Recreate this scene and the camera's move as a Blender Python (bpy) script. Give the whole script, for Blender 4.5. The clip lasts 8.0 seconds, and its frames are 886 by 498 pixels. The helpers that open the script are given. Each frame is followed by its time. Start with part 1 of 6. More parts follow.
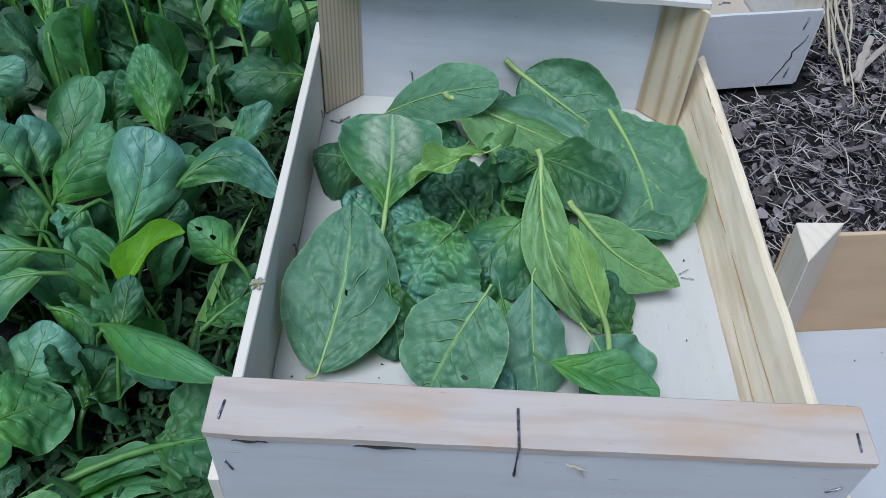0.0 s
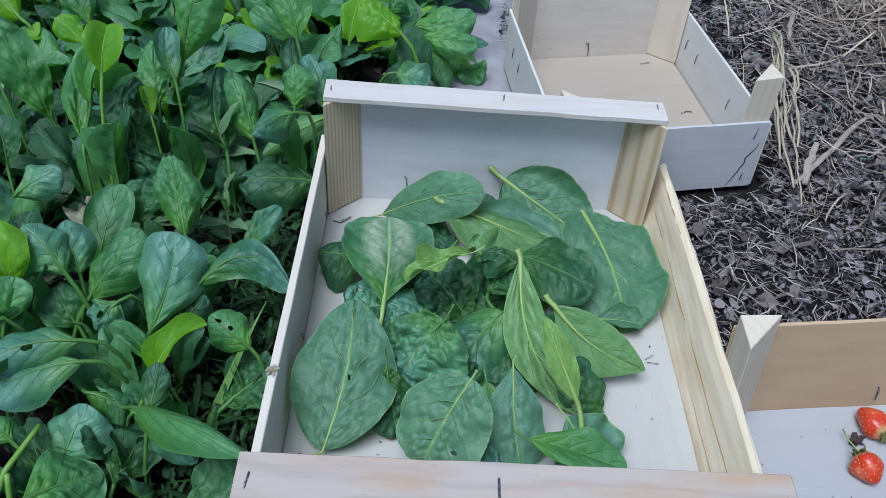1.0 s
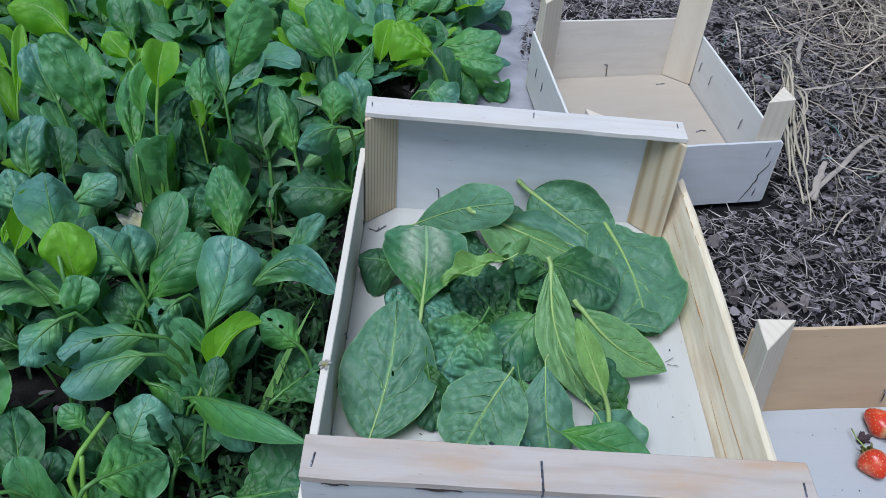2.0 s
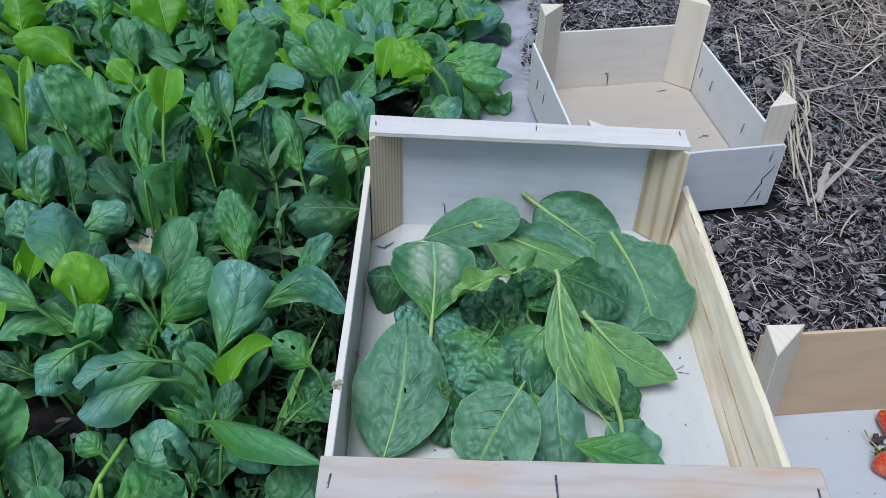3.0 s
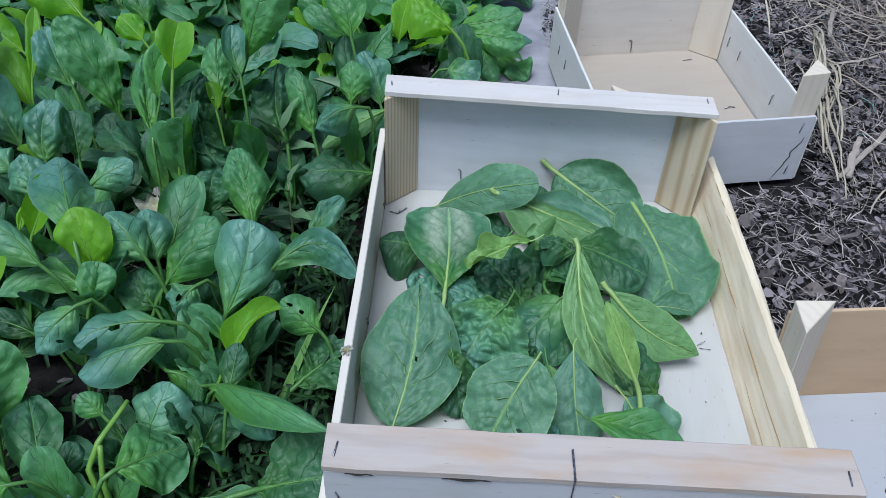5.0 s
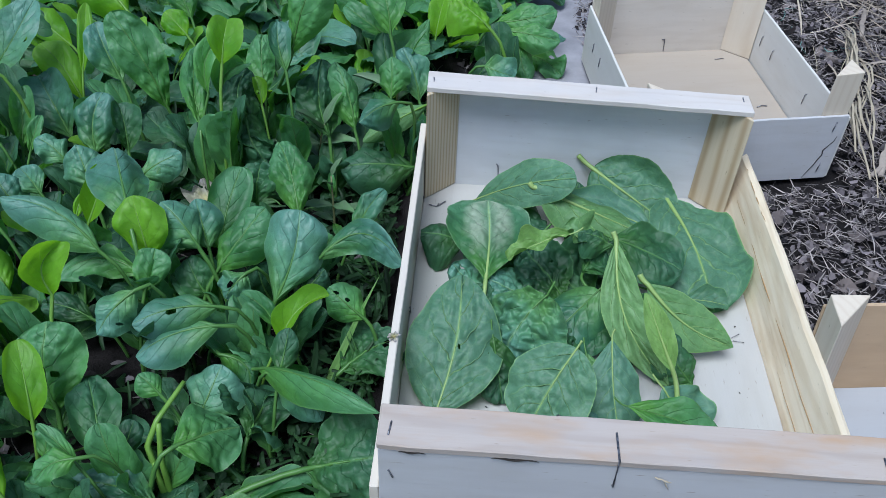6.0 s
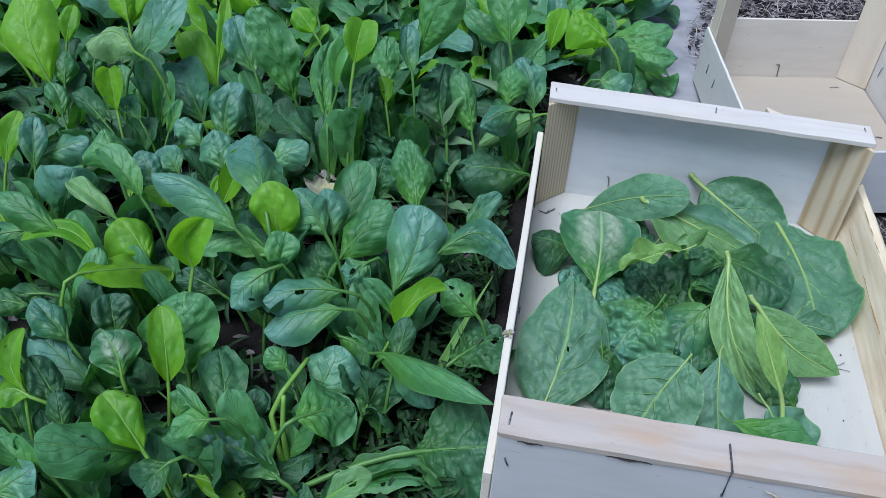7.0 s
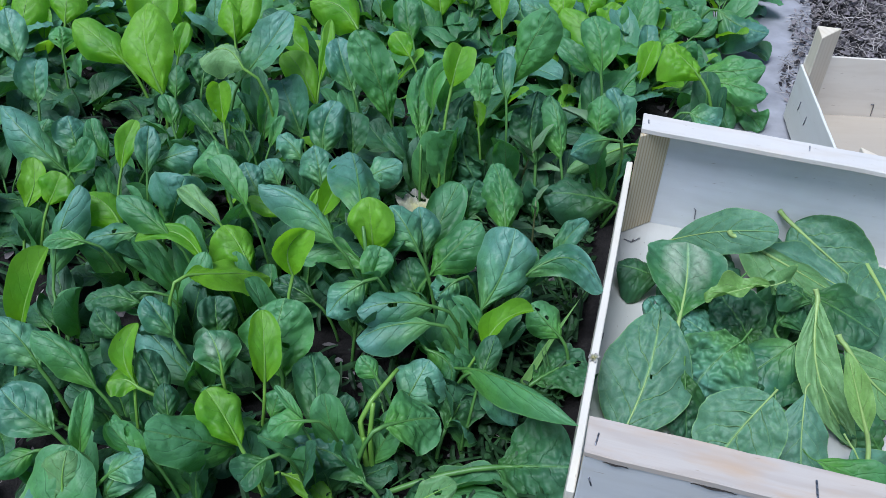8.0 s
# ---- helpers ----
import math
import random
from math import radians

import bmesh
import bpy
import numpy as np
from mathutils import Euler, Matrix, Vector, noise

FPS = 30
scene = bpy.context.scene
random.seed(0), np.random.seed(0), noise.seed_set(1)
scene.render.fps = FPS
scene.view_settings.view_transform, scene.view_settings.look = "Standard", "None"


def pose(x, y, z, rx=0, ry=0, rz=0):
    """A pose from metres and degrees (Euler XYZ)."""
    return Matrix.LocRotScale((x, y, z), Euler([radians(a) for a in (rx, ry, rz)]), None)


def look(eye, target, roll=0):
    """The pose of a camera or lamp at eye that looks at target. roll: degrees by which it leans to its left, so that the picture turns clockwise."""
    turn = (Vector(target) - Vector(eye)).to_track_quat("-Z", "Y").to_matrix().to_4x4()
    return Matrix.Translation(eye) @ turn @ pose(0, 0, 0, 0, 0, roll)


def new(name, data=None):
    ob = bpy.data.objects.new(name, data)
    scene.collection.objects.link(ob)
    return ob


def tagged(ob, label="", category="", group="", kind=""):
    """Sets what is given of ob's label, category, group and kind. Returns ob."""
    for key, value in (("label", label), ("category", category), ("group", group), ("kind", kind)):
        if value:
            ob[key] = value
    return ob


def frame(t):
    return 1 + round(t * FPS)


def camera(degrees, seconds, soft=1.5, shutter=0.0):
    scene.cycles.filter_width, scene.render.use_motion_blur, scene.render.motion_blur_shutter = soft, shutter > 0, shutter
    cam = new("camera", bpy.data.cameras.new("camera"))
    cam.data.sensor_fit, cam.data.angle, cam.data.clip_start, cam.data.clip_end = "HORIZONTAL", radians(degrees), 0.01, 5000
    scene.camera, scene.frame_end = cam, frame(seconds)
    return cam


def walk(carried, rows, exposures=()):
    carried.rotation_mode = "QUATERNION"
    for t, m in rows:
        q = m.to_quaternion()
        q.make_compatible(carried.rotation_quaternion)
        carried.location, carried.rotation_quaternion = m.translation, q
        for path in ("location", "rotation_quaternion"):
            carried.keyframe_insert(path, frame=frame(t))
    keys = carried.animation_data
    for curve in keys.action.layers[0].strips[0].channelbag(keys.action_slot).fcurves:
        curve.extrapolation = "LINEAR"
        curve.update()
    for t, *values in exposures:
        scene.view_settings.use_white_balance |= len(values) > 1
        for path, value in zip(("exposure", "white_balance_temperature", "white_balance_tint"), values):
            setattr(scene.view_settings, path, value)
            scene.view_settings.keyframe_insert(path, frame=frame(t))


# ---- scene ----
cam = camera(56.2, 8.0, soft=0.5)
PATH = [
    (0, (0.096, -0.187, 0.453), (0.126, 1.174, -1.012), 3.8),
    (0.5, (0.1, -0.181, 0.456), (0.14, 1.187, -1.003), 3.8),
    (1, (0.094, -0.233, 0.513), (0.137, 1.262, -0.815), 3.9),
    (1.5, (0.08, -0.267, 0.53), (0.126, 1.251, -0.772), 4.4),
    (2.8, (0.05, -0.275, 0.548), (0.069, 1.253, -0.743), 4.0),
    (3, (0.064, -0.273, 0.545), (0.084, 1.259, -0.741), 2.1),
    (3.5, (0.063, -0.268, 0.538), (0.095, 1.26, -0.753), 2.1),
    (4, (0.063, -0.27, 0.53), (0.099, 1.248, -0.771), 3.0),
    (5.3, (0.059, -0.258, 0.522), (0.039, 1.232, -0.812), 3.0),
    (5.5, (0.047, -0.266, 0.523), (0.018, 1.224, -0.811), 3.1),
    (6, (0.041, -0.279, 0.532), (-0.003, 1.207, -0.806), 2.6),
    (6.5, (0.012, -0.291, 0.543), (-0.071, 1.192, -0.796), 3.5),
    (7, (0.003, -0.307, 0.545), (-0.204, 1.17, -0.787), 3.0),
    (7.5, (-0.006, -0.324, 0.554), (-0.322, 1.15, -0.761), 1.9),
    (8, (-0.015, -0.329, 0.558), (-0.382, 1.147, -0.74), 2.2),
]
walk(cam, [(t, look(eye, target, roll)) for t, eye, target, roll in PATH], [(0, 0.64), (1.5, 0.65), (4, 0.72), (6.5, 0.73), (8, 0.91)])

# ---- light ----
SUN_TURN, SUN_HEIGHT = radians(-147), radians(66)
world = bpy.data.worlds.new("sky")
scene.world = world
world.use_nodes = True
wn = world.node_tree.nodes
sky = wn.new("ShaderNodeTexSky")
sky.sky_type, sky.sun_disc = "NISHITA", False
sky.sun_elevation, sky.sun_rotation = SUN_HEIGHT, SUN_TURN
sky.ozone_density = 2.0
wn["Background"].inputs["Strength"].default_value = 0.09
world.node_tree.links.new(sky.outputs["Color"], wn["Background"].inputs["Color"])
sun = new("sun", bpy.data.lights.new("sun", "SUN"))
sun.data.energy, sun.data.angle, sun.data.color = 2.75, radians(32), (0.765, 0.87, 1.0)
sun.matrix_world = look((math.sin(SUN_TURN) * 5, math.cos(SUN_TURN) * 5, 5 * math.tan(SUN_HEIGHT)), (0, 0, 0))
scene.view_settings.exposure = 1.0


# ---- materials ----
class Mat:
    """A node material under construction."""

    def __init__(self, name):
        self.mat = bpy.data.materials.new(name)
        self.mat.use_nodes = True
        self.nodes, self.links = self.mat.node_tree.nodes, self.mat.node_tree.links
        self.bsdf = self.nodes["Principled BSDF"]
        self.out = self.nodes["Material Output"]

    def put(self, socket, value):
        if isinstance(value, bpy.types.NodeSocket):
            self.links.new(value, socket)
        elif isinstance(value, (tuple, list)) and len(value) == 3 and socket.type == "RGBA":
            socket.default_value = (*value, 1)
        else:
            socket.default_value = value

    def math(self, op, a, b=0.0, c=0.0):
        n = self.nodes.new("ShaderNodeMath")
        n.operation = op
        for s, v in zip(n.inputs, (a, b, c)):
            self.put(s, v)
        return n.outputs[0]

    def noise(self, vec, scale, detail=4, rough=0.55, out="Fac"):
        n = self.nodes.new("ShaderNodeTexNoise")
        self.put(n.inputs["Vector"], vec)
        for k, v in (("Scale", scale), ("Detail", detail), ("Roughness", rough)):
            n.inputs[k].default_value = v
        return n.outputs[out]

    def voronoi(self, vec, scale, feature="F1", out="Distance"):
        n = self.nodes.new("ShaderNodeTexVoronoi")
        n.feature = feature
        self.put(n.inputs["Vector"], vec)
        n.inputs["Scale"].default_value = scale
        return n.outputs[out]

    def ramp(self, fac, *stops):
        n = self.nodes.new("ShaderNodeValToRGB")
        self.put(n.inputs[0], fac)
        e = n.color_ramp.elements
        while len(e) < len(stops):
            e.new(0.5)
        for el, (p, c) in zip(e, stops):
            el.position = p
            el.color = (*c, 1) if isinstance(c, tuple) else (c, c, c, 1)
        return n.outputs[0]

    def mix(self, fac, a, b, blend="MIX"):
        n = self.nodes.new("ShaderNodeMix")
        n.data_type, n.blend_type = "RGBA", blend
        self.put(n.inputs[0], fac)
        self.put(n.inputs[6], a)
        self.put(n.inputs[7], b)
        return n.outputs[2]

    def attribute(self, name, out="Vector"):
        n = self.nodes.new("ShaderNodeAttribute")
        n.attribute_name = name
        return n.outputs[out]

    def stretch(self, vec, scale):
        n = self.nodes.new("ShaderNodeMapping")
        self.put(n.inputs["Vector"], vec)
        n.inputs["Scale"].default_value = scale
        return n.outputs[0]

    def coord(self, out="Object"):
        return self.nodes.new("ShaderNodeTexCoord").outputs[out]

    def random(self):
        return self.nodes.new("ShaderNodeObjectInfo").outputs["Random"]

    def island(self):
        return self.nodes.new("ShaderNodeNewGeometry").outputs["Random Per Island"]

    def bump(self, height, strength, distance=0.002, normal=None):
        n = self.nodes.new("ShaderNodeBump")
        n.inputs["Strength"].default_value, n.inputs["Distance"].default_value = strength, distance
        self.put(n.inputs["Height"], height)
        if normal:
            self.put(n.inputs["Normal"], normal)
        return n.outputs[0]

    def done(self, colour, rough=0.6, normal=None, spec=0.5, translucent=0.0, glow=None, coat=0.0):
        if coat:
            self.bsdf.inputs["Coat Weight"].default_value = coat
            self.bsdf.inputs["Coat Roughness"].default_value = 0.36
        self.put(self.bsdf.inputs["Base Color"], colour)
        self.put(self.bsdf.inputs["Roughness"], rough)
        self.put(self.bsdf.inputs["Specular IOR Level"], spec)
        if normal:
            self.put(self.bsdf.inputs["Normal"], normal)
        if translucent:
            t = self.nodes.new("ShaderNodeBsdfTranslucent")
            self.put(t.inputs["Color"], glow or colour)
            if normal:
                self.put(t.inputs["Normal"], normal)
            m = self.nodes.new("ShaderNodeMixShader")
            m.inputs[0].default_value = translucent
            self.links.new(self.bsdf.outputs[0], m.inputs[1])
            self.links.new(t.outputs[0], m.inputs[2])
            self.links.new(m.outputs[0], self.out.inputs["Surface"])
        return self.mat


def wood(name, pale, dark, rings, ring_strength, stain=(0.45, 0.30, 0.16), stain_amount=0.25, gray=0.15, rough=0.7, wobble=4.0):
    """Sawn wood; the attribute "grain" runs along the fibres in its x, in metres."""
    m = Mat(name)
    g = m.attribute("grain")
    wob = m.noise(m.stretch(g, (5, 30, 30)), 1.0, 3)
    across = m.nodes.new("ShaderNodeSeparateXYZ")
    m.put(across.inputs[0], g)
    s = m.math("ADD", m.math("MULTIPLY", across.outputs[1], rings), m.math("MULTIPLY", wob, wobble))
    wave = m.math("MULTIPLY_ADD", m.math("SINE", m.math("MULTIPLY", s, 6.283)), 0.5, 0.5)
    wave = m.math("POWER", wave, 2.5)
    fine = m.noise(m.stretch(g, (25, 900, 900)), 1.0, 5, 0.65)
    blot = m.noise(m.stretch(g, (12, 40, 40)), 1.0, 4)
    fleck = m.noise(m.stretch(g, (90, 500, 500)), 1.0, 2)
    c = m.mix(m.math("MULTIPLY", wave, ring_strength), pale, dark)
    c = m.mix(m.ramp(fine, (0.35, 0.14), (0.7, 0.0)), c, dark)
    c = m.mix(m.math("MULTIPLY", m.ramp(blot, (0.5, 0.0), (0.75, 1.0)), stain_amount), c, stain)
    c = m.mix(m.math("MULTIPLY", m.ramp(m.noise(g, 14, 3), (0.4, 0.0), (0.7, 1.0)), gray), c, (0.36, 0.35, 0.36))
    c = m.mix(m.ramp(fleck, (0.70, 0.0), (0.78, 0.55)), c, (0.22, 0.17, 0.12))
    n = m.bump(m.math("ADD", fine, m.math("MULTIPLY", wave, 0.5)), 0.2, 0.0005)
    return m.done(c, rough, n, 0.3)


M_PLY = wood("poplar_veneer", (0.49, 0.485, 0.495), (0.42, 0.405, 0.40), 12, 0.25, (0.36, 0.32, 0.26), 0.25, 0.2)
M_FLOOR = wood("pale_veneer", (0.44, 0.425, 0.40), (0.375, 0.35, 0.315), 10, 0.2, (0.35, 0.30, 0.235), 0.15, 0.1)
# Darker, bluer version of the floor board, for the berry crate.
M_BASE = wood("darker_floor_board", (0.345, 0.35, 0.365), (0.31, 0.31, 0.315), 6, 0.12, (0.29, 0.27, 0.24), 0.15, 0.1)
M_TAN = wood("tan_veneer", (0.48, 0.335, 0.21), (0.40, 0.27, 0.165), 9, 0.14, (0.31, 0.205, 0.125), 0.35, 0.06)
M_CREAM = wood("cream_veneer", (0.60, 0.535, 0.465), (0.50, 0.43, 0.36), 14, 0.3, (0.40, 0.31, 0.225), 0.3, 0.1)
M_FIBRE = wood("beige_board", (0.365, 0.31, 0.255), (0.325, 0.27, 0.215), 8, 0.15, (0.29, 0.225, 0.165), 0.2, 0.05)
# Brighter than M_PLY: the far panel's better light is put into its colour.
M_PANEL = wood("far_panel_lit_veneer", (0.60, 0.61, 0.63), (0.52, 0.515, 0.52), 9, 0.3, (0.44, 0.41, 0.37), 0.3, 0.25)
M_WHITE = wood("white_veneer", (0.60, 0.58, 0.54), (0.52, 0.485, 0.44), 12, 0.2, (0.48, 0.42, 0.34), 0.2, 0.1)
M_LATH_WHITE = wood("whitish_lath", (0.54, 0.50, 0.47), (0.45, 0.39, 0.34), 60, 0.3, (0.47, 0.36, 0.26), 0.4, 0.2)
M_SIDE = wood("warm_white_veneer", (0.60, 0.545, 0.47), (0.50, 0.43, 0.35), 20, 0.25, (0.46, 0.36, 0.25), 0.3, 0.1)
M_LATH = wood("sawn_lath", (0.425, 0.36, 0.315), (0.31, 0.24, 0.195), 60, 0.45, (0.42, 0.25, 0.13), 0.85, 0.35)
M_PINE = wood("pine", (0.79, 0.675, 0.51), (0.62, 0.46, 0.27), 130, 0.3, (0.46, 0.29, 0.13), 0.5, 0.05)
M_POST = wood("post_pine", (0.54, 0.455, 0.33), (0.34, 0.235, 0.125), 230, 0.8, (0.40, 0.28, 0.165), 0.3, 0.12, wobble=0.6)
M_POST_PALE = wood("pale_post_pine", (0.60, 0.52, 0.42), (0.49, 0.39, 0.29), 110, 0.35, (0.47, 0.35, 0.21), 0.3, 0.06, wobble=1.2)


def metal():
    m = Mat("galvanised_wire")
    m.bsdf.inputs["Metallic"].default_value = 0.9
    v = m.noise(m.coord(), 400, 3)
    return m.done(m.ramp(v, (0.35, (0.10, 0.10, 0.115)), (0.65, (0.36, 0.36, 0.40))), 0.45)


M_WIRE = metal()
M_RESIN = wood("resin", (0.36, 0.21, 0.085), (0.26, 0.14, 0.05), 60, 0.4, (0.30, 0.15, 0.05), 0.5, 0.05)


def leaf_material(name, dark, light, vein, glow, waxy=0.35, vein_amount=0.7, relief=0.75, coat=0.22, upper=True, through_light=0.2, bleach=0.0):
    """Leaf blade: UV u across (0.5 is the midrib), v from base to tip."""
    m = Mat(name)
    uv = m.nodes.new("ShaderNodeSeparateXYZ")
    m.put(uv.inputs[0], m.coord("UV"))
    ob = m.coord("Object")
    shift = m.nodes.new("ShaderNodeVectorMath")
    shift.operation = "MULTIPLY_ADD"
    m.put(shift.inputs[0], m.noise(ob, 45, 3, out="Color"))
    shift.inputs[1].default_value = (0.012, 0.012, 0.012)
    m.put(shift.inputs[2], ob)
    warped = shift.outputs[0]
    wob = m.noise(ob, 24, 3)
    u = m.math("SUBTRACT", uv.outputs[0], 0.5)
    a = m.math("MULTIPLY", m.math("ABSOLUTE", u), 2.0)
    side = m.math("MULTIPLY", m.math("GREATER_THAN", u, 0.0), 0.45)
    s = m.math("MULTIPLY", uv.outputs[1], 4.6)
    s = m.math("SUBTRACT", s, m.math("MULTIPLY", m.math("POWER", a, 1.25), 1.9))
    s = m.math("ADD", m.math("ADD", s, side), m.math("MULTIPLY", wob, 1.7))
    d = m.math("ABSOLUTE", m.math("SUBTRACT", m.math("FRACT", s), 0.5))
    lateral = m.math("MULTIPLY", m.ramp(d, (0.0, 1.0), (0.05, 0.0)), m.ramp(a, (0.2, 1.0), (0.85, 0.1)))
    net = m.voronoi(warped, 85, "DISTANCE_TO_EDGE")
    netline = m.ramp(net, (0.0, 1.0), (0.07, 0.0))
    tiny = m.voronoi(warped, 260, "DISTANCE_TO_EDGE")
    rib = m.ramp(a, (0.0, 1.0), (0.05, 0.0))
    v = m.math("MAXIMUM", m.math("MAXIMUM", lateral, m.math("MULTIPLY", netline, 0.08 if upper else 0.16)), rib)
    blot = m.noise(ob, 22, 3)
    tone = m.math("ADD", m.math("MULTIPLY", m.random(), 0.6), m.math("MULTIPLY", blot, 0.5))
    c = m.mix(m.ramp(tone, (0.33, 0.0), (0.72, 1.0)), dark, light)
    if upper:
        # Bluish tip, yellow base: wax bloom and sky sheen put into the colour.
        grow = m.math("ADD", uv.outputs[1], m.math("MULTIPLY", m.math("SUBTRACT", m.noise(ob, 32, 3), 0.5), 1.3))
        c = m.mix(m.ramp(grow, (0.45, 0.0), (0.85, 0.75)), c, (light[0] * 1.1, light[1] * 0.98, light[2] * 1.5))
        c = m.mix(m.ramp(grow, (0.05, 0.7), (0.42, 0.0)), c, (light[0] * 1.15, light[1] * 1.05, light[2] * 0.45))
        # Shade in the side-vein grooves, put into the colour.
        crease_shade = tuple(k * 0.6 for k in dark)
        c = m.mix(m.math("MULTIPLY", m.math("MAXIMUM", lateral, m.math("MULTIPLY", netline, 0.25)), 0.2), c, crease_shade)
        c = m.mix(m.math("MULTIPLY", rib, vein_amount), c, vein)
    else:
        c = m.mix(m.math("MULTIPLY", v, vein_amount), c, vein)
    if bleach:
        near = m.ramp(m.math("ABSOLUTE", m.math("SUBTRACT", a, 0.3)), (0.08, 1.0), (0.34, 0.0))
        patch = m.math("MULTIPLY", m.math("MULTIPLY", near, m.ramp(m.noise(ob, 38, 3), (0.34, 0.0), (0.48, 1.0))), m.ramp(uv.outputs[1], (0.3, 0.0), (0.6, 1.0)))
        c = m.mix(m.math("MULTIPLY", patch, bleach), c, (0.42, 0.48, 0.36))
    # Pale margin; the highlight along the edge is painted in with it.
    c = m.mix(m.ramp(a, (0.965, 0.0), (0.99, 0.35 if upper else 0.6)), c, vein)
    mottle = m.math("ADD", m.math("MULTIPLY", m.noise(warped, 130, 4, 0.65), 0.7), m.math("MULTIPLY", m.noise(ob, 520, 3, 0.7), 0.5))
    c = m.mix(1.0, c, m.ramp(mottle, (0.35, 0.72), (0.85, 1.26)), "MULTIPLY")
    spot = m.noise(ob, 240, 2)
    c = m.mix(m.ramp(spot, (0.80, 0.0), (0.84, 0.5)), c, (0.30, 0.31, 0.20))
    h = m.math("MULTIPLY", m.math("SQRT", m.math("SMOOTH_MIN", net, 0.30, 0.12)), 0.2 if upper else 0.36)
    ridge = m.math("ABSOLUTE", m.math("SUBTRACT", m.noise(warped, 60, 2, 0.5), 0.5))
    h = m.math("ADD", h, m.math("MULTIPLY", m.math("MINIMUM", ridge, 0.12), 0.1))
    h = m.math("SUBTRACT" if upper else "ADD", h, m.math("MULTIPLY", v, 0.36 if upper else 0.55))
    h = m.math("ADD", h, m.math("MULTIPLY", m.math("MINIMUM", tiny, 0.3), 0.04))
    h = m.math("ADD", h, m.math("MULTIPLY", m.math("SMOOTH_MIN", d, 0.4, 0.2), 0.35 if upper else 0.25))
    fine = m.bump(m.noise(ob, 600, 4, 0.65), 0.22, 0.0008)
    n = m.bump(h, relief * 0.85, 0.0026, fine)
    rough = m.math("ADD", waxy + 0.06, m.math("MULTIPLY", m.noise(ob, 70, 3), 0.18))
    return m.done(c, rough, n, 0.4, through_light, m.mix(v, glow, vein), coat * 0.5)


M_LEAF = leaf_material("leaf_green", (0.028, 0.122, 0.040), (0.076, 0.245, 0.074), (0.20, 0.40, 0.13), (0.12, 0.46, 0.03), 0.36, coat=0.1, through_light=0.27)
# Deep green leaves; the low fill's shade is put into this colour too.
M_DARK = leaf_material("leaf_deep_green_and_shade", (0.009, 0.048, 0.017), (0.028, 0.108, 0.038), (0.11, 0.26, 0.10), (0.06, 0.28, 0.02), 0.42, coat=0.0, through_light=0.12)
# Waxy leaves; the sky's pale reflection is put into the bluish base colour.
M_BLUE = leaf_material("leaf_waxy_sky_sheen", (0.034, 0.136, 0.070), (0.086, 0.240, 0.128), (0.21, 0.38, 0.20), (0.09, 0.34, 0.06), 0.36, coat=0.18)
M_FRESH = leaf_material("leaf_young", (0.068, 0.232, 0.015), (0.138, 0.345, 0.024), (0.32, 0.58, 0.08), (0.32, 0.70, 0.02), 0.36, 0.5, 0.4, 0.12, True, 0.4)
M_UNDER = leaf_material("leaf_underside", (0.057, 0.164, 0.107), (0.103, 0.230, 0.151), (0.22, 0.40, 0.14), (0.10, 0.32, 0.05), 0.42, 0.6, 0.5, 0.12, False)
M_MID = leaf_material("leaf_mid_green", (0.044, 0.132, 0.078), (0.085, 0.204, 0.120), (0.23, 0.42, 0.15), (0.10, 0.36, 0.04), 0.40, 0.8, 0.9, 0.08, False)
M_LIGHT = leaf_material("leaf_pale_underside", (0.097, 0.228, 0.081), (0.153, 0.299, 0.119), (0.32, 0.50, 0.16), (0.18, 0.42, 0.05), 0.42, 0.55, 0.8, 0.08, False)
M_TENDER = leaf_material("leaf_pale_yellow", (0.125, 0.262, 0.065), (0.185, 0.335, 0.095), (0.36, 0.52, 0.17), (0.20, 0.45, 0.05), 0.42, 0.6, 0.8, 0.08, False)
M_BLEACHED = leaf_material("leaf_bleached", (0.028, 0.120, 0.042), (0.058, 0.190, 0.066), (0.30, 0.48, 0.25), (0.12, 0.40, 0.05), 0.36, 0.9, 0.7, 0.1, True, 0.2, 0.6)
M_WITHERED = leaf_material("leaf_withered", (0.30, 0.29, 0.20), (0.46, 0.44, 0.33), (0.50, 0.48, 0.36), (0.3, 0.3, 0.2), 0.6, 0.5, 0.8, 0.0)
LEAVES = {"mid": M_MID, "tender": M_TENDER, "pale": M_LIGHT, "bleached": M_BLEACHED, "withered": M_WITHERED, "leaf": M_LEAF, "dark": M_DARK, "blue": M_BLUE, "fresh": M_FRESH, "under": M_UNDER}


def plain(name, a, b, scale=60, rough=0.6, bumpy=0.3, translucent=0.0, by_island=False, spec=0.4):
    m = Mat(name)
    ob = m.coord()
    v = m.noise(ob, scale, 4)
    if by_island:
        v = m.math("ADD", m.math("MULTIPLY", m.island(), 0.75), m.math("MULTIPLY", v, 0.25))
    c = m.ramp(v, (0.2, a), (0.8, b))
    return m.done(c, rough, m.bump(m.noise(ob, scale * 4, 3), bumpy, 0.001), spec, translucent)


M_STALK = plain("leaf_stalk", (0.04, 0.13, 0.03), (0.10, 0.24, 0.055), 70, 0.4, 0.2, 0.15)
M_STALK_YOUNG = plain("young_stalk", (0.09, 0.23, 0.03), (0.19, 0.36, 0.07), 70, 0.4, 0.2, 0.15)
M_STALK_PALE = plain("pale_stalk", (0.22, 0.36, 0.10), (0.34, 0.46, 0.17), 70, 0.4, 0.2, 0.15)
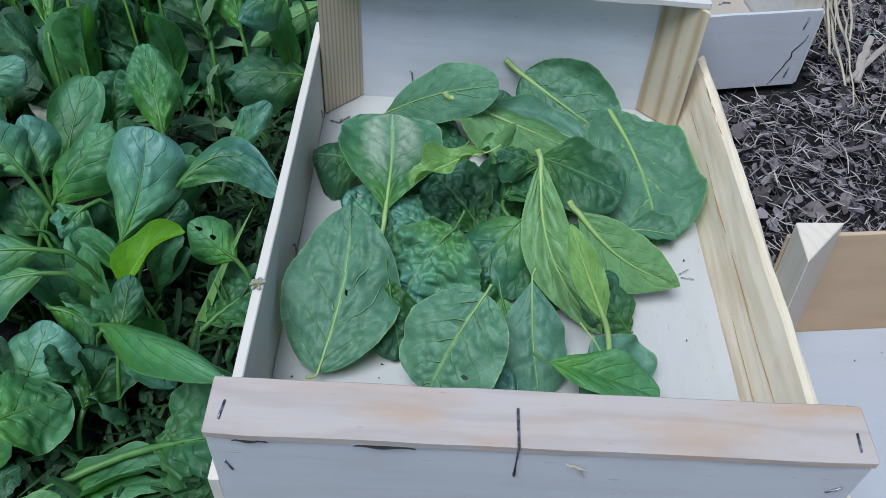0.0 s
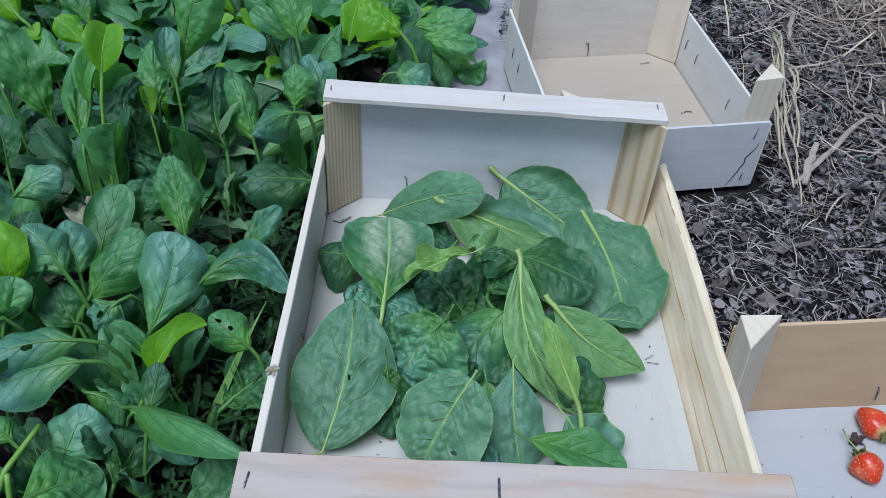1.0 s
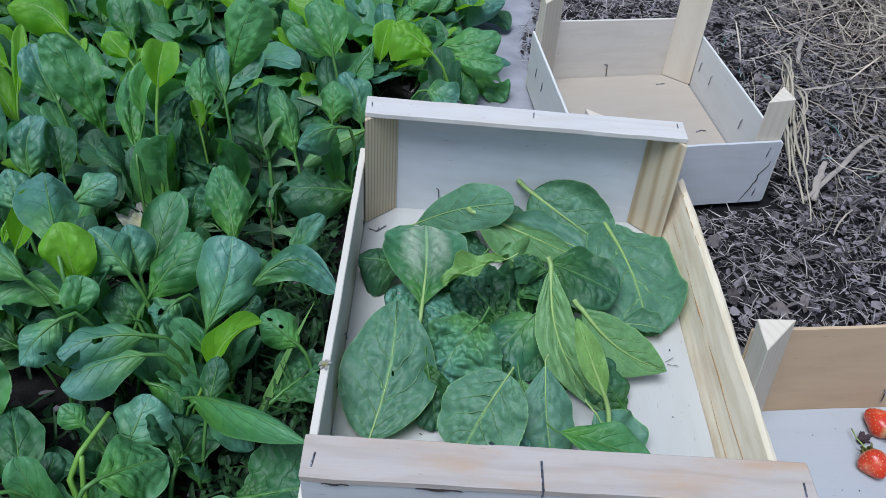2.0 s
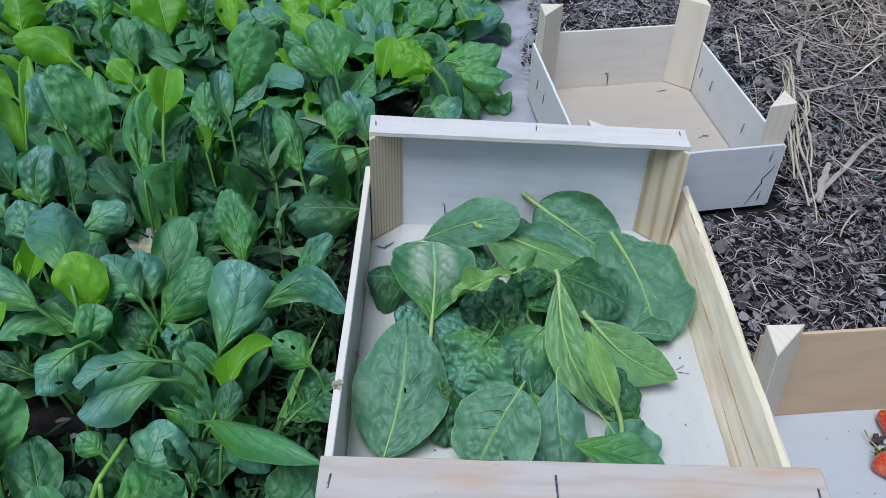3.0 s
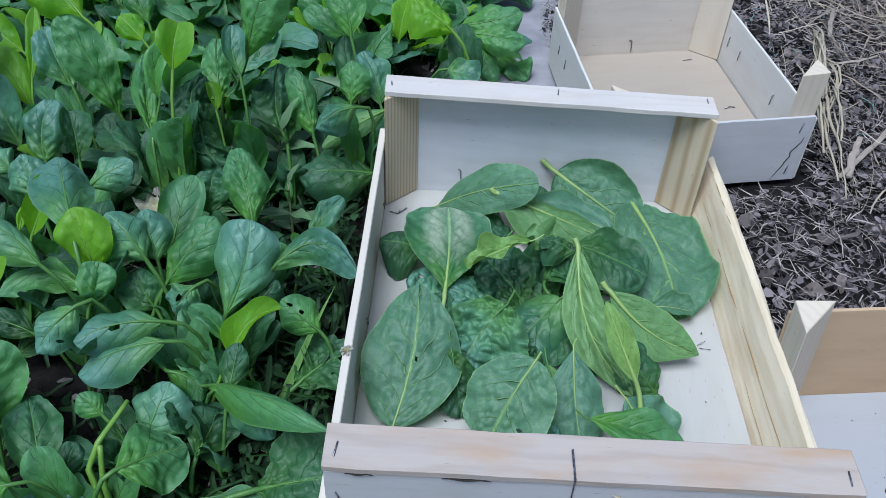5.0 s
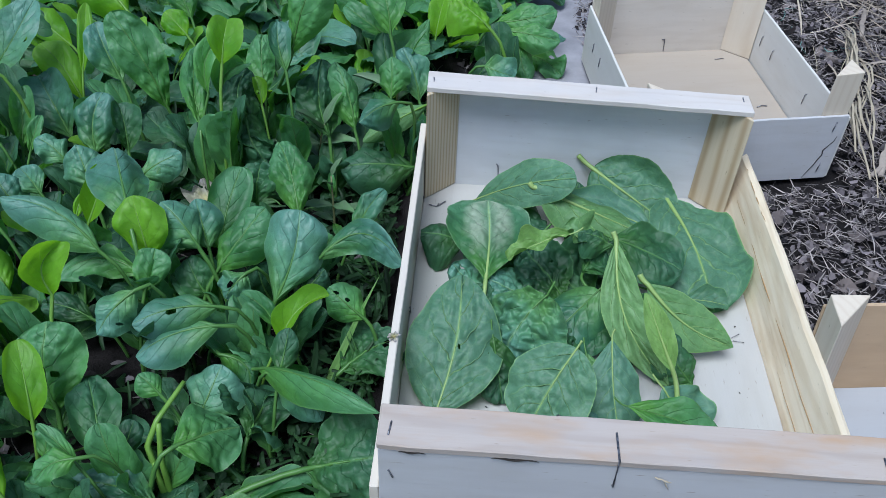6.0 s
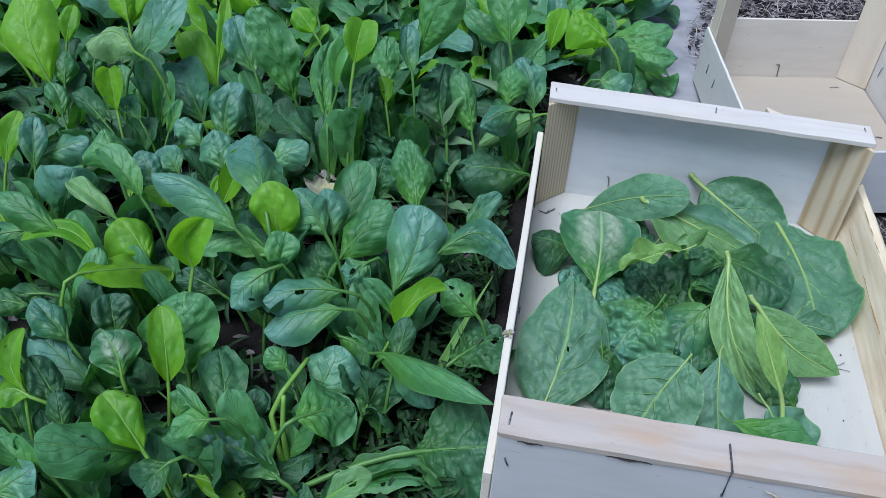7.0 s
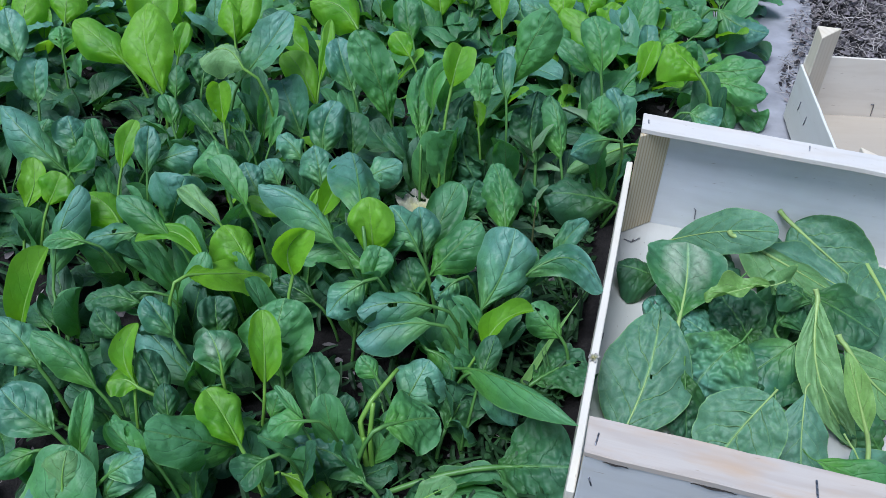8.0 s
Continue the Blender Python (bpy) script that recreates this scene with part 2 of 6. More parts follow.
M_DEAD = plain("dry_leaf", (0.075, 0.062, 0.062), (0.20, 0.165, 0.155), 150, 0.85, 0.6, 0, True, 0.2)
M_STRAW = plain("straw", (0.052, 0.045, 0.047), (0.40, 0.355, 0.335), 60, 0.75, 0.2, 0, True, 0.2)
M_LITTER = plain("dead_leaves", (0.026, 0.022, 0.024), (0.22, 0.19, 0.20), 80, 0.85, 0.5, 0, True, 0.2)
M_HAY = plain("hay", (0.12, 0.095, 0.08), (0.50, 0.42, 0.33), 60, 0.75, 0.2, 0, True, 0.2)
M_PALE = plain("pale_straw", (0.26, 0.21, 0.145), (0.52, 0.45, 0.34), 60, 0.6, 0.2, 0, True, 0.3)
M_SHEET = plain("weed_fabric", (0.17, 0.165, 0.18), (0.34, 0.33, 0.36), 25, 0.85, 0.5, 0, False, 0.2)
# Near-black green: the gloom between low plants is put into the colour.
M_WEED = plain("weed_green_shaded", (0.007, 0.026, 0.009), (0.022, 0.068, 0.022), 60, 0.6, 0.2, 0.1, True, 0.25)
M_TWINE = plain("teal_plastic", (0.05, 0.22, 0.20), (0.14, 0.38, 0.33), 60, 0.5, 0.1, 0, True)


def soil():
    m = Mat("soil")
    p = m.coord()
    big, mid, fine = m.noise(p, 5, 4), m.noise(p, 60, 6, 0.7), m.noise(p, 420, 4, 0.7)
    c = m.ramp(mid, (0.3, (0.006, 0.005, 0.005)), (0.55, (0.014, 0.012, 0.012)), (0.8, (0.036, 0.031, 0.030)))
    c = m.mix(m.ramp(big, (0.4, 0.0), (0.7, 0.3)), c, (0.03, 0.026, 0.027))
    n = m.bump(mid, 0.9, 0.006, m.bump(fine, 0.8, 0.002))
    return m.done(c, 0.95, n, 0.15)


M_SOIL = soil()


# ---- building helpers ----
def thing(name, m=None, label="", category="", group="", kind=""):
    ob = new(name)
    ob.empty_display_size = 0.02
    ob.matrix_basis = m or Matrix()
    return tagged(ob, label, category, group, kind)


def part(name, bm, material, parent, label="", m=None, smooth=False):
    me = bm
    if isinstance(bm, bmesh.types.BMesh):
        me = bpy.data.meshes.new(name)
        bm.to_mesh(me)
        bm.free()
    if material and not me.materials:
        me.materials.append(material)
    if smooth:
        me.polygons.foreach_set("use_smooth", [True] * len(me.polygons))
    ob = new(name, me)
    ob.parent = parent
    if m is not None:
        ob.matrix_basis = m
    return tagged(ob, label)


def grain_of(me, axis, seed):
    """Writes the fibre coordinates; axis: the mesh axis along which the fibres run."""
    n = len(me.vertices)
    co = np.empty(n * 3)
    me.vertices.foreach_get("co", co)
    co = co.reshape(n, 3)
    order = {"x": (0, 1, 2), "y": (1, 0, 2), "z": (2, 0, 1)}[axis]
    g = co[:, order].copy()
    g[:, 1] += g[:, 2] * 0.6
    g += np.random.default_rng(seed).uniform(0, 9, 3)
    me.attributes.new("grain", "FLOAT_VECTOR", "POINT").data.foreach_set("vector", g.astype("f").ravel())


SEED = [100]


def board(name, lo, hi, material, parent, axis="x", label="", bevel=0.0007, rough=0.0004, sections=14, taper=None):
    """A sawn board between two corners, with broken edges and slight unevenness."""
    SEED[0] += 1
    lo, hi = Vector(lo), Vector(hi)
    bm = bmesh.new()
    bmesh.ops.create_cube(bm, size=1)
    for v in bm.verts:
        v.co = Vector([(lo[i] + hi[i]) / 2 + v.co[i] * (hi[i] - lo[i]) for i in range(3)])
    k = "xyz".index(axis)
    long_edges = [e for e in bm.edges if abs((e.verts[0].co - e.verts[1].co)[k]) > 1e-6]
    bmesh.ops.bevel(bm, geom=bm.edges[:], offset=bevel, segments=1, affect="EDGES")
    cut = [e for e in bm.edges if abs((e.verts[0].co - e.verts[1].co)[k]) > (hi[k] - lo[k]) * 0.8]
    bmesh.ops.subdivide_edges(bm, edges=cut, cuts=sections)
    for v in bm.verts:
        if taper:
            v.co = taper(v.co.copy())
        p = v.co * 40 + Vector((SEED[0] * 3.1, 0, 0))
        v.co += Vector([noise.noise(p + Vector((9.0 * i, 0, 0))) * rough for i in range(3)])
    me = bpy.data.meshes.new(name)
    bm.to_mesh(me)
    bm.free()
    grain_of(me, axis, SEED[0])
    return part(name, me, material, parent, label)


def prism(name, corners, z0, z1, material, parent, axis="z", label="", top=0.0):
    """An upright three-sided post; top: how much higher its first corner ends."""
    SEED[0] += 1
    bm = bmesh.new()
    rows = []
    cuts = 8
    for i in range(cuts + 1):
        f = i / cuts
        rows.append([bm.verts.new((x, y, z0 + (z1 + (top if j == 0 else 0) - z0) * f)) for j, (x, y) in enumerate(corners)])
    n = len(corners)
    for a, b in zip(rows, rows[1:]):
        for j in range(n):
            bm.faces.new((a[j], a[(j + 1) % n], b[(j + 1) % n], b[j]))
    bm.faces.new(rows[0][::-1])
    bm.faces.new(rows[-1])
    bmesh.ops.recalc_face_normals(bm, faces=bm.faces)
    sharp = [e for e in bm.edges if len(e.link_faces) == 2 and e.calc_face_angle() > 0.5]
    bmesh.ops.bevel(bm, geom=sharp, offset=0.0007, segments=1, affect="EDGES")
    me = bpy.data.meshes.new(name)
    bm.to_mesh(me)
    bm.free()
    grain_of(me, axis, SEED[0])
    return part(name, me, material, parent, label)


def tube(points, radii, sides=6, flat=1.0):
    """A bmesh tube through points, with a radius for each."""
    bm = bmesh.new()
    pts = [Vector(p) for p in points]
    rings = []
    for i, p in enumerate(pts):
        d = (pts[min(i + 1, len(pts) - 1)] - pts[max(i - 1, 0)]).normalized()
        s = d.cross(Vector((0, 0, 1)))
        s = s.normalized() if s.length > 1e-4 else Vector((1, 0, 0))
        t = s.cross(d)
        rings.append([bm.verts.new(p + (s * math.cos(a) + t * math.sin(a) * flat) * radii[i]) for a in [6.2832 * k / sides for k in range(sides)]])
    for a, b in zip(rings, rings[1:]):
        for k in range(sides):
            bm.faces.new((a[k], a[(k + 1) % sides], b[(k + 1) % sides], b[k]))
    bm.faces.new(rings[0][::-1])
    bm.faces.new(rings[-1])
    return bm


def staple(parent, *points, r=0.0006, label="steel wire staple"):
    return part("staple", tube(points, [r] * len(points), 6), M_WIRE, parent, label, smooth=True)


# ---- ground ----
def spread(fine, far, step, grow=1.5):
    a = list(np.arange(-fine, fine + 1e-6, step))
    x, s = fine, step
    while x < far:
        s *= grow
        x += s
        a.append(x)
        a.insert(0, -x)
    return a


def ground_height(x, y):
    bed = min(1.0, max(0.0, (-0.012 - x) / 0.05))
    base = -0.008 - 0.022 * bed + 0.006 * noise.noise(Vector((x * 9, y * 9, 0))) + 0.003 * noise.noise(Vector((x * 40, y * 40, 3)))
    near_crate = -0.03 < x < 0.56 and -0.12 < y < 0.75
    if near_crate:
        base = min(base, -0.006)
    heap = 0.09 * math.exp(-(((x - 0.93) / 0.2) ** 2 + ((y - 0.80) / 0.3) ** 2))
    return base + heap


def ground():
    xs = [x for x in spread(1.1, 600, 0.012)]
    ys = [y + 0.4 for y in spread(1.1, 600, 0.012)]
    verts = [(x, y, ground_height(x, y) if abs(x) < 2 and abs(y) < 2.5 else -0.01) for y in ys for x in xs]
    w = len(xs)
    faces = [(j * w + i, j * w + i + 1, (j + 1) * w + i + 1, (j + 1) * w + i) for j in range(len(ys) - 1) for i in range(w - 1)]
    me = bpy.data.meshes.new("ground")
    me.from_pydata(verts, [], faces)
    me.materials.append(M_SOIL)
    me.polygons.foreach_set("use_smooth", [True] * len(me.polygons))
    tagged(new("ground", me), "dark garden soil under leaf litter and straw", "ground", kind="structure")


ground()


# ---- crates ----
def post_corners(x, y, sx, sy, leg):
    return [(x, y), (x + sx * leg, y), (x, y + sy * leg)]


def main_crate():
    W, L, H = 0.300, 0.410, 0.1215
    c = thing("harvest_crate", None, "pale wooden harvest crate half full of picked spinach leaves", "crate")
    board("bottom", (-0.0004, 0.0036, 0.004), (W - 0.0012, L - 0.0036, 0.008), M_FLOOR, c, "y")
    board("end_panel", (0.0, 0.0, 0.002), (W, 0.0035, H), M_PLY, c, "x", "blue-white poplar veneer end panel")
    board("end_panel", (0.001, L - 0.0035, 0.002), (W - 0.001, L, H), M_PANEL, c, "x", "blue-white poplar veneer end panel")
    board("rail", (-0.001, -0.001, H), (W + 0.001, 0.029, H + 0.0055), M_LATH, c, "x", "rough sawn lath nailed over the end panel", rough=0.0007)
    board("rail", (0.0, L - 0.028, H), (W, L + 0.001, H + 0.0055), M_LATH_WHITE, c, "x", "rough sawn lath nailed over the end panel", rough=0.0007)
    for x, sx in ((0.0006, 1), (W - 0.0006, -1)):
        for y, sy in ((0.004, 1), (L - 0.004, -1)):
            prism("corner_post", post_corners(x, y, sx, sy, 0.030), 0.0085, H - 0.0002, M_POST, c)
    board("side_board", (-0.0065, 0.002, 0.001), (-0.0005, L - 0.002, 0.078), M_SIDE, c, "y", "thin whitish side board")
    side_slat(c, W, L)
    return c


def side_slat(c, W, L):
    """The thick split-pine side, with a waney ridge along it."""
    SEED[0] += 1
    prof = [(0.0, 0.002), (0.0035, 0.020), (0.0066, 0.0355), (0.0098, 0.052), (0.0122, 0.0625), (0.0155, 0.0665), (0.0182, 0.064), (0.0182, 0.002)]
    bm = bmesh.new()
    rows = []
    n = 40
    for i in range(n + 1):
        y = 0.003 + (L - 0.006) * i / n
        rows.append([])
        for j, (dx, z) in enumerate(prof):
            e = noise.noise(Vector((j * 2.3, y * 14, 5))) * 0.0012 + noise.noise(Vector((j * 5.1, y * 60, 2))) * 0.0004
            rows[-1].append(bm.verts.new((W - 0.001 + dx + e * (0 < j < 7), y, z + e * (1 < j < 7))))
    k = len(prof)
    for a, b in zip(rows, rows[1:]):
        for j in range(k):
            bm.faces.new((a[j], b[j], b[(j + 1) % k], a[(j + 1) % k]))
    bm.faces.new(rows[0])
    bm.faces.new(rows[-1][::-1])
    bmesh.ops.recalc_face_normals(bm, faces=bm.faces)
    me = bpy.data.meshes.new("side_slat")
    bm.to_mesh(me)
    bm.free()
    grain_of(me, "y", SEED[0])
    slat = part("side_slat", me, M_PINE, c, "thick split pine slat with resin streaks")
    r = random.Random(8)
    for y0, y1, dx, z, w in ((0.03, 0.37, 0.0068, 0.0362, 0.0008), (0.02, 0.17, 0.0030, 0.0185, 0.0006), (0.30, 0.39, 0.0122, 0.0622, 0.0009)):
        pts = [(W - 0.001 + dx + r.gauss(0, 0.0003), y0 + (y1 - y0) * i / 14, z + r.gauss(0, 0.0005)) for i in range(15)]
        part("resin_streak", tube(pts, [w * r.uniform(0.3, 1.0) * math.sin(0.2 + 2.74 * i / 14) for i in range(15)], 5, 0.8), M_RESIN, slat, "brown resin line along the split")


def small_crate(m, label, W, L, Hpost, Hend, Hside, floor_mat, end_mat, side_mat, Hback=None, snapped=0.0):
    c = thing("fruit_crate", m, label, "crate", "small fruit crates")
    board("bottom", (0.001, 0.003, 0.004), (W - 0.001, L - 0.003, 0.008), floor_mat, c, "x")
    board("end_panel", (0.0, 0.0, 0.001), (W, 0.003, Hend), M_PLY, c, "x")
    board("end_panel", (0.0, L - 0.003, 0.001), (W, L, Hback or Hend), end_mat, c, "x")
    board("side_board", (-0.0035, 0.002, 0.001), (-0.0005, L - 0.002, Hside), side_mat, c, "y")
    board("side_board", (W + 0.0005, 0.002, 0.001), (W + 0.0035, L - 0.002, Hside), side_mat, c, "y")
    for x, sx in ((0.0006, 1), (W - 0.0006, -1)):
        for y, sy in ((0.0036, 1), (L - 0.0036, -1)):
            prism("corner_post", post_corners(x, y, sx, sy, 0.030), 0.0085, Hpost - (snapped if sx > 0 and sy > 0 else 0), M_POST_PALE, c, top=0.002)
    return c


def rack(crate, k):
    """Skews a crate that has been pushed out of square."""
    for ob in crate.children:
        for v in ob.data.vertices:
            v.co.y += k * v.co.x


crate_main = main_crate()
rot = radians(7.5)
C2W, C2L = 0.214, 0.276
FAR_SKEW = 0.075
far_across = Vector((math.cos(rot) - FAR_SKEW * math.sin(rot), math.sin(rot) + FAR_SKEW * math.cos(rot), 0))
crate_far = small_crate(Matrix.Translation(Vector((0.429, 0.467, 0)) - C2W * far_across) @ Matrix.Rotation(rot, 4, "Z"),
                        "empty small wooden fruit crate with bare corner posts on the mulch", C2W, C2L, 0.126, 0.080, 0.076, M_FIBRE, M_CREAM, M_WHITE, 0.088, 0.016)
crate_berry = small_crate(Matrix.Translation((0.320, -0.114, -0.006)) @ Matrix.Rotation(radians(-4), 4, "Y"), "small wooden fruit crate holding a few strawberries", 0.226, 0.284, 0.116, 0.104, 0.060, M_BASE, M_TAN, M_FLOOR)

# ---- spinach leaves ----
def outline(v, shape, blunt=2.6, heel=None):
    """Half width of a blade, 0 to 1, at v from base to tip; shape sets where it is widest."""
    v, top = min(1.0, max(0.0, v)), min(0.76, 0.5 ** (1 / shape))
    if v < top:
        return math.sin(math.pi / 2 * v / top) ** (heel or 0.8 + 2.2 * max(0.0, top - 0.45))
    return max(0.0, 1 - ((v - top) / (1 - top)) ** blunt) ** (0.5 + 0.7 * max(0.0, 1.8 - blunt))


def blade_point(u, v, p):
    """The place on a blade in its own frame: y from base to tip, x across, z up from the face."""
    L, W = p["length"], p["width"]
    b = p["bend"]
    if abs(b) > 1e-3:
        y, z = math.sin(b * v) / b * L, -(1 - math.cos(b * v)) / b * L
    else:
        y, z = v * L, 0.0
    half = outline(v, p["shape"], p["blunt"], p["heel"]) * W / 2
    lobes = 1 + p["lobe"] * math.sin(v * p["freq"] * 6.28 + p["phase"] + (1.7 if u > 0 else 0))
    ragged = 1 + 0.035 * noise.noise(Vector((v * 9, 7.0 if u > 0 else 3.0, p["seed"]))) + 0.015 * noise.noise(Vector((v * 30, 7.0 if u > 0 else 3.0, p["seed"])))
    x = u * half * lobes * ragged + p["sway"] * W * math.sin(math.pi * v)
    a = abs(u)
    up = p["cup"] * (0.45 * a + 0.55 * a ** 2) * half * 2
    up += p["curl"] * max(0.0, a - 0.55) ** 2 * half * 5 * (0.6 + 0.6 * noise.noise(Vector((v * 3, 1.0 if u > 0 else 5.0, p["seed"]))))
    up += p["wave"] * math.sin(v * p["freq"] * 6.28 + p["phase"] + (2.1 if u > 0 else 0)) * a * a * half * 2
    q = v * 5.5 - a * 1.5 + (0.45 if u > 0 else 0)
    q += 0.5 * noise.noise(Vector((u * 2.0, v * 3.0, p["seed"] + 40)))
    cell = abs(noise.noise(Vector((u * 3.2, v * 6.5 - a * 2, p["seed"] + 60)))) ** 0.6
    puff = (0.55 * abs(math.sin(math.pi * q)) ** 0.6 + 0.9 * cell) * min(1, a * 5) * (1 - a ** 4) * min(1, v * 6) * min(1, (1 - v) * 6)
    puff *= 0.75 + 1.1 * noise.noise(Vector((u * 1.6, v * 2.2, p["seed"] + 20)))
    up += p["puff"] * puff * W * 0.055
    s = Vector((x * 60, v * L * 60, p["seed"]))
    up += p["crinkle"] * W * 0.035 * noise.noise(s) * min(1, a * 6 + 0.1)
    up += p["crinkle"] * W * 0.065 * (abs(noise.noise(s * 2.0)) - 0.2) * min(1, a * 6 + 0.1)
    up += p["crinkle"] * W * 0.018 * noise.noise(s * 3.1)
    tw = p["twist"] * v
    x, up = x * math.cos(tw) - up * math.sin(tw), x * math.sin(tw) + up * math.cos(tw)
    t = b * v
    return Vector((x, y + math.sin(t) * up, z + math.cos(t) * up))


def leaf_params(r, **kw):
    p = dict(length=0.09, width=0.055, heel=None, shape=r.uniform(0.8, 1.1), bend=r.uniform(0.1, 0.9), cup=r.uniform(-0.22, 0.32), wave=r.uniform(0.03, 0.09),
             freq=r.uniform(1.3, 2.4), phase=r.uniform(0, 6.28), lobe=r.uniform(0.0, 0.03), puff=r.uniform(0.3, 1.2), crinkle=r.uniform(0.8, 2.2),
             twist=r.uniform(-0.35, 0.35), sway=r.uniform(-0.10, 0.10), seed=r.uniform(0, 99), blunt=r.uniform(2.2, 3.4), curl=r.choice((0, r.uniform(-0.9, -0.3), r.uniform(0.2, 0.8))))
    p.update(kw)
    return p


def blade_mesh(p, nu=12, nv=20, holes=()):
    verts, uvs, faces, gone = [], [], [], []
    for j in range(nv + 1):
        v = 0.003 + 0.996 * (0.5 * j / nv + 0.25 * (1 - math.cos(math.pi * j / nv)))
        for i in range(nu + 1):
            u = 2 * i / nu - 1
            u = u * (0.6 + 0.4 * abs(u))
            inside = False
            for hu, hv, r in holes:
                du, dv = (u / 2 + 0.5 - hu) * p["width"], (v - hv) * p["length"]
                ang = math.atan2(dv, du)
                R = r * (1 + 0.25 * math.sin(2 * ang + hv * 20) + 0.12 * math.sin(5 * ang))
                if math.hypot(du, dv) < R:
                    inside = True
                    u, v2 = 2 * (hu + R * math.cos(ang) / p["width"]) - 1, hv + R * math.sin(ang) / p["length"]
                    break
            verts.append(blade_point(max(-1, min(1, u)), v2 if inside else v, p))
            uvs.append((u / 2 + 0.5, v2 if inside else v))
            gone.append(inside)
    for j in range(nv):
        for i in range(nu):
            q = (j * (nu + 1) + i, j * (nu + 1) + i + 1, (j + 1) * (nu + 1) + i + 1, (j + 1) * (nu + 1) + i)
            if not all(gone[k] for k in q):
                faces.append(q)
    me = bpy.data.meshes.new("leaf")
    me.from_pydata(verts, [], faces)
    layer = me.uv_layers.new(name="UVMap")
    loops = np.empty(len(me.loops), dtype=np.int32)
    me.loops.foreach_get("vertex_index", loops)
    layer.data.foreach_set("uv", np.array(uvs, "f")[loops].ravel())
    me.polygons.foreach_set("use_smooth", [True] * len(me.polygons))
    return me


def rib_mesh(p, stalk, r0=0.0016, side=1.0, reach=0.86, raised=0.35):
    """Stalk and midrib as one tapering tube; stalk: points from the root to the blade's base, in the blade's frame."""
    pts = [Vector(q) for q in stalk]
    radii = [r0 * (1.15 - 0.15 * i / max(1, len(pts))) for i in range(len(pts))]
    for i in range(13):
        v = 0.01 + reach * i / 12
        r = r0 * (1 - v) ** 1.7 + 0.00012
        q = blade_point(0.0, v, p)
        pts.append(q + Vector((0, 0, side * r * raised)))
        radii.append(r)
    bm = tube(pts, radii, 6)
    me = bpy.data.meshes.new("stalk")
    bm.to_mesh(me)
    bm.free()
    me.polygons.foreach_set("use_smooth", [True] * len(me.polygons))
    return me


def frame_from(base, tip, normal):
    """A blade's pose: y towards the tip, z along the upper face."""
    y = (Vector(tip) - Vector(base)).normalized()
    z = Vector(normal)
    x = y.cross(z).normalized()
    z = x.cross(y)
    m = Matrix((x, y, z)).transposed().to_4x4()
    m.translation = base
    return m


VARIANTS = {}


def variant(kind, i):
    """A shared blade of one kind, with its stalk mesh."""
    if (kind, i) not in VARIANTS:
        r = random.Random(hash((len(kind), i)) % 9999 + ord(kind[0]))
        wide = {"leaf": r.uniform(0.048, 0.062), "dark": r.uniform(0.052, 0.066), "blue": r.uniform(0.046, 0.060), "fresh": r.uniform(0.036, 0.05)}[kind]
        p = leaf_params(r, width=wide, length=r.uniform(0.085, 0.112))
        if kind == "fresh":
            p["puff"], p["crinkle"] = 0.15, 0.6
        holes = [(r.uniform(0.2, 0.8), r.uniform(0.3, 0.8), r.uniform(0.002, 0.0038)) for _ in range(0 if kind == "fresh" else r.choice((0, 0, 0, 1)))]
        me = blade_mesh(p, 12, 17, holes)
        me.materials.append(LEAVES[kind])
        VARIANTS[kind, i] = (me, p)
    return VARIANTS[kind, i]


def plant_leaf(plant, base, tip_dir, normal, kind, i, size, root):
    me, p = variant(kind, i)
    m = frame_from(base, Vector(base) + Vector(tip_dir), normal) @ Matrix.Scale(size, 4)
    leaf = part("leaf", me, None, plant, m=m)
    inv = m.inverted()
    a, b = Vector(root), Vector(base)
    d = Vector(tip_dir).normalized()
    k = (b - a).length * 0.45
    pts = []
    for s in range(6):
        f = s / 6
        c = a + Vector((0, 0, 1)) * k * 0.8
        e = b - d * k
        pts.append(inv @ (a * (1 - f) ** 3 + c * 3 * f * (1 - f) ** 2 + e * 3 * f * f * (1 - f) + b * f ** 3))
    part("stalk", rib_mesh(p, pts, 0.0017), M_STALK, leaf)
    return leaf


def spinach_plant(x, y, r, n=11, height=1.0, fresh=0.2, steep=62):
    label = r.choice(("leafy green spinach plant growing in the bed", "bushy spinach plant with crinkled dark leaves", "spinach plant with upright young leaves"))
    plant = thing("spinach_plant", Matrix.Translation((x, y, ground_height(x, y))), label, "spinach", "spinach bed")
    turn = r.uniform(0, 6.28)
    for k in range(n):
        f = (k + 0.5) / n
        az = turn + k * 2.39996 + r.uniform(-0.3, 0.3)
        lift = radians(12 + steep * f + r.uniform(-12, 12))
        out = Vector((math.cos(az), math.sin(az), 0))
        reach = r.uniform(0.022, 0.050) * height
        base = out * reach * math.cos(lift) + Vector((0, 0, max(0.02, reach * math.sin(lift) * 1.15)))
        d = out * math.cos(lift * 0.85) + Vector((0, 0, math.sin(lift * 0.85)))
        nrm = Vector((0, 0, 1)) * math.cos(lift) - out * math.sin(lift) + Vector((r.uniform(-0.3, 0.3), r.uniform(-0.3, 0.3), 0.25))
        # Low plants get the darkest green, which paints in their shade.
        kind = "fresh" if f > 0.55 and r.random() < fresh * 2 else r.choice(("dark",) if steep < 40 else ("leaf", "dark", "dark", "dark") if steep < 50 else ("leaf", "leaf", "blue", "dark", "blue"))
        size = r.uniform(0.65, 1.05) * height * (0.7 if kind == "fresh" else 1)
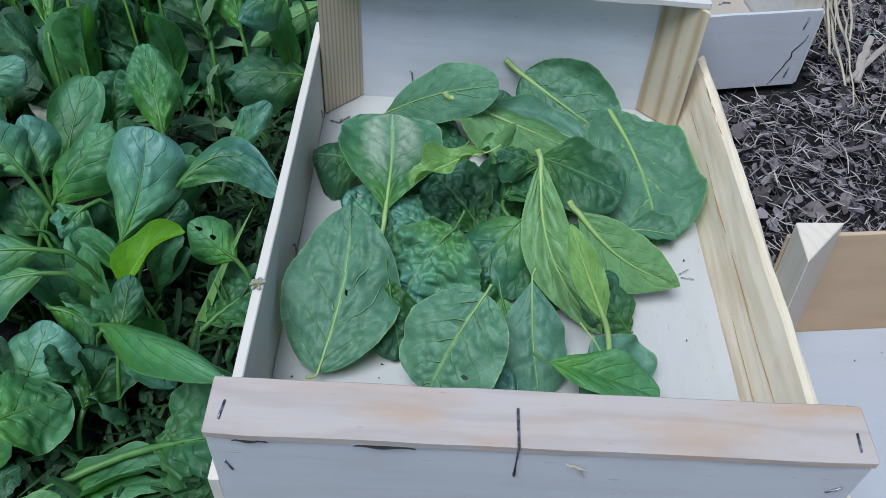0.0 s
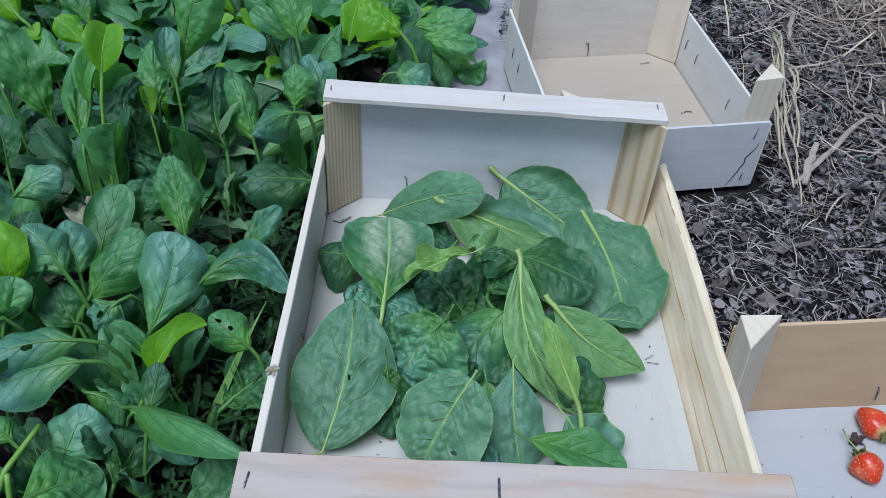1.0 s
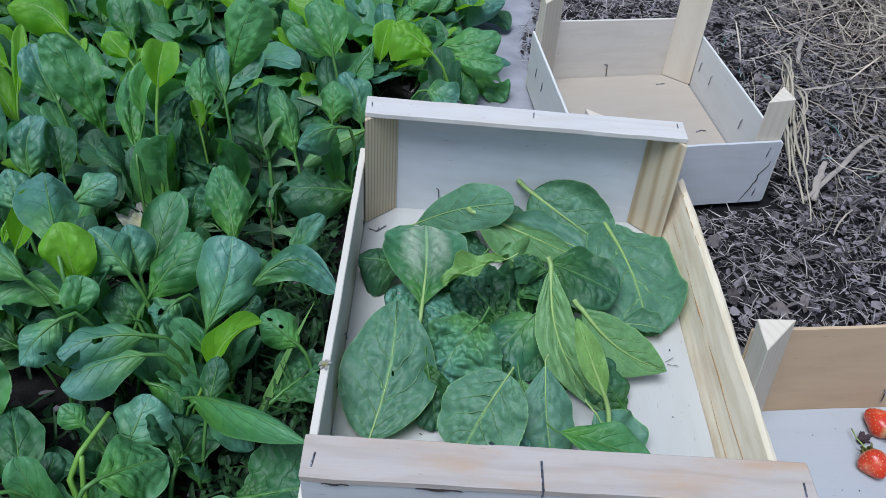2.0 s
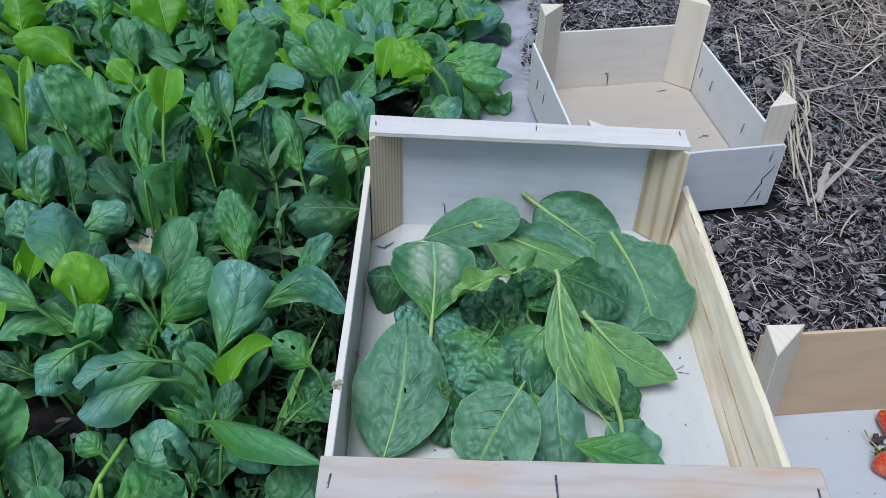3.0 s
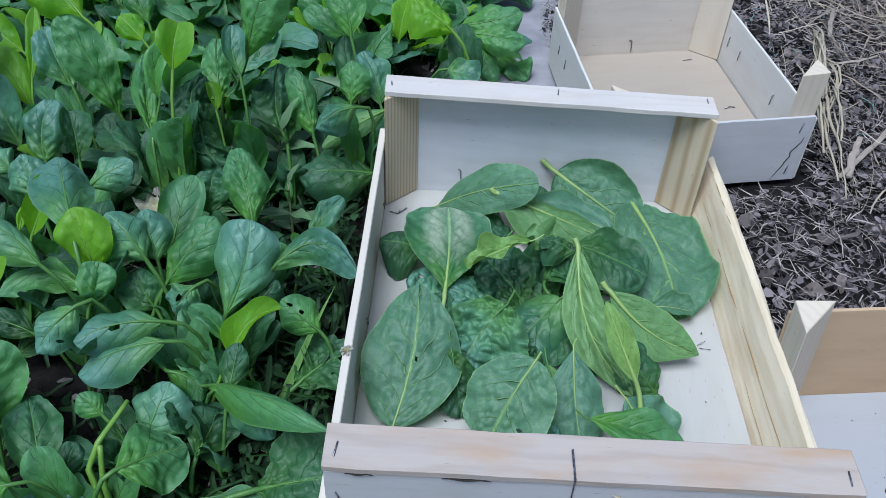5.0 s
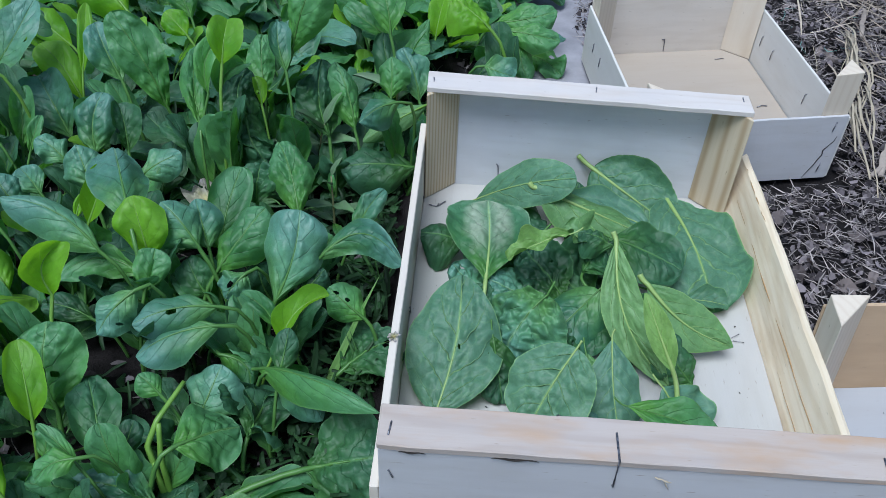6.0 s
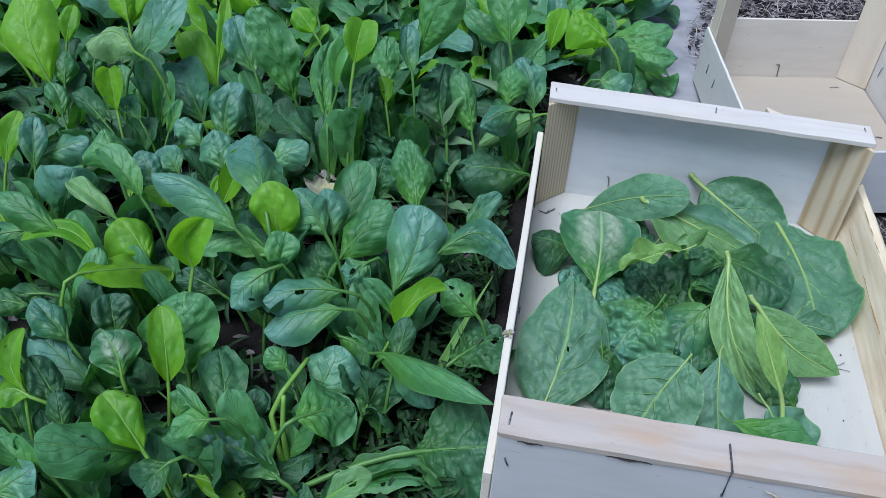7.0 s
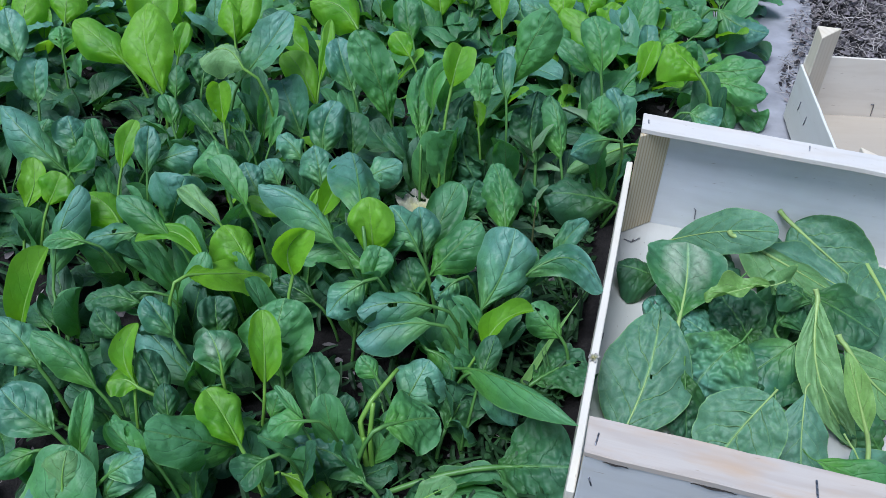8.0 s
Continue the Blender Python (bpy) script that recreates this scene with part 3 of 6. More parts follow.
        root = out * 0.006
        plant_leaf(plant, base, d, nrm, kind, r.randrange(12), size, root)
    return plant


def plant_at(x, y, label):
    return thing("spinach_plant", Matrix.Translation((x, y, ground_height(x, y))), label, "spinach", "spinach bed")


COUNT = [0]


def grown(plant, base, tip, normal, width, shape, kind, root, holes=None, **form):
    """A leaf of a plant, from the blade's base and tip, the way its face looks, its width, and where its stalk leaves the soil."""
    COUNT[0] += 1
    r = random.Random(COUNT[0])
    o = plant.matrix_basis.translation
    base, tip = Vector(base) - o, Vector(tip) - o
    bend = form.pop("bend", r.uniform(0.4, 1.0))
    smooth = kind in ("fresh", "pale")
    p = leaf_params(r, width=width, shape=shape, bend=bend, twist=r.uniform(-0.12, 0.12), cup=r.uniform(-0.4, 0.32), length=(tip - base).length * (bend / 2) / math.sin(bend / 2),
                    crinkle=r.uniform(1.8, 2.8) if kind == "dark" else r.uniform(0.4, 0.8) if smooth else r.uniform(0.7, 1.3),
                    puff=r.uniform(0.2, 0.5) if smooth else r.uniform(0.6, 1.2), blunt=r.uniform(1.8, 2.8),
                    curl=r.choice((r.uniform(-1.0, -0.4), r.uniform(-1.0, -0.4), r.uniform(0.3, 0.7))), wave=r.uniform(0.05, 0.13), lobe=r.uniform(0.01, 0.04))
    p.update(form)
    x, y = root
    soil_end = Vector((x, y, ground_height(x, y) - 0.004)) - o
    set_leaf(plant, p, base, tip, normal, kind, soil_end, r, holes)
    rise = base - soil_end
    for _ in range(2 if rise.length > 0.075 else 0):
        a = r.uniform(0, 6.28)
        side = Vector((math.cos(a), math.sin(a), 0.0))
        b2, t2 = soil_end + rise * 0.3 + side * 0.012, soil_end + rise * r.uniform(0.75, 1.0) + side * r.uniform(0.02, 0.045)
        q = leaf_params(r, width=r.uniform(0.024, 0.036), bend=r.uniform(0.4, 1.0), cup=r.uniform(-0.1, 0.35), length=(t2 - b2).length * 1.03)
        set_leaf(plant, q, b2, t2, Vector((-side.x * 0.5, -side.y * 0.5, 0.6)), r.choice(("dark", "leaf")), soil_end, r, 0, False)


def set_leaf(plant, p, base, tip, normal, kind, root, r, count=None, fine=True):
    m = frame_from(base, tip, normal) @ Matrix.Rotation(p["bend"] / 2, 4, "X")
    n = int(count) if count is not None else r.choice((0, 0, 0, 0, 1))
    holes = [(r.uniform(0.12, 0.88), r.uniform(0.3, 0.85), r.uniform(0.0012, 0.0034)) for _ in range(n)]
    me = blade_mesh(p, *((32, 46) if holes else (26, 38) if fine else (16, 22)), holes)
    me.materials.append(LEAVES[kind])
    leaf = part("leaf", me, None, plant, m=m)
    stalk_to(leaf, p, m, base, (tip - base).normalized(), root, kind)


def stalk_to(leaf, p, m, b, d, a, kind):
    inv, k = m.inverted(), (b - a).length * 0.42
    pts = []
    for s in range(6):
        f = s / 6
        c, e = a + Vector((0, 0, 1)) * k * 0.5, b - d * k * 0.6
        pts.append(inv @ (a * (1 - f) ** 3 + c * 3 * f * (1 - f) ** 2 + e * 3 * f * f * (1 - f) + b * f ** 3))
    part("stalk", rib_mesh(p, pts, 0.0010 + 0.016 * p["width"], raised=-0.1), M_STALK_YOUNG if kind in ("fresh", "pale", "bleached") else M_STALK, leaf)


def grown_bed():
    p = plant_at(-0.745, 0.455, "spinach plant with broad glossy leaves in the bed")
    grown(p, (-0.787, 0.468, 0.029), (-0.819, 0.506, 0.081), (0.45, -0.57, 0.69), 0.042, 1.16, "blue", (-0.768, 0.446), sway=-0.01)
    grown(p, (-0.735, 0.491, 0.043), (-0.745, 0.510, 0.067), (0.57, -0.52, 0.63), 0.032, 1.16, "leaf", (-0.722, 0.464), sway=0.03)
    p = plant_at(-0.828, 0.501, "spinach plant with upright bright young leaves")
    grown(p, (-0.828, 0.529, 0.026), (-0.828, 0.581, 0.084), (0.34, -0.71, 0.62), 0.051, 1.16, "fresh", (-0.828, 0.501), sway=-0.07)
    p = plant_at(-0.787, 0.542, "spinach plant with upright bright young leaves")
    grown(p, (-0.790, 0.572, 0.033), (-0.794, 0.610, 0.077), (0.29, -0.71, 0.64), 0.048, 1.16, "fresh", (-0.787, 0.542), sway=-0.01)
    p = plant_at(-0.682, 0.349, "spinach plant with bluish waxy leaves in the bed")
    grown(p, (-0.692, 0.378, 0.035), (-0.704, 0.411, 0.075), (0.39, -0.66, 0.64), 0.039, 1.16, "blue", (-0.682, 0.349), sway=-0.08, puff=0.9)
    p = plant_at(-0.578, 0.258, "spinach plant with broad glossy leaves in the bed")
    grown(p, (-0.616, 0.286, 0.041), (-0.620, 0.309, 0.069), (0.54, -0.60, 0.59), 0.042, 1.16, "leaf", (-0.611, 0.256), sway=-0.11, cup=-0.3)
    grown(p, (-0.568, 0.261, 0.042), (-0.552, 0.288, 0.068), (0.01, -0.70, 0.71), 0.031, 1.00, "leaf", (-0.583, 0.235), sway=0.20, cup=0.4)
    grown(p, (-0.586, 0.275, 0.029), (-0.668, 0.300, 0.081), (0.37, -0.46, 0.81), 0.047, 1.00, "blue", (-0.558, 0.266), sway=-0.08, cup=-0.35, bend=0.9)
    grown(p, (-0.581, 0.295, 0.039), (-0.602, 0.318, 0.071), (0.57, -0.44, 0.69), 0.041, 1.16, "blue", (-0.561, 0.272), sway=-0.01, cup=-0.3)
    p = plant_at(-0.605, 0.493, "spinach plant with upright bright young leaves")
    grown(p, (-0.648, 0.497, 0.034), (-0.724, 0.515, 0.076), (0.32, -0.51, 0.80), 0.052, 1.16, "fresh", (-0.618, 0.490), sway=0.01, cup=-0.1)
    grown(p, (-0.591, 0.526, 0.037), (-0.590, 0.559, 0.073), (0.41, -0.68, 0.60), 0.024, 1.36, "fresh", (-0.592, 0.496), sway=-0.05, cup=0.3)
    p = plant_at(-0.668, 0.558, "spinach plant with upright bright young leaves")
    grown(p, (-0.671, 0.583, 0.021), (-0.679, 0.641, 0.089), (0.53, -0.62, 0.58), 0.066, 1.16, "fresh", (-0.668, 0.558), sway=-0.00)
    p = plant_at(-0.611, 0.590, "spinach plant with upright bright young leaves")
    grown(p, (-0.628, 0.615, 0.030), (-0.655, 0.652, 0.080), (0.33, -0.66, 0.67), 0.049, 1.16, "fresh", (-0.611, 0.590), sway=-0.07)
    p = plant_at(-0.570, 0.172, "spinach plant with upright bright young leaves")
    grown(p, (-0.580, 0.200, 0.035), (-0.582, 0.234, 0.075), (0.37, -0.69, 0.62), 0.027, 1.16, "fresh", (-0.578, 0.170), sway=0.19)
    grown(p, (-0.555, 0.204, 0.042), (-0.549, 0.228, 0.068), (0.23, -0.74, 0.64), 0.037, 1.36, "fresh", (-0.562, 0.175), sway=0.07)
    p = plant_at(-0.518, 0.266, "spinach plant with broad glossy leaves in the bed")
    grown(p, (-0.512, 0.271, 0.050), (-0.508, 0.307, 0.090), (0.34, -0.71, 0.62), 0.022, 1.16, "fresh", (-0.514, 0.241), sway=-0.11, cup=0.3)
    grown(p, (-0.547, 0.296, 0.038), (-0.574, 0.319, 0.072), (0.49, -0.49, 0.72), 0.024, 1.00, "leaf", (-0.525, 0.276), sway=-0.14, cup=0.3)
    grown(p, (-0.488, 0.294, 0.048), (-0.445, 0.313, 0.062), (-0.01, -0.60, 0.80), 0.033, 1.00, "blue", (-0.516, 0.281), sway=-0.02, cup=-0.25, crinkle=0.4, puff=0.6)
    p = plant_at(-0.537, 0.420, "spinach plant with broad glossy leaves in the bed")
    grown(p, (-0.542, 0.433, 0.040), (-0.549, 0.459, 0.070), (0.46, -0.62, 0.64), 0.029, 1.16, "leaf", (-0.535, 0.404), sway=0.01, cup=-0.2)
    grown(p, (-0.553, 0.426, 0.044), (-0.596, 0.494, 0.126), (0.27, -0.67, 0.69), 0.061, 1.16, "fresh", (-0.554, 0.420), sway=-0.14, cup=-0.1, puff=0.6)
    grown(p, (-0.525, 0.465, 0.037), (-0.528, 0.497, 0.073), (0.47, -0.64, 0.61), 0.036, 1.36, "dark", (-0.522, 0.435), sway=-0.01, puff=1.2)
    p = plant_at(-0.543, 0.581, "spinach plant with upright bright young leaves")
    grown(p, (-0.547, 0.600, 0.034), (-0.566, 0.635, 0.076), (0.45, -0.57, 0.69), 0.035, 1.16, "fresh", (-0.532, 0.574), sway=0.01)
    grown(p, (-0.554, 0.614, 0.023), (-0.553, 0.670, 0.087), (0.35, -0.70, 0.62), 0.053, 1.16, "fresh", (-0.554, 0.587), sway=-0.04)
    p = plant_at(-0.489, 0.032, "spinach plant with upright bright young leaves")
    grown(p, (-0.485, 0.061, 0.027), (-0.477, 0.111, 0.083), (0.14, -0.74, 0.66), 0.028, 1.00, "fresh", (-0.489, 0.032), sway=-0.01, cup=0.6, curl=0)
    p = plant_at(-0.465, 0.088, "spinach plant with bluish waxy leaves in the bed")
    grown(p, (-0.505, 0.133, 0.022), (-0.498, 0.193, 0.088), (0.13, -0.74, 0.66), 0.034, 1.00, "blue", (-0.465, 0.088), sway=-0.11, cup=-0.35, bend=0.5, puff=0.5)
    p = plant_at(-0.429, 0.179, "spinach plant with broad glossy leaves in the bed")
    grown(p, (-0.473, 0.153, 0.056), (-0.513, 0.142, 0.054), (0.12, -0.54, 0.83), 0.018, 1.00, "leaf", (-0.444, 0.161), sway=0.15)
    grown(p, (-0.466, 0.194, 0.042), (-0.508, 0.205, 0.068), (0.44, -0.27, 0.86), 0.045, 1.00, "fresh", (-0.437, 0.186), sway=0.11, cup=-0.3)
    grown(p, (-0.433, 0.178, 0.059), (-0.482, 0.160, 0.051), (0.11, -0.61, 0.78), 0.029, 1.00, "blue", (-0.405, 0.189), sway=0.03, cup=-0.3, holes=2)
    p = plant_at(-0.471, 0.235, "spinach plant with bluish waxy leaves in the bed")
    grown(p, (-0.434, 0.225, 0.030), (-0.405, 0.225, 0.097), (0.35, -0.92, -0.16), 0.054, 1.36, "blue", (-0.464, 0.226), sway=-0.03, cup=-0.3, bend=0.9, puff=1.1)
    grown(p, (-0.485, 0.274, 0.045), (-0.494, 0.308, 0.085), (0.56, -0.56, 0.61), 0.026, 1.36, "blue", (-0.478, 0.245), sway=-0.06, cup=0.2)
    p = plant_at(-0.415, 0.368, "spinach plant with broad glossy leaves in the bed")
    grown(p, (-0.445, 0.372, 0.058), (-0.460, 0.400, 0.092), (0.28, -0.67, 0.69), 0.027, 1.36, "fresh", (-0.430, 0.346), sway=0.00, cup=0.6, curl=0.7, crinkle=1.8)
    grown(p, (-0.459, 0.368, 0.043), (-0.499, 0.384, 0.067), (0.32, -0.44, 0.84), 0.023, 1.16, "dark", (-0.431, 0.357), sway=0.07, cup=0.2)
    grown(p, (-0.413, 0.395, 0.027), (-0.418, 0.436, 0.073), (0.47, -0.64, 0.61), 0.023, 1.16, "leaf", (-0.410, 0.367), sway=-0.01, cup=0.45, crinkle=3)
    grown(p, (-0.436, 0.415, 0.032), (-0.448, 0.455, 0.078), (0.12, -0.74, 0.67), 0.024, 1.00, "leaf", (-0.428, 0.386), sway=0.05, cup=0.3)
    grown(p, (-0.394, 0.375, 0.036), (-0.386, 0.401, 0.064), (0.26, -0.74, 0.62), 0.013, 1.00, "leaf", (-0.402, 0.346), sway=-0.03, cup=0.4)
    grown(p, (-0.425, 0.378, 0.046), (-0.445, 0.391, 0.064), (0.29, -0.58, 0.76), 0.020, 1.36, "blue", (-0.400, 0.362), sway=0.05)
    grown(p, (-0.432, 0.409, 0.110), (-0.483, 0.405, 0.114), (0.10, -0.49, 0.86), 0.040, 1.00, "pale", (-0.402, 0.411), sway=0.42, cup=-0.4, bend=1)
    p = plant_at(-0.490, 0.350, "spinach plant with broad glossy leaves in the bed")
    grown(p, (-0.511, 0.372, 0.041), (-0.530, 0.394, 0.069), (0.55, -0.41, 0.73), 0.023, 1.36, "leaf", (-0.490, 0.350), sway=0.11)
    p = plant_at(-0.473, 0.419, "spinach plant with bluish waxy leaves in the bed")
    grown(p, (-0.457, 0.444, 0.074), (-0.416, 0.505, 0.136), (0.04, -0.72, 0.69), 0.044, 1.00, "blue", (-0.473, 0.419), sway=0.11, cup=0.15, crinkle=0.5, puff=0.5, curl=0)
    p = plant_at(-0.490, 0.737, "spinach plant with upright bright young leaves")
    grown(p, (-0.500, 0.765, 0.032), (-0.513, 0.804, 0.078), (0.26, -0.70, 0.66), 0.061, 1.16, "fresh", (-0.490, 0.737), sway=0.02)
    p = plant_at(-0.405, 0.761, "spinach plant with broad glossy leaves in the bed")
    grown(p, (-0.431, 0.771, 0.044), (-0.450, 0.790, 0.066), (0.41, -0.48, 0.77), 0.042, 1.16, "dark", (-0.409, 0.750), sway=-0.13)
    grown(p, (-0.405, 0.802, 0.034), (-0.410, 0.837, 0.076), (0.43, -0.66, 0.61), 0.039, 1.16, "leaf", (-0.400, 0.772), sway=0.00)
    p = plant_at(-0.345, -0.073, "spinach plant with bluish waxy leaves in the bed")
    grown(p, (-0.341, -0.082, 0.041), (-0.346, -0.059, 0.069), (0.47, -0.64, 0.61), 0.034, 1.16, "pale", (-0.335, -0.112), sway=-0.06, cup=-0.2)
    grown(p, (-0.323, -0.069, 0.029), (-0.305, -0.040, 0.058), (-0.03, -0.69, 0.73), 0.029, 1.36, "blue", (-0.338, -0.094), sway=-0.05, cup=-0.3)
    grown(p, (-0.321, -0.059, 0.048), (-0.298, -0.043, 0.062), (-0.18, -0.49, 0.85), 0.028, 1.16, "blue", (-0.345, -0.076), sway=0.00)
    grown(p, (-0.356, -0.042, 0.037), (-0.360, -0.011, 0.073), (0.37, -0.69, 0.63), 0.016, 1.00, "leaf", (-0.352, -0.072), sway=-0.04, cup=0.5)
    grown(p, (-0.372, -0.062, 0.062), (-0.400, -0.081, 0.048), (-0.03, -0.55, 0.84), 0.020, 1.00, "leaf", (-0.346, -0.046), sway=0.01)
    grown(p, (-0.381, -0.034, 0.043), (-0.427, -0.024, 0.067), (0.37, -0.38, 0.85), 0.041, 1.16, "blue", (-0.351, -0.041), sway=-0.07, cup=-0.15)
    p = plant_at(-0.331, 0.005, "spinach plant with upright bright young leaves")
    grown(p, (-0.343, 0.018, 0.055), (-0.352, 0.048, 0.089), (0.21, -0.71, 0.67), 0.019, 1.36, "fresh", (-0.335, -0.010), sway=-0.43, cup=0.25)
    grown(p, (-0.379, 0.015, 0.038), (-0.437, 0.030, 0.072), (0.48, -0.12, 0.87), 0.027, 1.00, "leaf", (-0.350, 0.007), sway=0.15, cup=-0.2)
    grown(p, (-0.338, 0.015, 0.054), (-0.363, 0.012, 0.056), (0.06, -0.12, 0.99), 0.027, 1.36, "fresh", (-0.308, 0.018), sway=0.14)
    p = plant_at(-0.404, 0.008, "spinach plant with bluish waxy leaves in the bed")
    grown(p, (-0.432, 0.019, 0.039), (-0.476, 0.036, 0.071), (0.50, -0.26, 0.83), 0.040, 1.16, "blue", (-0.404, 0.008), sway=0.04, cup=-0.2)
    p = plant_at(-0.348, 0.086, "spinach plant with crinkled deep green leaves")
    grown(p, (-0.385, 0.063, 0.046), (-0.412, 0.073, 0.064), (0.34, -0.53, 0.77), 0.024, 1.00, "dark", (-0.356, 0.053), sway=-0.09)
    grown(p, (-0.344, 0.077, 0.043), (-0.377, 0.094, 0.067), (0.49, -0.23, 0.84), 0.029, 1.16, "blue", (-0.317, 0.064), sway=-0.02)
    grown(p, (-0.350, 0.118, 0.078), (-0.311, 0.189, 0.025), (0.55, 0.28, 0.78), 0.040, 0.87, "fresh", (-0.364, 0.092), sway=0.03, cup=-0.3, puff=0.6)
    grown(p, (-0.384, 0.096, 0.055), (-0.431, 0.084, 0.055), (0.08, -0.31, 0.95), 0.025, 1.00, "dark", (-0.354, 0.103), sway=0.16)
    grown(p, (-0.378, 0.110, 0.058), (-0.415, 0.098, 0.052), (0.06, -0.64, 0.76), 0.022, 1.00, "dark", (-0.349, 0.118), sway=0.10)
    p = plant_at(-0.337, 0.178, "spinach plant with broad glossy leaves in the bed")
    grown(p, (-0.352, 0.153, 0.059), (-0.421, 0.154, 0.071), (0.14, -0.46, 0.88), 0.019, 1.00, "fresh", (-0.322, 0.152), sway=0.88, cup=0.35, bend=1.1)
    grown(p, (-0.387, 0.160, 0.078), (-0.443, 0.173, 0.102), (0.32, -0.27, 0.91), 0.028, 1.16, "leaf", (-0.358, 0.153), sway=0.04, cup=-0.1)
    grown(p, (-0.385, 0.161, 0.008), (-0.461, 0.194, 0.023), (0.10, -0.23, 0.97), 0.039, 1.36, "leaf", (-0.368, 0.154), sway=-0.03, cup=0.35, puff=0.6, curl=0)
    grown(p, (-0.374, 0.190, 0.048), (-0.407, 0.198, 0.062), (0.23, -0.50, 0.83), 0.026, 1.16, "leaf", (-0.345, 0.183), sway=0.03, cup=0.2)
    grown(p, (-0.362, 0.204, 0.063), (-0.409, 0.218, 0.087), (0.32, -0.37, 0.87), 0.019, 1.16, "pale", (-0.334, 0.195), sway=0.02, cup=0.3)
    grown(p, (-0.344, 0.222, 0.076), (-0.387, 0.244, 0.108), (0.48, -0.27, 0.83), 0.026, 1.16, "leaf", (-0.318, 0.207), sway=0.01, cup=0.3, curl=0)
    grown(p, (-0.371, 0.238, 0.083), (-0.392, 0.263, 0.115), (0.54, -0.44, 0.72), 0.044, 1.36, "leaf", (-0.352, 0.215), sway=-0.01, cup=-0.4, bend=1)
    grown(p, (-0.324, 0.178, 0.041), (-0.357, 0.199, 0.069), (0.48, -0.34, 0.81), 0.046, 1.36, "fresh", (-0.299, 0.162), sway=0.04, cup=-0.15, puff=0.8)
    p = plant_at(-0.311, 0.299, "spinach plant with bluish waxy leaves in the bed")
    grown(p, (-0.354, 0.275, 0.042), (-0.383, 0.296, 0.070), (0.43, -0.44, 0.79), 0.049, 1.36, "blue", (-0.329, 0.258), sway=-0.04, cup=-0.3, puff=0.8, holes=1)
    grown(p, (-0.348, 0.300, 0.046), (-0.369, 0.314, 0.064), (0.24, -0.62, 0.74), 0.027, 1.16, "blue", (-0.322, 0.284), sway=0.04)
    grown(p, (-0.307, 0.314, 0.042), (-0.325, 0.341, 0.074), (0.38, -0.60, 0.71), 0.041, 1.00, "blue", (-0.290, 0.290), sway=0.01, cup=-0.2, puff=0.8)
    grown(p, (-0.274, 0.343, 0.038), (-0.235, 0.364, 0.055), (-0.02, -0.61, 0.80), 0.035, 1.16, "blue", (-0.300, 0.329), sway=-0.02, cup=-0.2, crinkle=0.6)
    grown(p, (-0.342, 0.348, 0.045), (-0.374, 0.362, 0.065), (0.37, -0.38, 0.85), 0.031, 1.16, "blue", (-0.314, 0.337), sway=0.04, wave=0.2, puff=1)
    p = plant_at(-0.364, 0.423, "spinach plant with bluish waxy leaves in the bed")
    grown(p, (-0.345, 0.409, 0.016), (-0.343, 0.452, 0.063), (0.09, -0.74, 0.67), 0.043, 0.87, "blue", (-0.346, 0.387), sway=-0.12, cup=0.15, puff=0.9)
    grown(p, (-0.385, 0.441, 0.008), (-0.426, 0.483, 0.058), (0.14, -0.70, 0.70), 0.056, 1.45, "blue", (-0.371, 0.427), sway=0.02, cup=0.25, puff=1)
    grown(p, (-0.377, 0.485, 0.061), (-0.379, 0.537, 0.119), (0.31, -0.70, 0.64), 0.016, 1.16, "fresh", (-0.375, 0.455), sway=0.06, cup=0.4)
    p = plant_at(-0.397, 0.541, "spinach plant with upright bright young leaves")
    grown(p, (-0.380, 0.476, 0.034), (-0.429, 0.512, 0.081), (0.28, -0.60, 0.75), 0.039, 1.45, "fresh", (-0.390, 0.515), sway=0.09, cup=0.15)
    grown(p, (-0.431, 0.580, 0.041), (-0.475, 0.600, 0.069), (0.15, -0.69, 0.71), 0.036, 1.16, "fresh", (-0.404, 0.567), sway=-0.03, cup=0.2)
    p = plant_at(-0.364, 0.657, "spinach plant with upright bright young leaves")
    grown(p, (-0.393, 0.665, 0.044), (-0.471, 0.685, 0.066), (0.07, -0.62, 0.78), 0.058, 1.00, "fresh", (-0.364, 0.657), sway=0.24, cup=-0.3)
    p = plant_at(-0.285, -0.027, "spinach plant with broad glossy leaves in the bed")
    grown(p, (-0.301, -0.036, 0.048), (-0.333, -0.028, 0.062), (0.37, -0.17, 0.91), 0.017, 1.00, "leaf", (-0.273, -0.044), sway=-0.20, cup=0.5)
    grown(p, (-0.311, -0.029, 0.048), (-0.336, -0.024, 0.062), (0.37, -0.37, 0.85), 0.018, 1.00, "leaf", (-0.282, -0.036), sway=-0.32, cup=0.5)
    grown(p, (-0.305, -0.002, 0.044), (-0.315, 0.016, 0.066), (0.42, -0.59, 0.69), 0.020, 1.16, "dark", (-0.291, -0.029), sway=0.02, crinkle=2)
    grown(p, (-0.319, 0.018, 0.042), (-0.347, 0.038, 0.068), (0.46, -0.40, 0.79), 0.025, 1.16, "dark", (-0.294, 0.001), sway=0.03, crinkle=3.5, puff=1.4)
    p = plant_at(-0.240, 0.032, "spinach plant with broad glossy leaves in the bed")
    grown(p, (-0.215, 0.000, 0.012), (-0.175, -0.007, 0.000), (0.22, -0.33, 0.92), 0.020, 1.00, "fresh", (-0.236, 0.004), sway=-0.10, cup=0.2)
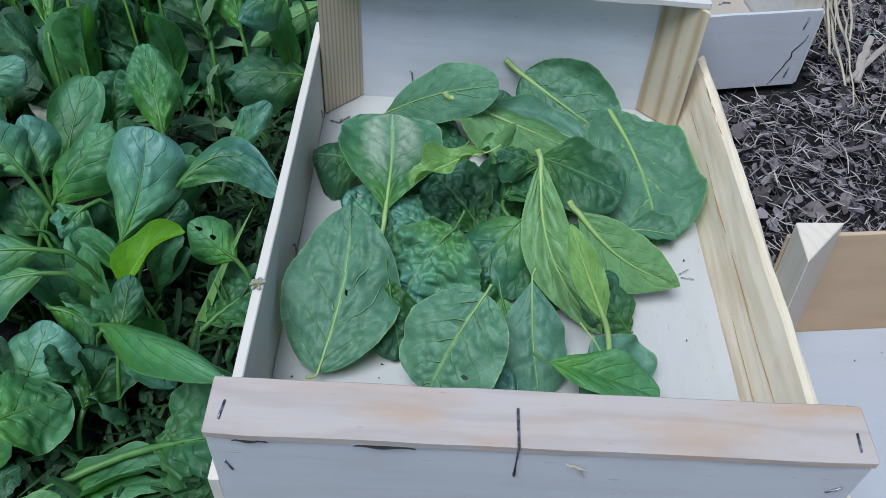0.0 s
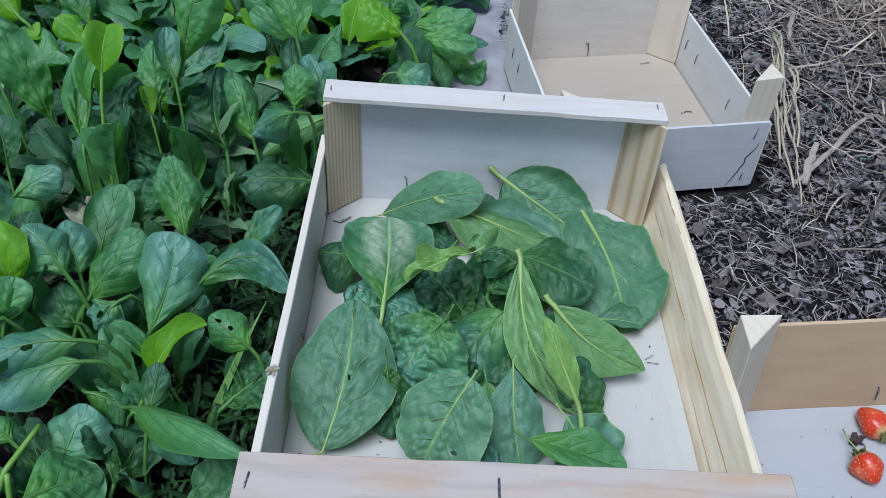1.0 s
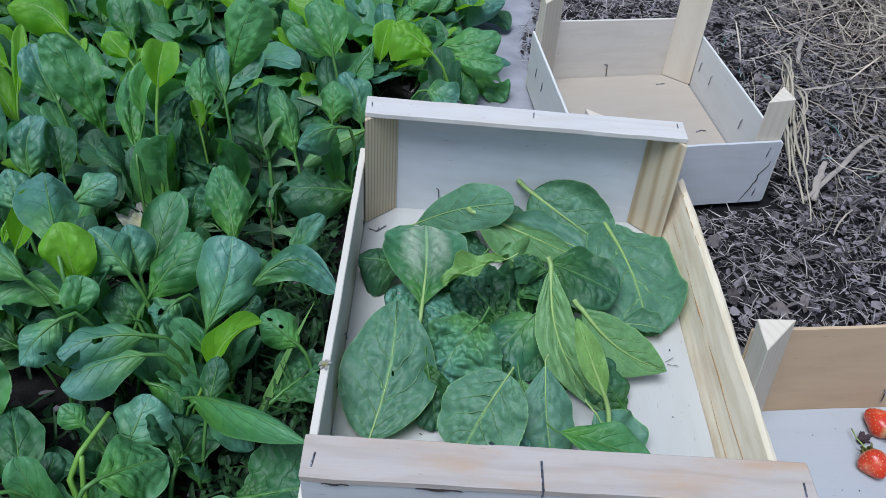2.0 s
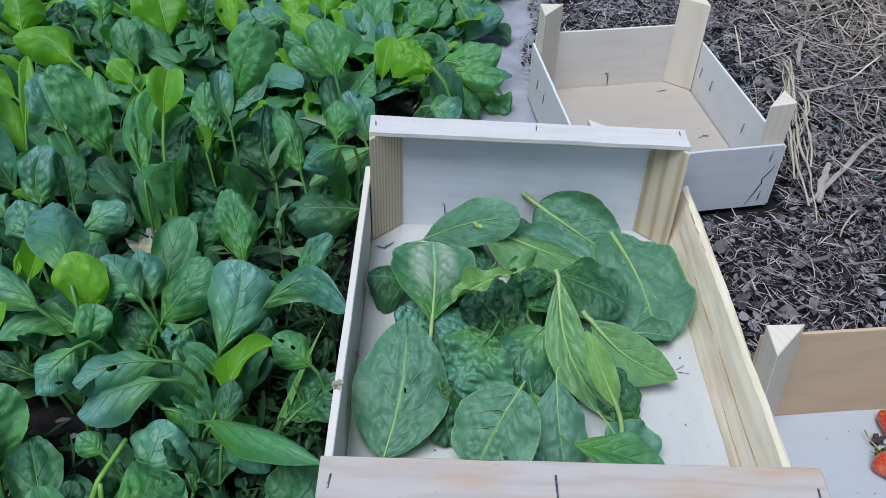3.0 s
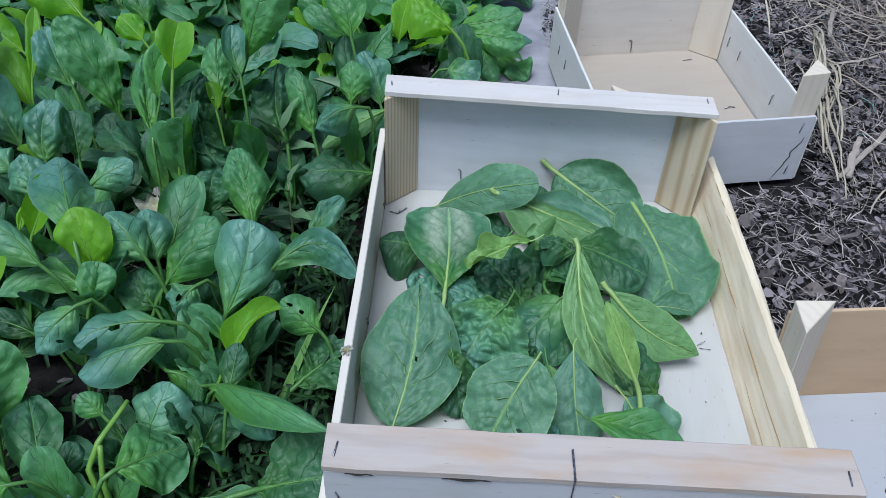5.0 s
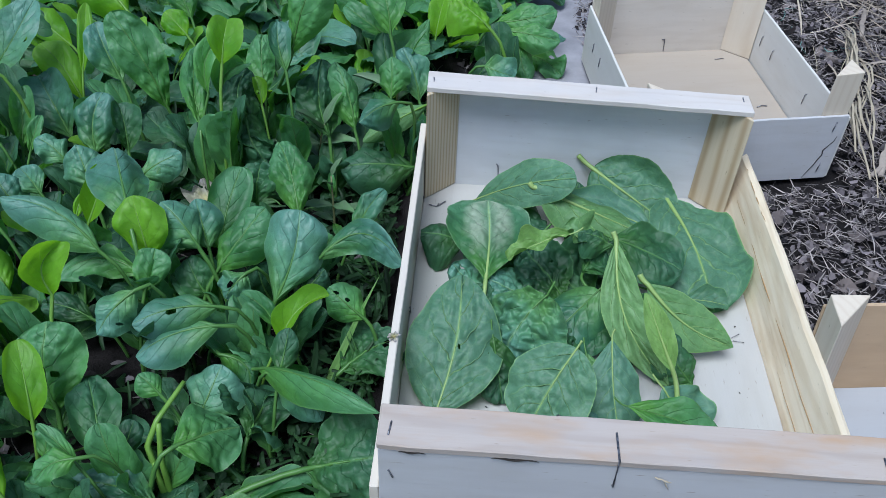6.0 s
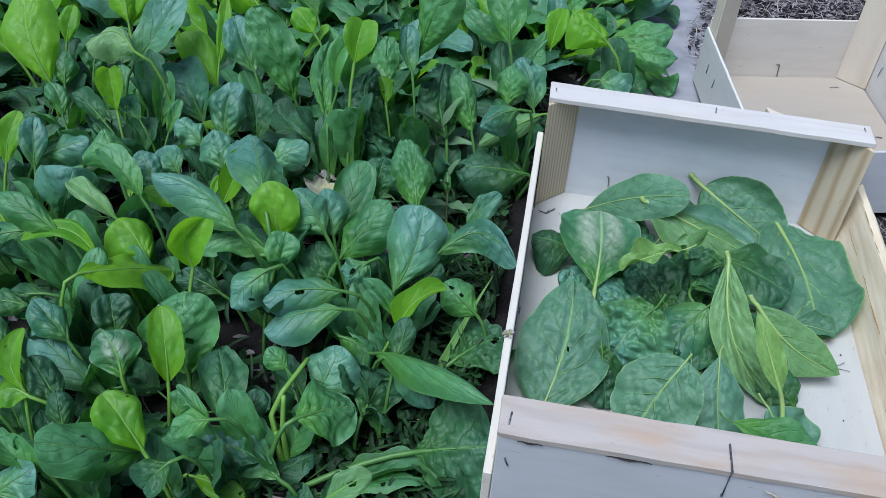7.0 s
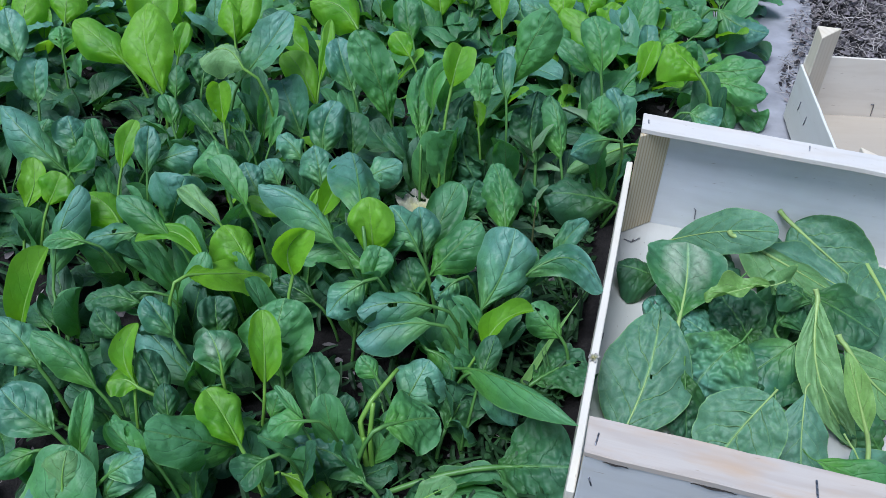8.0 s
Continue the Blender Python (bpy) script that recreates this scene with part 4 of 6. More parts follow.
    grown(p, (-0.242, 0.039, 0.021), (-0.239, 0.055, 0.039), (0.07, -0.74, 0.67), 0.021, 1.16, "leaf", (-0.247, 0.014), sway=-0.04)
    grown(p, (-0.254, 0.008, 0.019), (-0.295, -0.038, 0.084), (0.82, 0.06, 0.57), 0.040, 1.00, "leaf", (-0.237, 0.027), sway=-0.07, cup=-0.15, puff=0.6, crinkle=0.5, holes=3)
    grown(p, (-0.257, 0.062, 0.033), (-0.272, 0.100, 0.077), (0.56, -0.53, 0.64), 0.027, 1.00, "fresh", (-0.257, 0.038), sway=-0.02, cup=0.1, puff=0.3, crinkle=0.3)
    grown(p, (-0.253, 0.085, 0.014), (-0.266, 0.130, 0.065), (0.23, -0.71, 0.67), 0.061, 1.16, "leaf", (-0.247, 0.064), sway=-0.09, cup=-0.25, puff=1.4, holes=3)
    grown(p, (-0.228, 0.029, 0.008), (-0.254, 0.001, 0.000), (0.10, -0.35, 0.93), 0.024, 1.00, "dark", (-0.216, 0.043), sway=0.51, cup=0.4, bend=1.1)
    p = plant_at(-0.299, 0.061, "spinach plant with bluish waxy leaves in the bed")
    grown(p, (-0.310, 0.057, 0.008), (-0.380, 0.085, 0.042), (0.38, -0.17, 0.91), 0.038, 1.36, "blue", (-0.293, 0.049), sway=-0.05, cup=-0.12, puff=0.5, crinkle=0.4)
    grown(p, (-0.312, 0.092, 0.043), (-0.322, 0.113, 0.067), (0.52, -0.55, 0.66), 0.032, 1.16, "dark", (-0.300, 0.064), sway=-0.02)
    # The bleached colour here paints in this leaf's whitish reflection.
    grown(p, (-0.291, 0.056, 0.036), (-0.311, 0.078, 0.063), (0.37, -0.57, 0.73), 0.039, 1.36, "bleached", (-0.305, 0.070), sway=0.07, cup=-0.35, bend=0.8)
    p = plant_at(-0.265, 0.112, "spinach plant with upright bright young leaves")
    grown(p, (-0.262, 0.142, 0.081), (-0.258, 0.169, 0.111), (0.39, -0.70, 0.60), 0.029, 1.00, "fresh", (-0.265, 0.112), sway=-0.36, cup=0.6, curl=0.6, crinkle=1.2)
    p = plant_at(-0.214, 0.173, "spinach plant with bluish waxy leaves in the bed")
    grown(p, (-0.262, 0.181, 0.012), (-0.305, 0.186, 0.024), (0.17, -0.53, 0.83), 0.024, 1.16, "dark", (-0.241, 0.178), sway=0.12)
    grown(p, (-0.209, 0.176, 0.055), (-0.203, 0.200, 0.081), (0.28, -0.73, 0.62), 0.029, 1.36, "leaf", (-0.216, 0.147), sway=0.02, cup=0.2)
    grown(p, (-0.241, 0.186, 0.087), (-0.318, 0.205, 0.120), (0.31, -0.28, 0.91), 0.032, 0.76, "blue", (-0.211, 0.179), sway=0.23, cup=-0.35, bend=0.8, puff=1)
    grown(p, (-0.222, 0.207, 0.093), (-0.269, 0.304, 0.102), (0.21, 0.02, 0.98), 0.050, 1.36, "blue", (-0.208, 0.180), sway=-0.03, cup=-0.45, bend=1, puff=1.1)
    grown(p, (-0.212, 0.206, 0.061), (-0.221, 0.221, 0.117), (0.16, -0.95, 0.28), 0.041, 1.16, "fresh", (-0.196, 0.181), sway=0.03, cup=0.1, puff=0.4, blunt=2.2)
    p = plant_at(-0.295, 0.230, "spinach plant with upright bright young leaves")
    grown(p, (-0.280, 0.246, 0.061), (-0.267, 0.281, 0.099), (0.23, -0.74, 0.63), 0.023, 1.16, "fresh", (-0.290, 0.218), sway=0.04, cup=0.5, curl=0)
    grown(p, (-0.296, 0.257, 0.057), (-0.292, 0.273, 0.073), (0.38, -0.72, 0.58), 0.009, 1.00, "fresh", (-0.305, 0.228), sway=-0.06, cup=0.4)
    grown(p, (-0.322, 0.249, 0.049), (-0.360, 0.255, 0.061), (0.28, -0.23, 0.93), 0.020, 1.16, "fresh", (-0.292, 0.244), sway=0.03)
    p = plant_at(-0.295, 0.373, "spinach plant with crinkled deep green leaves")
    grown(p, (-0.305, 0.399, 0.026), (-0.319, 0.431, 0.064), (0.51, -0.56, 0.66), 0.030, 1.16, "dark", (-0.295, 0.373), sway=0.03, cup=0.35, crinkle=2.2)
    p = plant_at(-0.219, 0.406, "spinach plant with broad glossy leaves in the bed")
    grown(p, (-0.216, 0.413, 0.093), (-0.199, 0.455, 0.137), (0.07, -0.73, 0.67), 0.021, 1.00, "leaf", (-0.227, 0.385), sway=-0.53, cup=0.6, bend=1.2)
    grown(p, (-0.211, 0.446, 0.066), (-0.195, 0.473, 0.094), (0.22, -0.76, 0.61), 0.029, 1.16, "leaf", (-0.226, 0.420), sway=-0.39, cup=0.6, bend=0.9)
    grown(p, (-0.278, 0.457, 0.040), (-0.323, 0.473, 0.144), (0.37, -0.88, 0.30), 0.047, 1.36, "leaf", (-0.250, 0.446), sway=0.08, cup=-0.12, puff=1.3, crinkle=2, blunt=2.6, bend=0.4)
    grown(p, (-0.224, 0.397, 0.067), (-0.251, 0.510, 0.091), (0.25, -0.14, 0.96), 0.028, 0.87, "leaf", (-0.217, 0.368), sway=-0.27, cup=0.3, crinkle=4, puff=2, bend=0.4)
    grown(p, (-0.195, 0.404, 0.131), (-0.192, 0.432, 0.164), (0.38, -0.72, 0.58), 0.033, 1.36, "fresh", (-0.198, 0.374), sway=-0.05, cup=0.5, bend=1)
    grown(p, (-0.232, 0.413, 0.017), (-0.278, 0.430, 0.043), (0.24, -0.57, 0.79), 0.023, 1.16, "dark", (-0.210, 0.405), sway=0.04, cup=0.3, crinkle=2)
    grown(p, (-0.183, 0.418, 0.070), (-0.156, 0.386, 0.030), (0.27, -0.65, 0.71), 0.046, 0.87, "dark", (-0.203, 0.441), sway=0.16, cup=-0.35, crinkle=3, puff=1.3)
    p = plant_at(-0.311, 0.455, "spinach plant with bluish waxy leaves in the bed")
    grown(p, (-0.331, 0.477, 0.062), (-0.363, 0.514, 0.108), (0.36, -0.58, 0.73), 0.042, 1.00, "blue", (-0.311, 0.455), sway=-0.06, cup=0.2)
    p = plant_at(-0.278, 0.600, "spinach plant with upright bright young leaves")
    grown(p, (-0.304, 0.615, 0.044), (-0.333, 0.631, 0.066), (0.20, -0.66, 0.73), 0.033, 1.16, "fresh", (-0.278, 0.600), sway=0.02)
    p = plant_at(-0.305, 0.656, "spinach plant with broad glossy leaves in the bed")
    grown(p, (-0.320, 0.682, 0.031), (-0.343, 0.722, 0.079), (0.18, -0.71, 0.68), 0.039, 1.16, "leaf", (-0.305, 0.656), sway=-0.08)
    p = plant_at(-0.281, 0.762, "spinach plant with upright bright young leaves")
    grown(p, (-0.307, 0.778, 0.027), (-0.332, 0.826, 0.083), (0.41, -0.59, 0.69), 0.077, 1.16, "fresh", (-0.293, 0.753), sway=-0.01)
    grown(p, (-0.264, 0.800, 0.035), (-0.259, 0.833, 0.075), (0.23, -0.76, 0.61), 0.056, 1.16, "dark", (-0.268, 0.770), sway=0.02)
    p = plant_at(-0.186, 0.014, "spinach plant with crinkled deep green leaves")
    grown(p, (-0.244, -0.005, 0.040), (-0.280, 0.017, 0.070), (0.53, -0.25, 0.81), 0.034, 1.36, "fresh", (-0.219, -0.021), sway=0.00, cup=0.15)
    grown(p, (-0.214, -0.022, 0.062), (-0.229, -0.037, 0.048), (-0.10, -0.63, 0.77), 0.026, 1.00, "dark", (-0.193, -0.001), sway=0.03)
    grown(p, (-0.205, 0.022, 0.044), (-0.234, 0.038, 0.066), (0.51, -0.23, 0.83), 0.010, 1.00, "leaf", (-0.179, 0.008), sway=0.02, cup=0.3)
    grown(p, (-0.062, 0.055, 0.008), (-0.003, 0.058, 0.028), (-0.27, -0.41, 0.87), 0.084, 1.16, "dark", (-0.155, 0.016), sway=-0.00, cup=-0.18, puff=1, bend=0.4)
    grown(p, (-0.189, 0.046, 0.020), (-0.183, 0.065, 0.040), (0.08, -0.74, 0.67), 0.019, 1.36, "dark", (-0.197, 0.022), sway=0.01)
    grown(p, (-0.150, 0.045, 0.039), (-0.114, 0.080, 0.019), (0.48, 0.02, 0.88), 0.054, 1.16, "leaf", (-0.171, 0.023), sway=-0.01, cup=-0.25, puff=1, wave=0.12)
    grown(p, (-0.208, 0.048, 0.008), (-0.236, 0.108, 0.028), (0.14, -0.25, 0.96), 0.038, 1.16, "dark", (-0.200, 0.031), sway=0.06, cup=-0.1, puff=0.8)
    grown(p, (-0.201, 0.018, 0.060), (-0.226, 0.006, 0.050), (-0.12, -0.46, 0.88), 0.023, 1.00, "leaf", (-0.174, 0.032), sway=0.14)
    p = plant_at(-0.122, 0.086, "spinach plant with bluish waxy leaves in the bed")
    grown(p, (-0.149, 0.084, 0.008), (-0.135, 0.122, 0.038), (-0.18, -0.57, 0.80), 0.048, 1.16, "blue", (-0.155, 0.066), sway=0.02, cup=-0.2, puff=0.8)
    grown(p, (-0.167, 0.081, 0.049), (-0.184, 0.089, 0.061), (0.38, -0.40, 0.83), 0.020, 1.00, "leaf", (-0.140, 0.068), sway=0.02)
    grown(p, (-0.109, 0.077, 0.008), (-0.099, 0.136, 0.000), (0.23, 0.09, 0.97), 0.046, 1.16, "dark", (-0.112, 0.058), sway=-0.01, cup=-0.1)
    grown(p, (-0.089, 0.112, 0.042), (-0.084, 0.137, 0.068), (0.12, -0.74, 0.66), 0.021, 1.00, "dark", (-0.094, 0.083), sway=0.02)
    grown(p, (-0.090, 0.107, 0.047), (-0.053, 0.089, 0.022), (0.29, -0.54, 0.79), 0.031, 0.87, "blue", (-0.117, 0.120), sway=-0.12, cup=-0.2, puff=0.8)
    grown(p, (-0.094, 0.144, 0.041), (-0.060, 0.174, 0.069), (-0.28, -0.47, 0.84), 0.020, 1.00, "fresh", (-0.116, 0.124), sway=-0.32, cup=0.55, wave=0.3)
    p = plant_at(-0.167, 0.187, "spinach plant with broad glossy leaves in the bed")
    grown(p, (-0.141, 0.133, 0.037), (-0.117, 0.112, 0.010), (0.31, -0.60, 0.74), 0.030, 1.00, "leaf", (-0.163, 0.153), sway=-0.41, cup=-0.4, bend=1, puff=1)
    grown(p, (-0.199, 0.145, 0.089), (-0.224, 0.120, 0.065), (-0.01, -0.68, 0.73), 0.032, 1.00, "blue", (-0.178, 0.166), sway=0.08, cup=-0.25, puff=0.8, wave=0.2)
    grown(p, (-0.167, 0.197, 0.033), (-0.186, 0.216, 0.057), (0.14, -0.72, 0.68), 0.028, 1.00, "dark", (-0.146, 0.175), sway=-0.03)
    grown(p, (-0.161, 0.207, 0.050), (-0.124, 0.249, 0.090), (-0.12, -0.63, 0.77), 0.043, 1.16, "leaf", (-0.181, 0.185), sway=0.03, cup=-0.15, puff=0.7)
    grown(p, (-0.213, 0.189, 0.060), (-0.282, 0.180, 0.060), (0.04, -0.24, 0.97), 0.030, 1.00, "leaf", (-0.183, 0.193), sway=0.46, cup=-0.4, bend=0.9)
    grown(p, (-0.172, 0.213, 0.071), (-0.206, 0.235, 0.101), (0.35, -0.51, 0.78), 0.050, 1.16, "blue", (-0.147, 0.197), sway=0.02, cup=-0.45, bend=0.9)
    grown(p, (-0.170, 0.226, 0.059), (-0.184, 0.253, 0.091), (0.05, -0.75, 0.65), 0.032, 1.00, "blue", (-0.157, 0.199), sway=0.03, cup=-0.2)
    grown(p, (-0.175, 0.258, 0.026), (-0.163, 0.320, 0.077), (0.21, -0.65, 0.73), 0.037, 1.36, "leaf", (-0.180, 0.230), sway=-0.06, cup=-0.08, puff=0.3, crinkle=0.4)
    p = plant_at(-0.152, 0.281, "spinach plant with crinkled deep green leaves")
    grown(p, (-0.151, 0.311, 0.041), (-0.150, 0.337, 0.069), (-0.06, -0.74, 0.67), 0.039, 1.16, "dark", (-0.152, 0.281), sway=-0.02)
    p = plant_at(-0.149, 0.399, "spinach plant with upright bright young leaves")
    grown(p, (-0.172, 0.416, 0.056), (-0.187, 0.452, 0.101), (0.40, -0.64, 0.65), 0.042, 1.00, "dark", (-0.160, 0.388), sway=-0.37, cup=-0.35, crinkle=3.2, puff=2)
    grown(p, (-0.169, 0.428, 0.074), (-0.178, 0.445, 0.096), (0.41, -0.60, 0.69), 0.014, 1.16, "fresh", (-0.155, 0.401), sway=0.07, cup=0.3)
    grown(p, (-0.142, 0.434, 0.110), (-0.154, 0.466, 0.147), (0.42, -0.62, 0.67), 0.023, 1.16, "blue", (-0.131, 0.406), sway=-0.17, cup=0.15)
    p = plant_at(-0.173, 0.450, "spinach plant with broad glossy leaves in the bed")
    grown(p, (-0.179, 0.479, 0.052), (-0.187, 0.522, 0.102), (0.32, -0.69, 0.64), 0.031, 1.16, "leaf", (-0.173, 0.450), sway=-0.08, cup=-0.3, crinkle=3, puff=1.6)
    p = plant_at(-0.197, 0.537, "spinach plant with broad glossy leaves in the bed")
    grown(p, (-0.141, 0.458, 0.115), (-0.109, 0.460, 0.203), (-0.29, -0.95, 0.13), 0.046, 1.27, "leaf", (-0.197, 0.537), sway=-0.05, cup=-0.12, puff=0.6, bend=0.35, blunt=2.6)
    p = plant_at(-0.206, 0.748, "spinach plant with upright bright young leaves")
    grown(p, (-0.216, 0.776, 0.036), (-0.228, 0.808, 0.074), (0.01, -0.76, 0.65), 0.030, 1.16, "fresh", (-0.206, 0.748), sway=-0.03, cup=0.3)
    p = plant_at(-0.133, -0.014, "spinach plant with bluish waxy leaves in the bed")
    grown(p, (-0.107, -0.020, 0.048), (-0.080, -0.003, 0.062), (-0.18, -0.46, 0.87), 0.020, 1.00, "pale", (-0.132, -0.036), sway=-0.00, cup=0.3)
    grown(p, (-0.152, 0.011, 0.008), (-0.226, 0.027, 0.012), (0.01, -0.19, 0.98), 0.038, 1.16, "blue", (-0.134, 0.007), sway=0.19, cup=-0.2, crinkle=3.2, puff=1.5)
    p = plant_at(-0.068, 0.140, "spinach plant with broad glossy leaves in the bed")
    grown(p, (-0.049, 0.148, 0.008), (-0.008, 0.183, 0.011), (0.04, -0.15, 0.99), 0.059, 1.00, "dark", (-0.064, 0.136), sway=-0.02, cup=-0.1, puff=0.7, holes=2)
    grown(p, (-0.099, 0.156, 0.044), (-0.129, 0.172, 0.066), (0.33, -0.49, 0.81), 0.015, 1.00, "leaf", (-0.072, 0.143), sway=0.22, cup=0.5)
    p = plant_at(-0.116, 0.153, "spinach plant with bluish waxy leaves in the bed")
    grown(p, (-0.109, 0.124, 0.033), (-0.006, 0.057, 0.079), (-0.35, 0.10, 0.93), 0.027, 1.00, "leaf", (-0.134, 0.141), sway=0.08, cup=-0.45, puff=0.5, blunt=1.4)
    grown(p, (-0.106, 0.177, 0.050), (-0.089, 0.226, 0.109), (0.19, -0.77, 0.60), 0.050, 1.45, "blue", (-0.116, 0.148), sway=0.09, cup=-0.1, puff=1.1, blunt=4, bend=0.3)
    grown(p, (-0.137, 0.139, 0.063), (-0.198, 0.117, 0.047), (-0.13, -0.28, 0.95), 0.038, 1.16, "blue", (-0.109, 0.149), sway=0.08, cup=-0.2, puff=0.4, crinkle=0.3)
    grown(p, (-0.139, 0.150, 0.072), (-0.201, 0.130, 0.068), (0.09, -0.41, 0.91), 0.035, 1.16, "blue", (-0.111, 0.160), sway=0.11, cup=-0.25, puff=0.4, crinkle=0.3, holes=1)
    grown(p, (-0.087, 0.190, 0.047), (-0.069, 0.208, 0.063), (-0.07, -0.65, 0.76), 0.025, 1.00, "dark", (-0.109, 0.169), sway=0.00)
    p = plant_at(-0.097, 0.253, "spinach plant with bluish waxy leaves in the bed")
    grown(p, (-0.131, 0.198, 0.063), (-0.147, 0.182, 0.047), (0.00, -0.69, 0.72), 0.030, 1.00, "blue", (-0.111, 0.220), sway=0.03, cup=-0.4, crinkle=2.5)
    grown(p, (-0.075, 0.211, 0.070), (-0.006, 0.218, 0.067), (0.10, -0.63, 0.77), 0.032, 1.00, "blue", (-0.107, 0.253), sway=-0.68, cup=-0.45, bend=0.9, puff=1)
    grown(p, (-0.107, 0.290, 0.046), (-0.137, 0.356, 0.083), (0.01, -0.48, 0.88), 0.040, 1.16, "leaf", (-0.095, 0.263), sway=0.10, cup=-0.15, crinkle=2.6, puff=1.8, blunt=1.8)
    grown(p, (-0.058, 0.298, 0.025), (-0.034, 0.328, 0.055), (-0.14, -0.64, 0.76), 0.023, 1.00, "blue", (-0.076, 0.276), sway=-0.05, cup=0.2)
    p = plant_at(-0.078, 0.401, "spinach plant with broad glossy leaves in the bed")
    grown(p, (-0.102, 0.426, 0.041), (-0.115, 0.478, 0.101), (0.36, -0.67, 0.65), 0.048, 1.00, "dark", (-0.094, 0.397), sway=-0.17, cup=-0.3, crinkle=2.6, puff=1.8)
    grown(p, (-0.076, 0.431, 0.049), (-0.101, 0.475, 0.101), (0.39, -0.60, 0.70), 0.036, 1.00, "leaf", (-0.062, 0.405), sway=0.05, cup=-0.4, crinkle=2, puff=1.5)
    p = plant_at(-0.061, 0.675, "spinach plant with broad glossy leaves in the bed")
    grown(p, (-0.109, 0.693, 0.040), (-0.135, 0.719, 0.070), (0.16, -0.68, 0.72), 0.032, 1.16, "leaf", (-0.087, 0.672), sway=0.08)
    grown(p, (-0.059, 0.694, 0.027), (-0.127, 0.742, 0.083), (0.11, -0.68, 0.72), 0.048, 1.36, "fresh", (-0.036, 0.678), sway=0.13, cup=-0.15, puff=0.7)
    p = plant_at(-0.111, 0.781, "spinach plant with upright bright young leaves")
    grown(p, (-0.074, 0.779, 0.039), (-0.054, 0.805, 0.071), (-0.14, -0.71, 0.69), 0.035, 1.16, "fresh", (-0.093, 0.755), sway=-0.12, holes=1)
    grown(p, (-0.133, 0.809, 0.036), (-0.144, 0.842, 0.074), (0.30, -0.69, 0.66), 0.038, 1.16, "fresh", (-0.123, 0.781), sway=0.01)
    grown(p, (-0.148, 0.790, 0.050), (-0.195, 0.799, 0.060), (0.04, -0.65, 0.76), 0.031, 1.00, "blue", (-0.119, 0.784), sway=-0.09, cup=-0.2)
    grown(p, (-0.100, 0.834, 0.038), (-0.091, 0.862, 0.072), (-0.04, -0.76, 0.65), 0.035, 1.16, "fresh", (-0.109, 0.805), sway=-0.02)
    p = plant_at(-0.020, 0.170, "spinach plant with broad glossy leaves in the bed")
    grown(p, (-0.033, 0.182, 0.034), (-0.065, 0.196, 0.054), (0.19, -0.64, 0.74), 0.032, 1.00, "leaf", (-0.020, 0.170), sway=-0.02, cup=-0.3, holes=2)
    p = plant_at(-0.028, 0.424, "spinach plant with broad glossy leaves in the bed")
    grown(p, (-0.010, 0.403, 0.026), (-0.087, 0.394, 0.028), (0.08, -0.46, 0.89), 0.057, 1.00, "dark", (-0.020, 0.406), sway=0.02, cup=-0.2, crinkle=1.2, puff=0.8)
    grown(p, (-0.026, 0.397, 0.107), (-0.063, 0.379, 0.093), (0.06, -0.70, 0.72), 0.035, 1.00, "blue", (-0.020, 0.410), sway=0.09, cup=-0.5, bend=1, puff=1)
    grown(p, (-0.045, 0.486, 0.053), (-0.047, 0.517, 0.088), (-0.10, -0.74, 0.66), 0.037, 1.36, "leaf", (-0.043, 0.456), sway=0.04, cup=-0.2, crinkle=2)
    p = plant_at(0.012, 0.478, "spinach plant with bluish waxy leaves in the bed")
    grown(p, (-0.004, 0.456, 0.069), (-0.067, 0.422, 0.041), (0.05, -0.68, 0.73), 0.024, 0.87, "pale", (0.023, 0.470), sway=0.04, cup=-0.3, blunt=1.7)
    grown(p, (-0.016, 0.511, 0.038), (-0.039, 0.548, 0.082), (0.33, -0.64, 0.70), 0.036, 1.00, "blue", (0.000, 0.486), sway=0.08)
    p = plant_at(-0.030, 0.609, "spinach plant with broad glossy leaves in the bed")
    grown(p, (-0.056, 0.588, 0.076), (-0.079, 0.631, 0.127), (0.18, -0.71, 0.68), 0.046, 1.16, "leaf", (-0.042, 0.562), sway=0.09, cup=-0.1)
    grown(p, (-0.023, 0.631, 0.027), (-0.017, 0.660, 0.062), (0.18, -0.77, 0.61), 0.019, 1.00, "leaf", (-0.029, 0.603), sway=-0.24, blunt=1.5)
    grown(p, (-0.062, 0.643, 0.042), (-0.120, 0.662, 0.072), (0.17, -0.64, 0.75), 0.030, 1.36, "leaf", (-0.033, 0.634), sway=-0.09, cup=0.15)
    grown(p, (-0.008, 0.665, 0.035), (0.001, 0.699, 0.075), (-0.18, -0.73, 0.66), 0.028, 1.00, "fresh", (-0.017, 0.636), sway=0.01, cup=0.5)
    p = plant_at(0.024, 0.566, "spinach plant with bluish waxy leaves in the bed")
    grown(p, (0.053, 0.560, 0.059), (0.089, 0.554, 0.051), (0.10, -0.46, 0.88), 0.033, 1.00, "blue", (0.024, 0.566), sway=0.09)
    p = plant_at(0.047, 0.679, "spinach plant with broad glossy leaves in the bed")
    grown(p, (0.066, 0.691, 0.046), (0.142, 0.703, 0.061), (-0.03, -0.71, 0.71), 0.055, 1.00, "leaf", (0.037, 0.686), sway=0.07, cup=-0.2, puff=0.9)
    grown(p, (0.039, 0.723, 0.046), (0.053, 0.739, 0.064), (-0.14, -0.71, 0.69), 0.033, 1.16, "leaf", (0.018, 0.701), sway=-0.08)
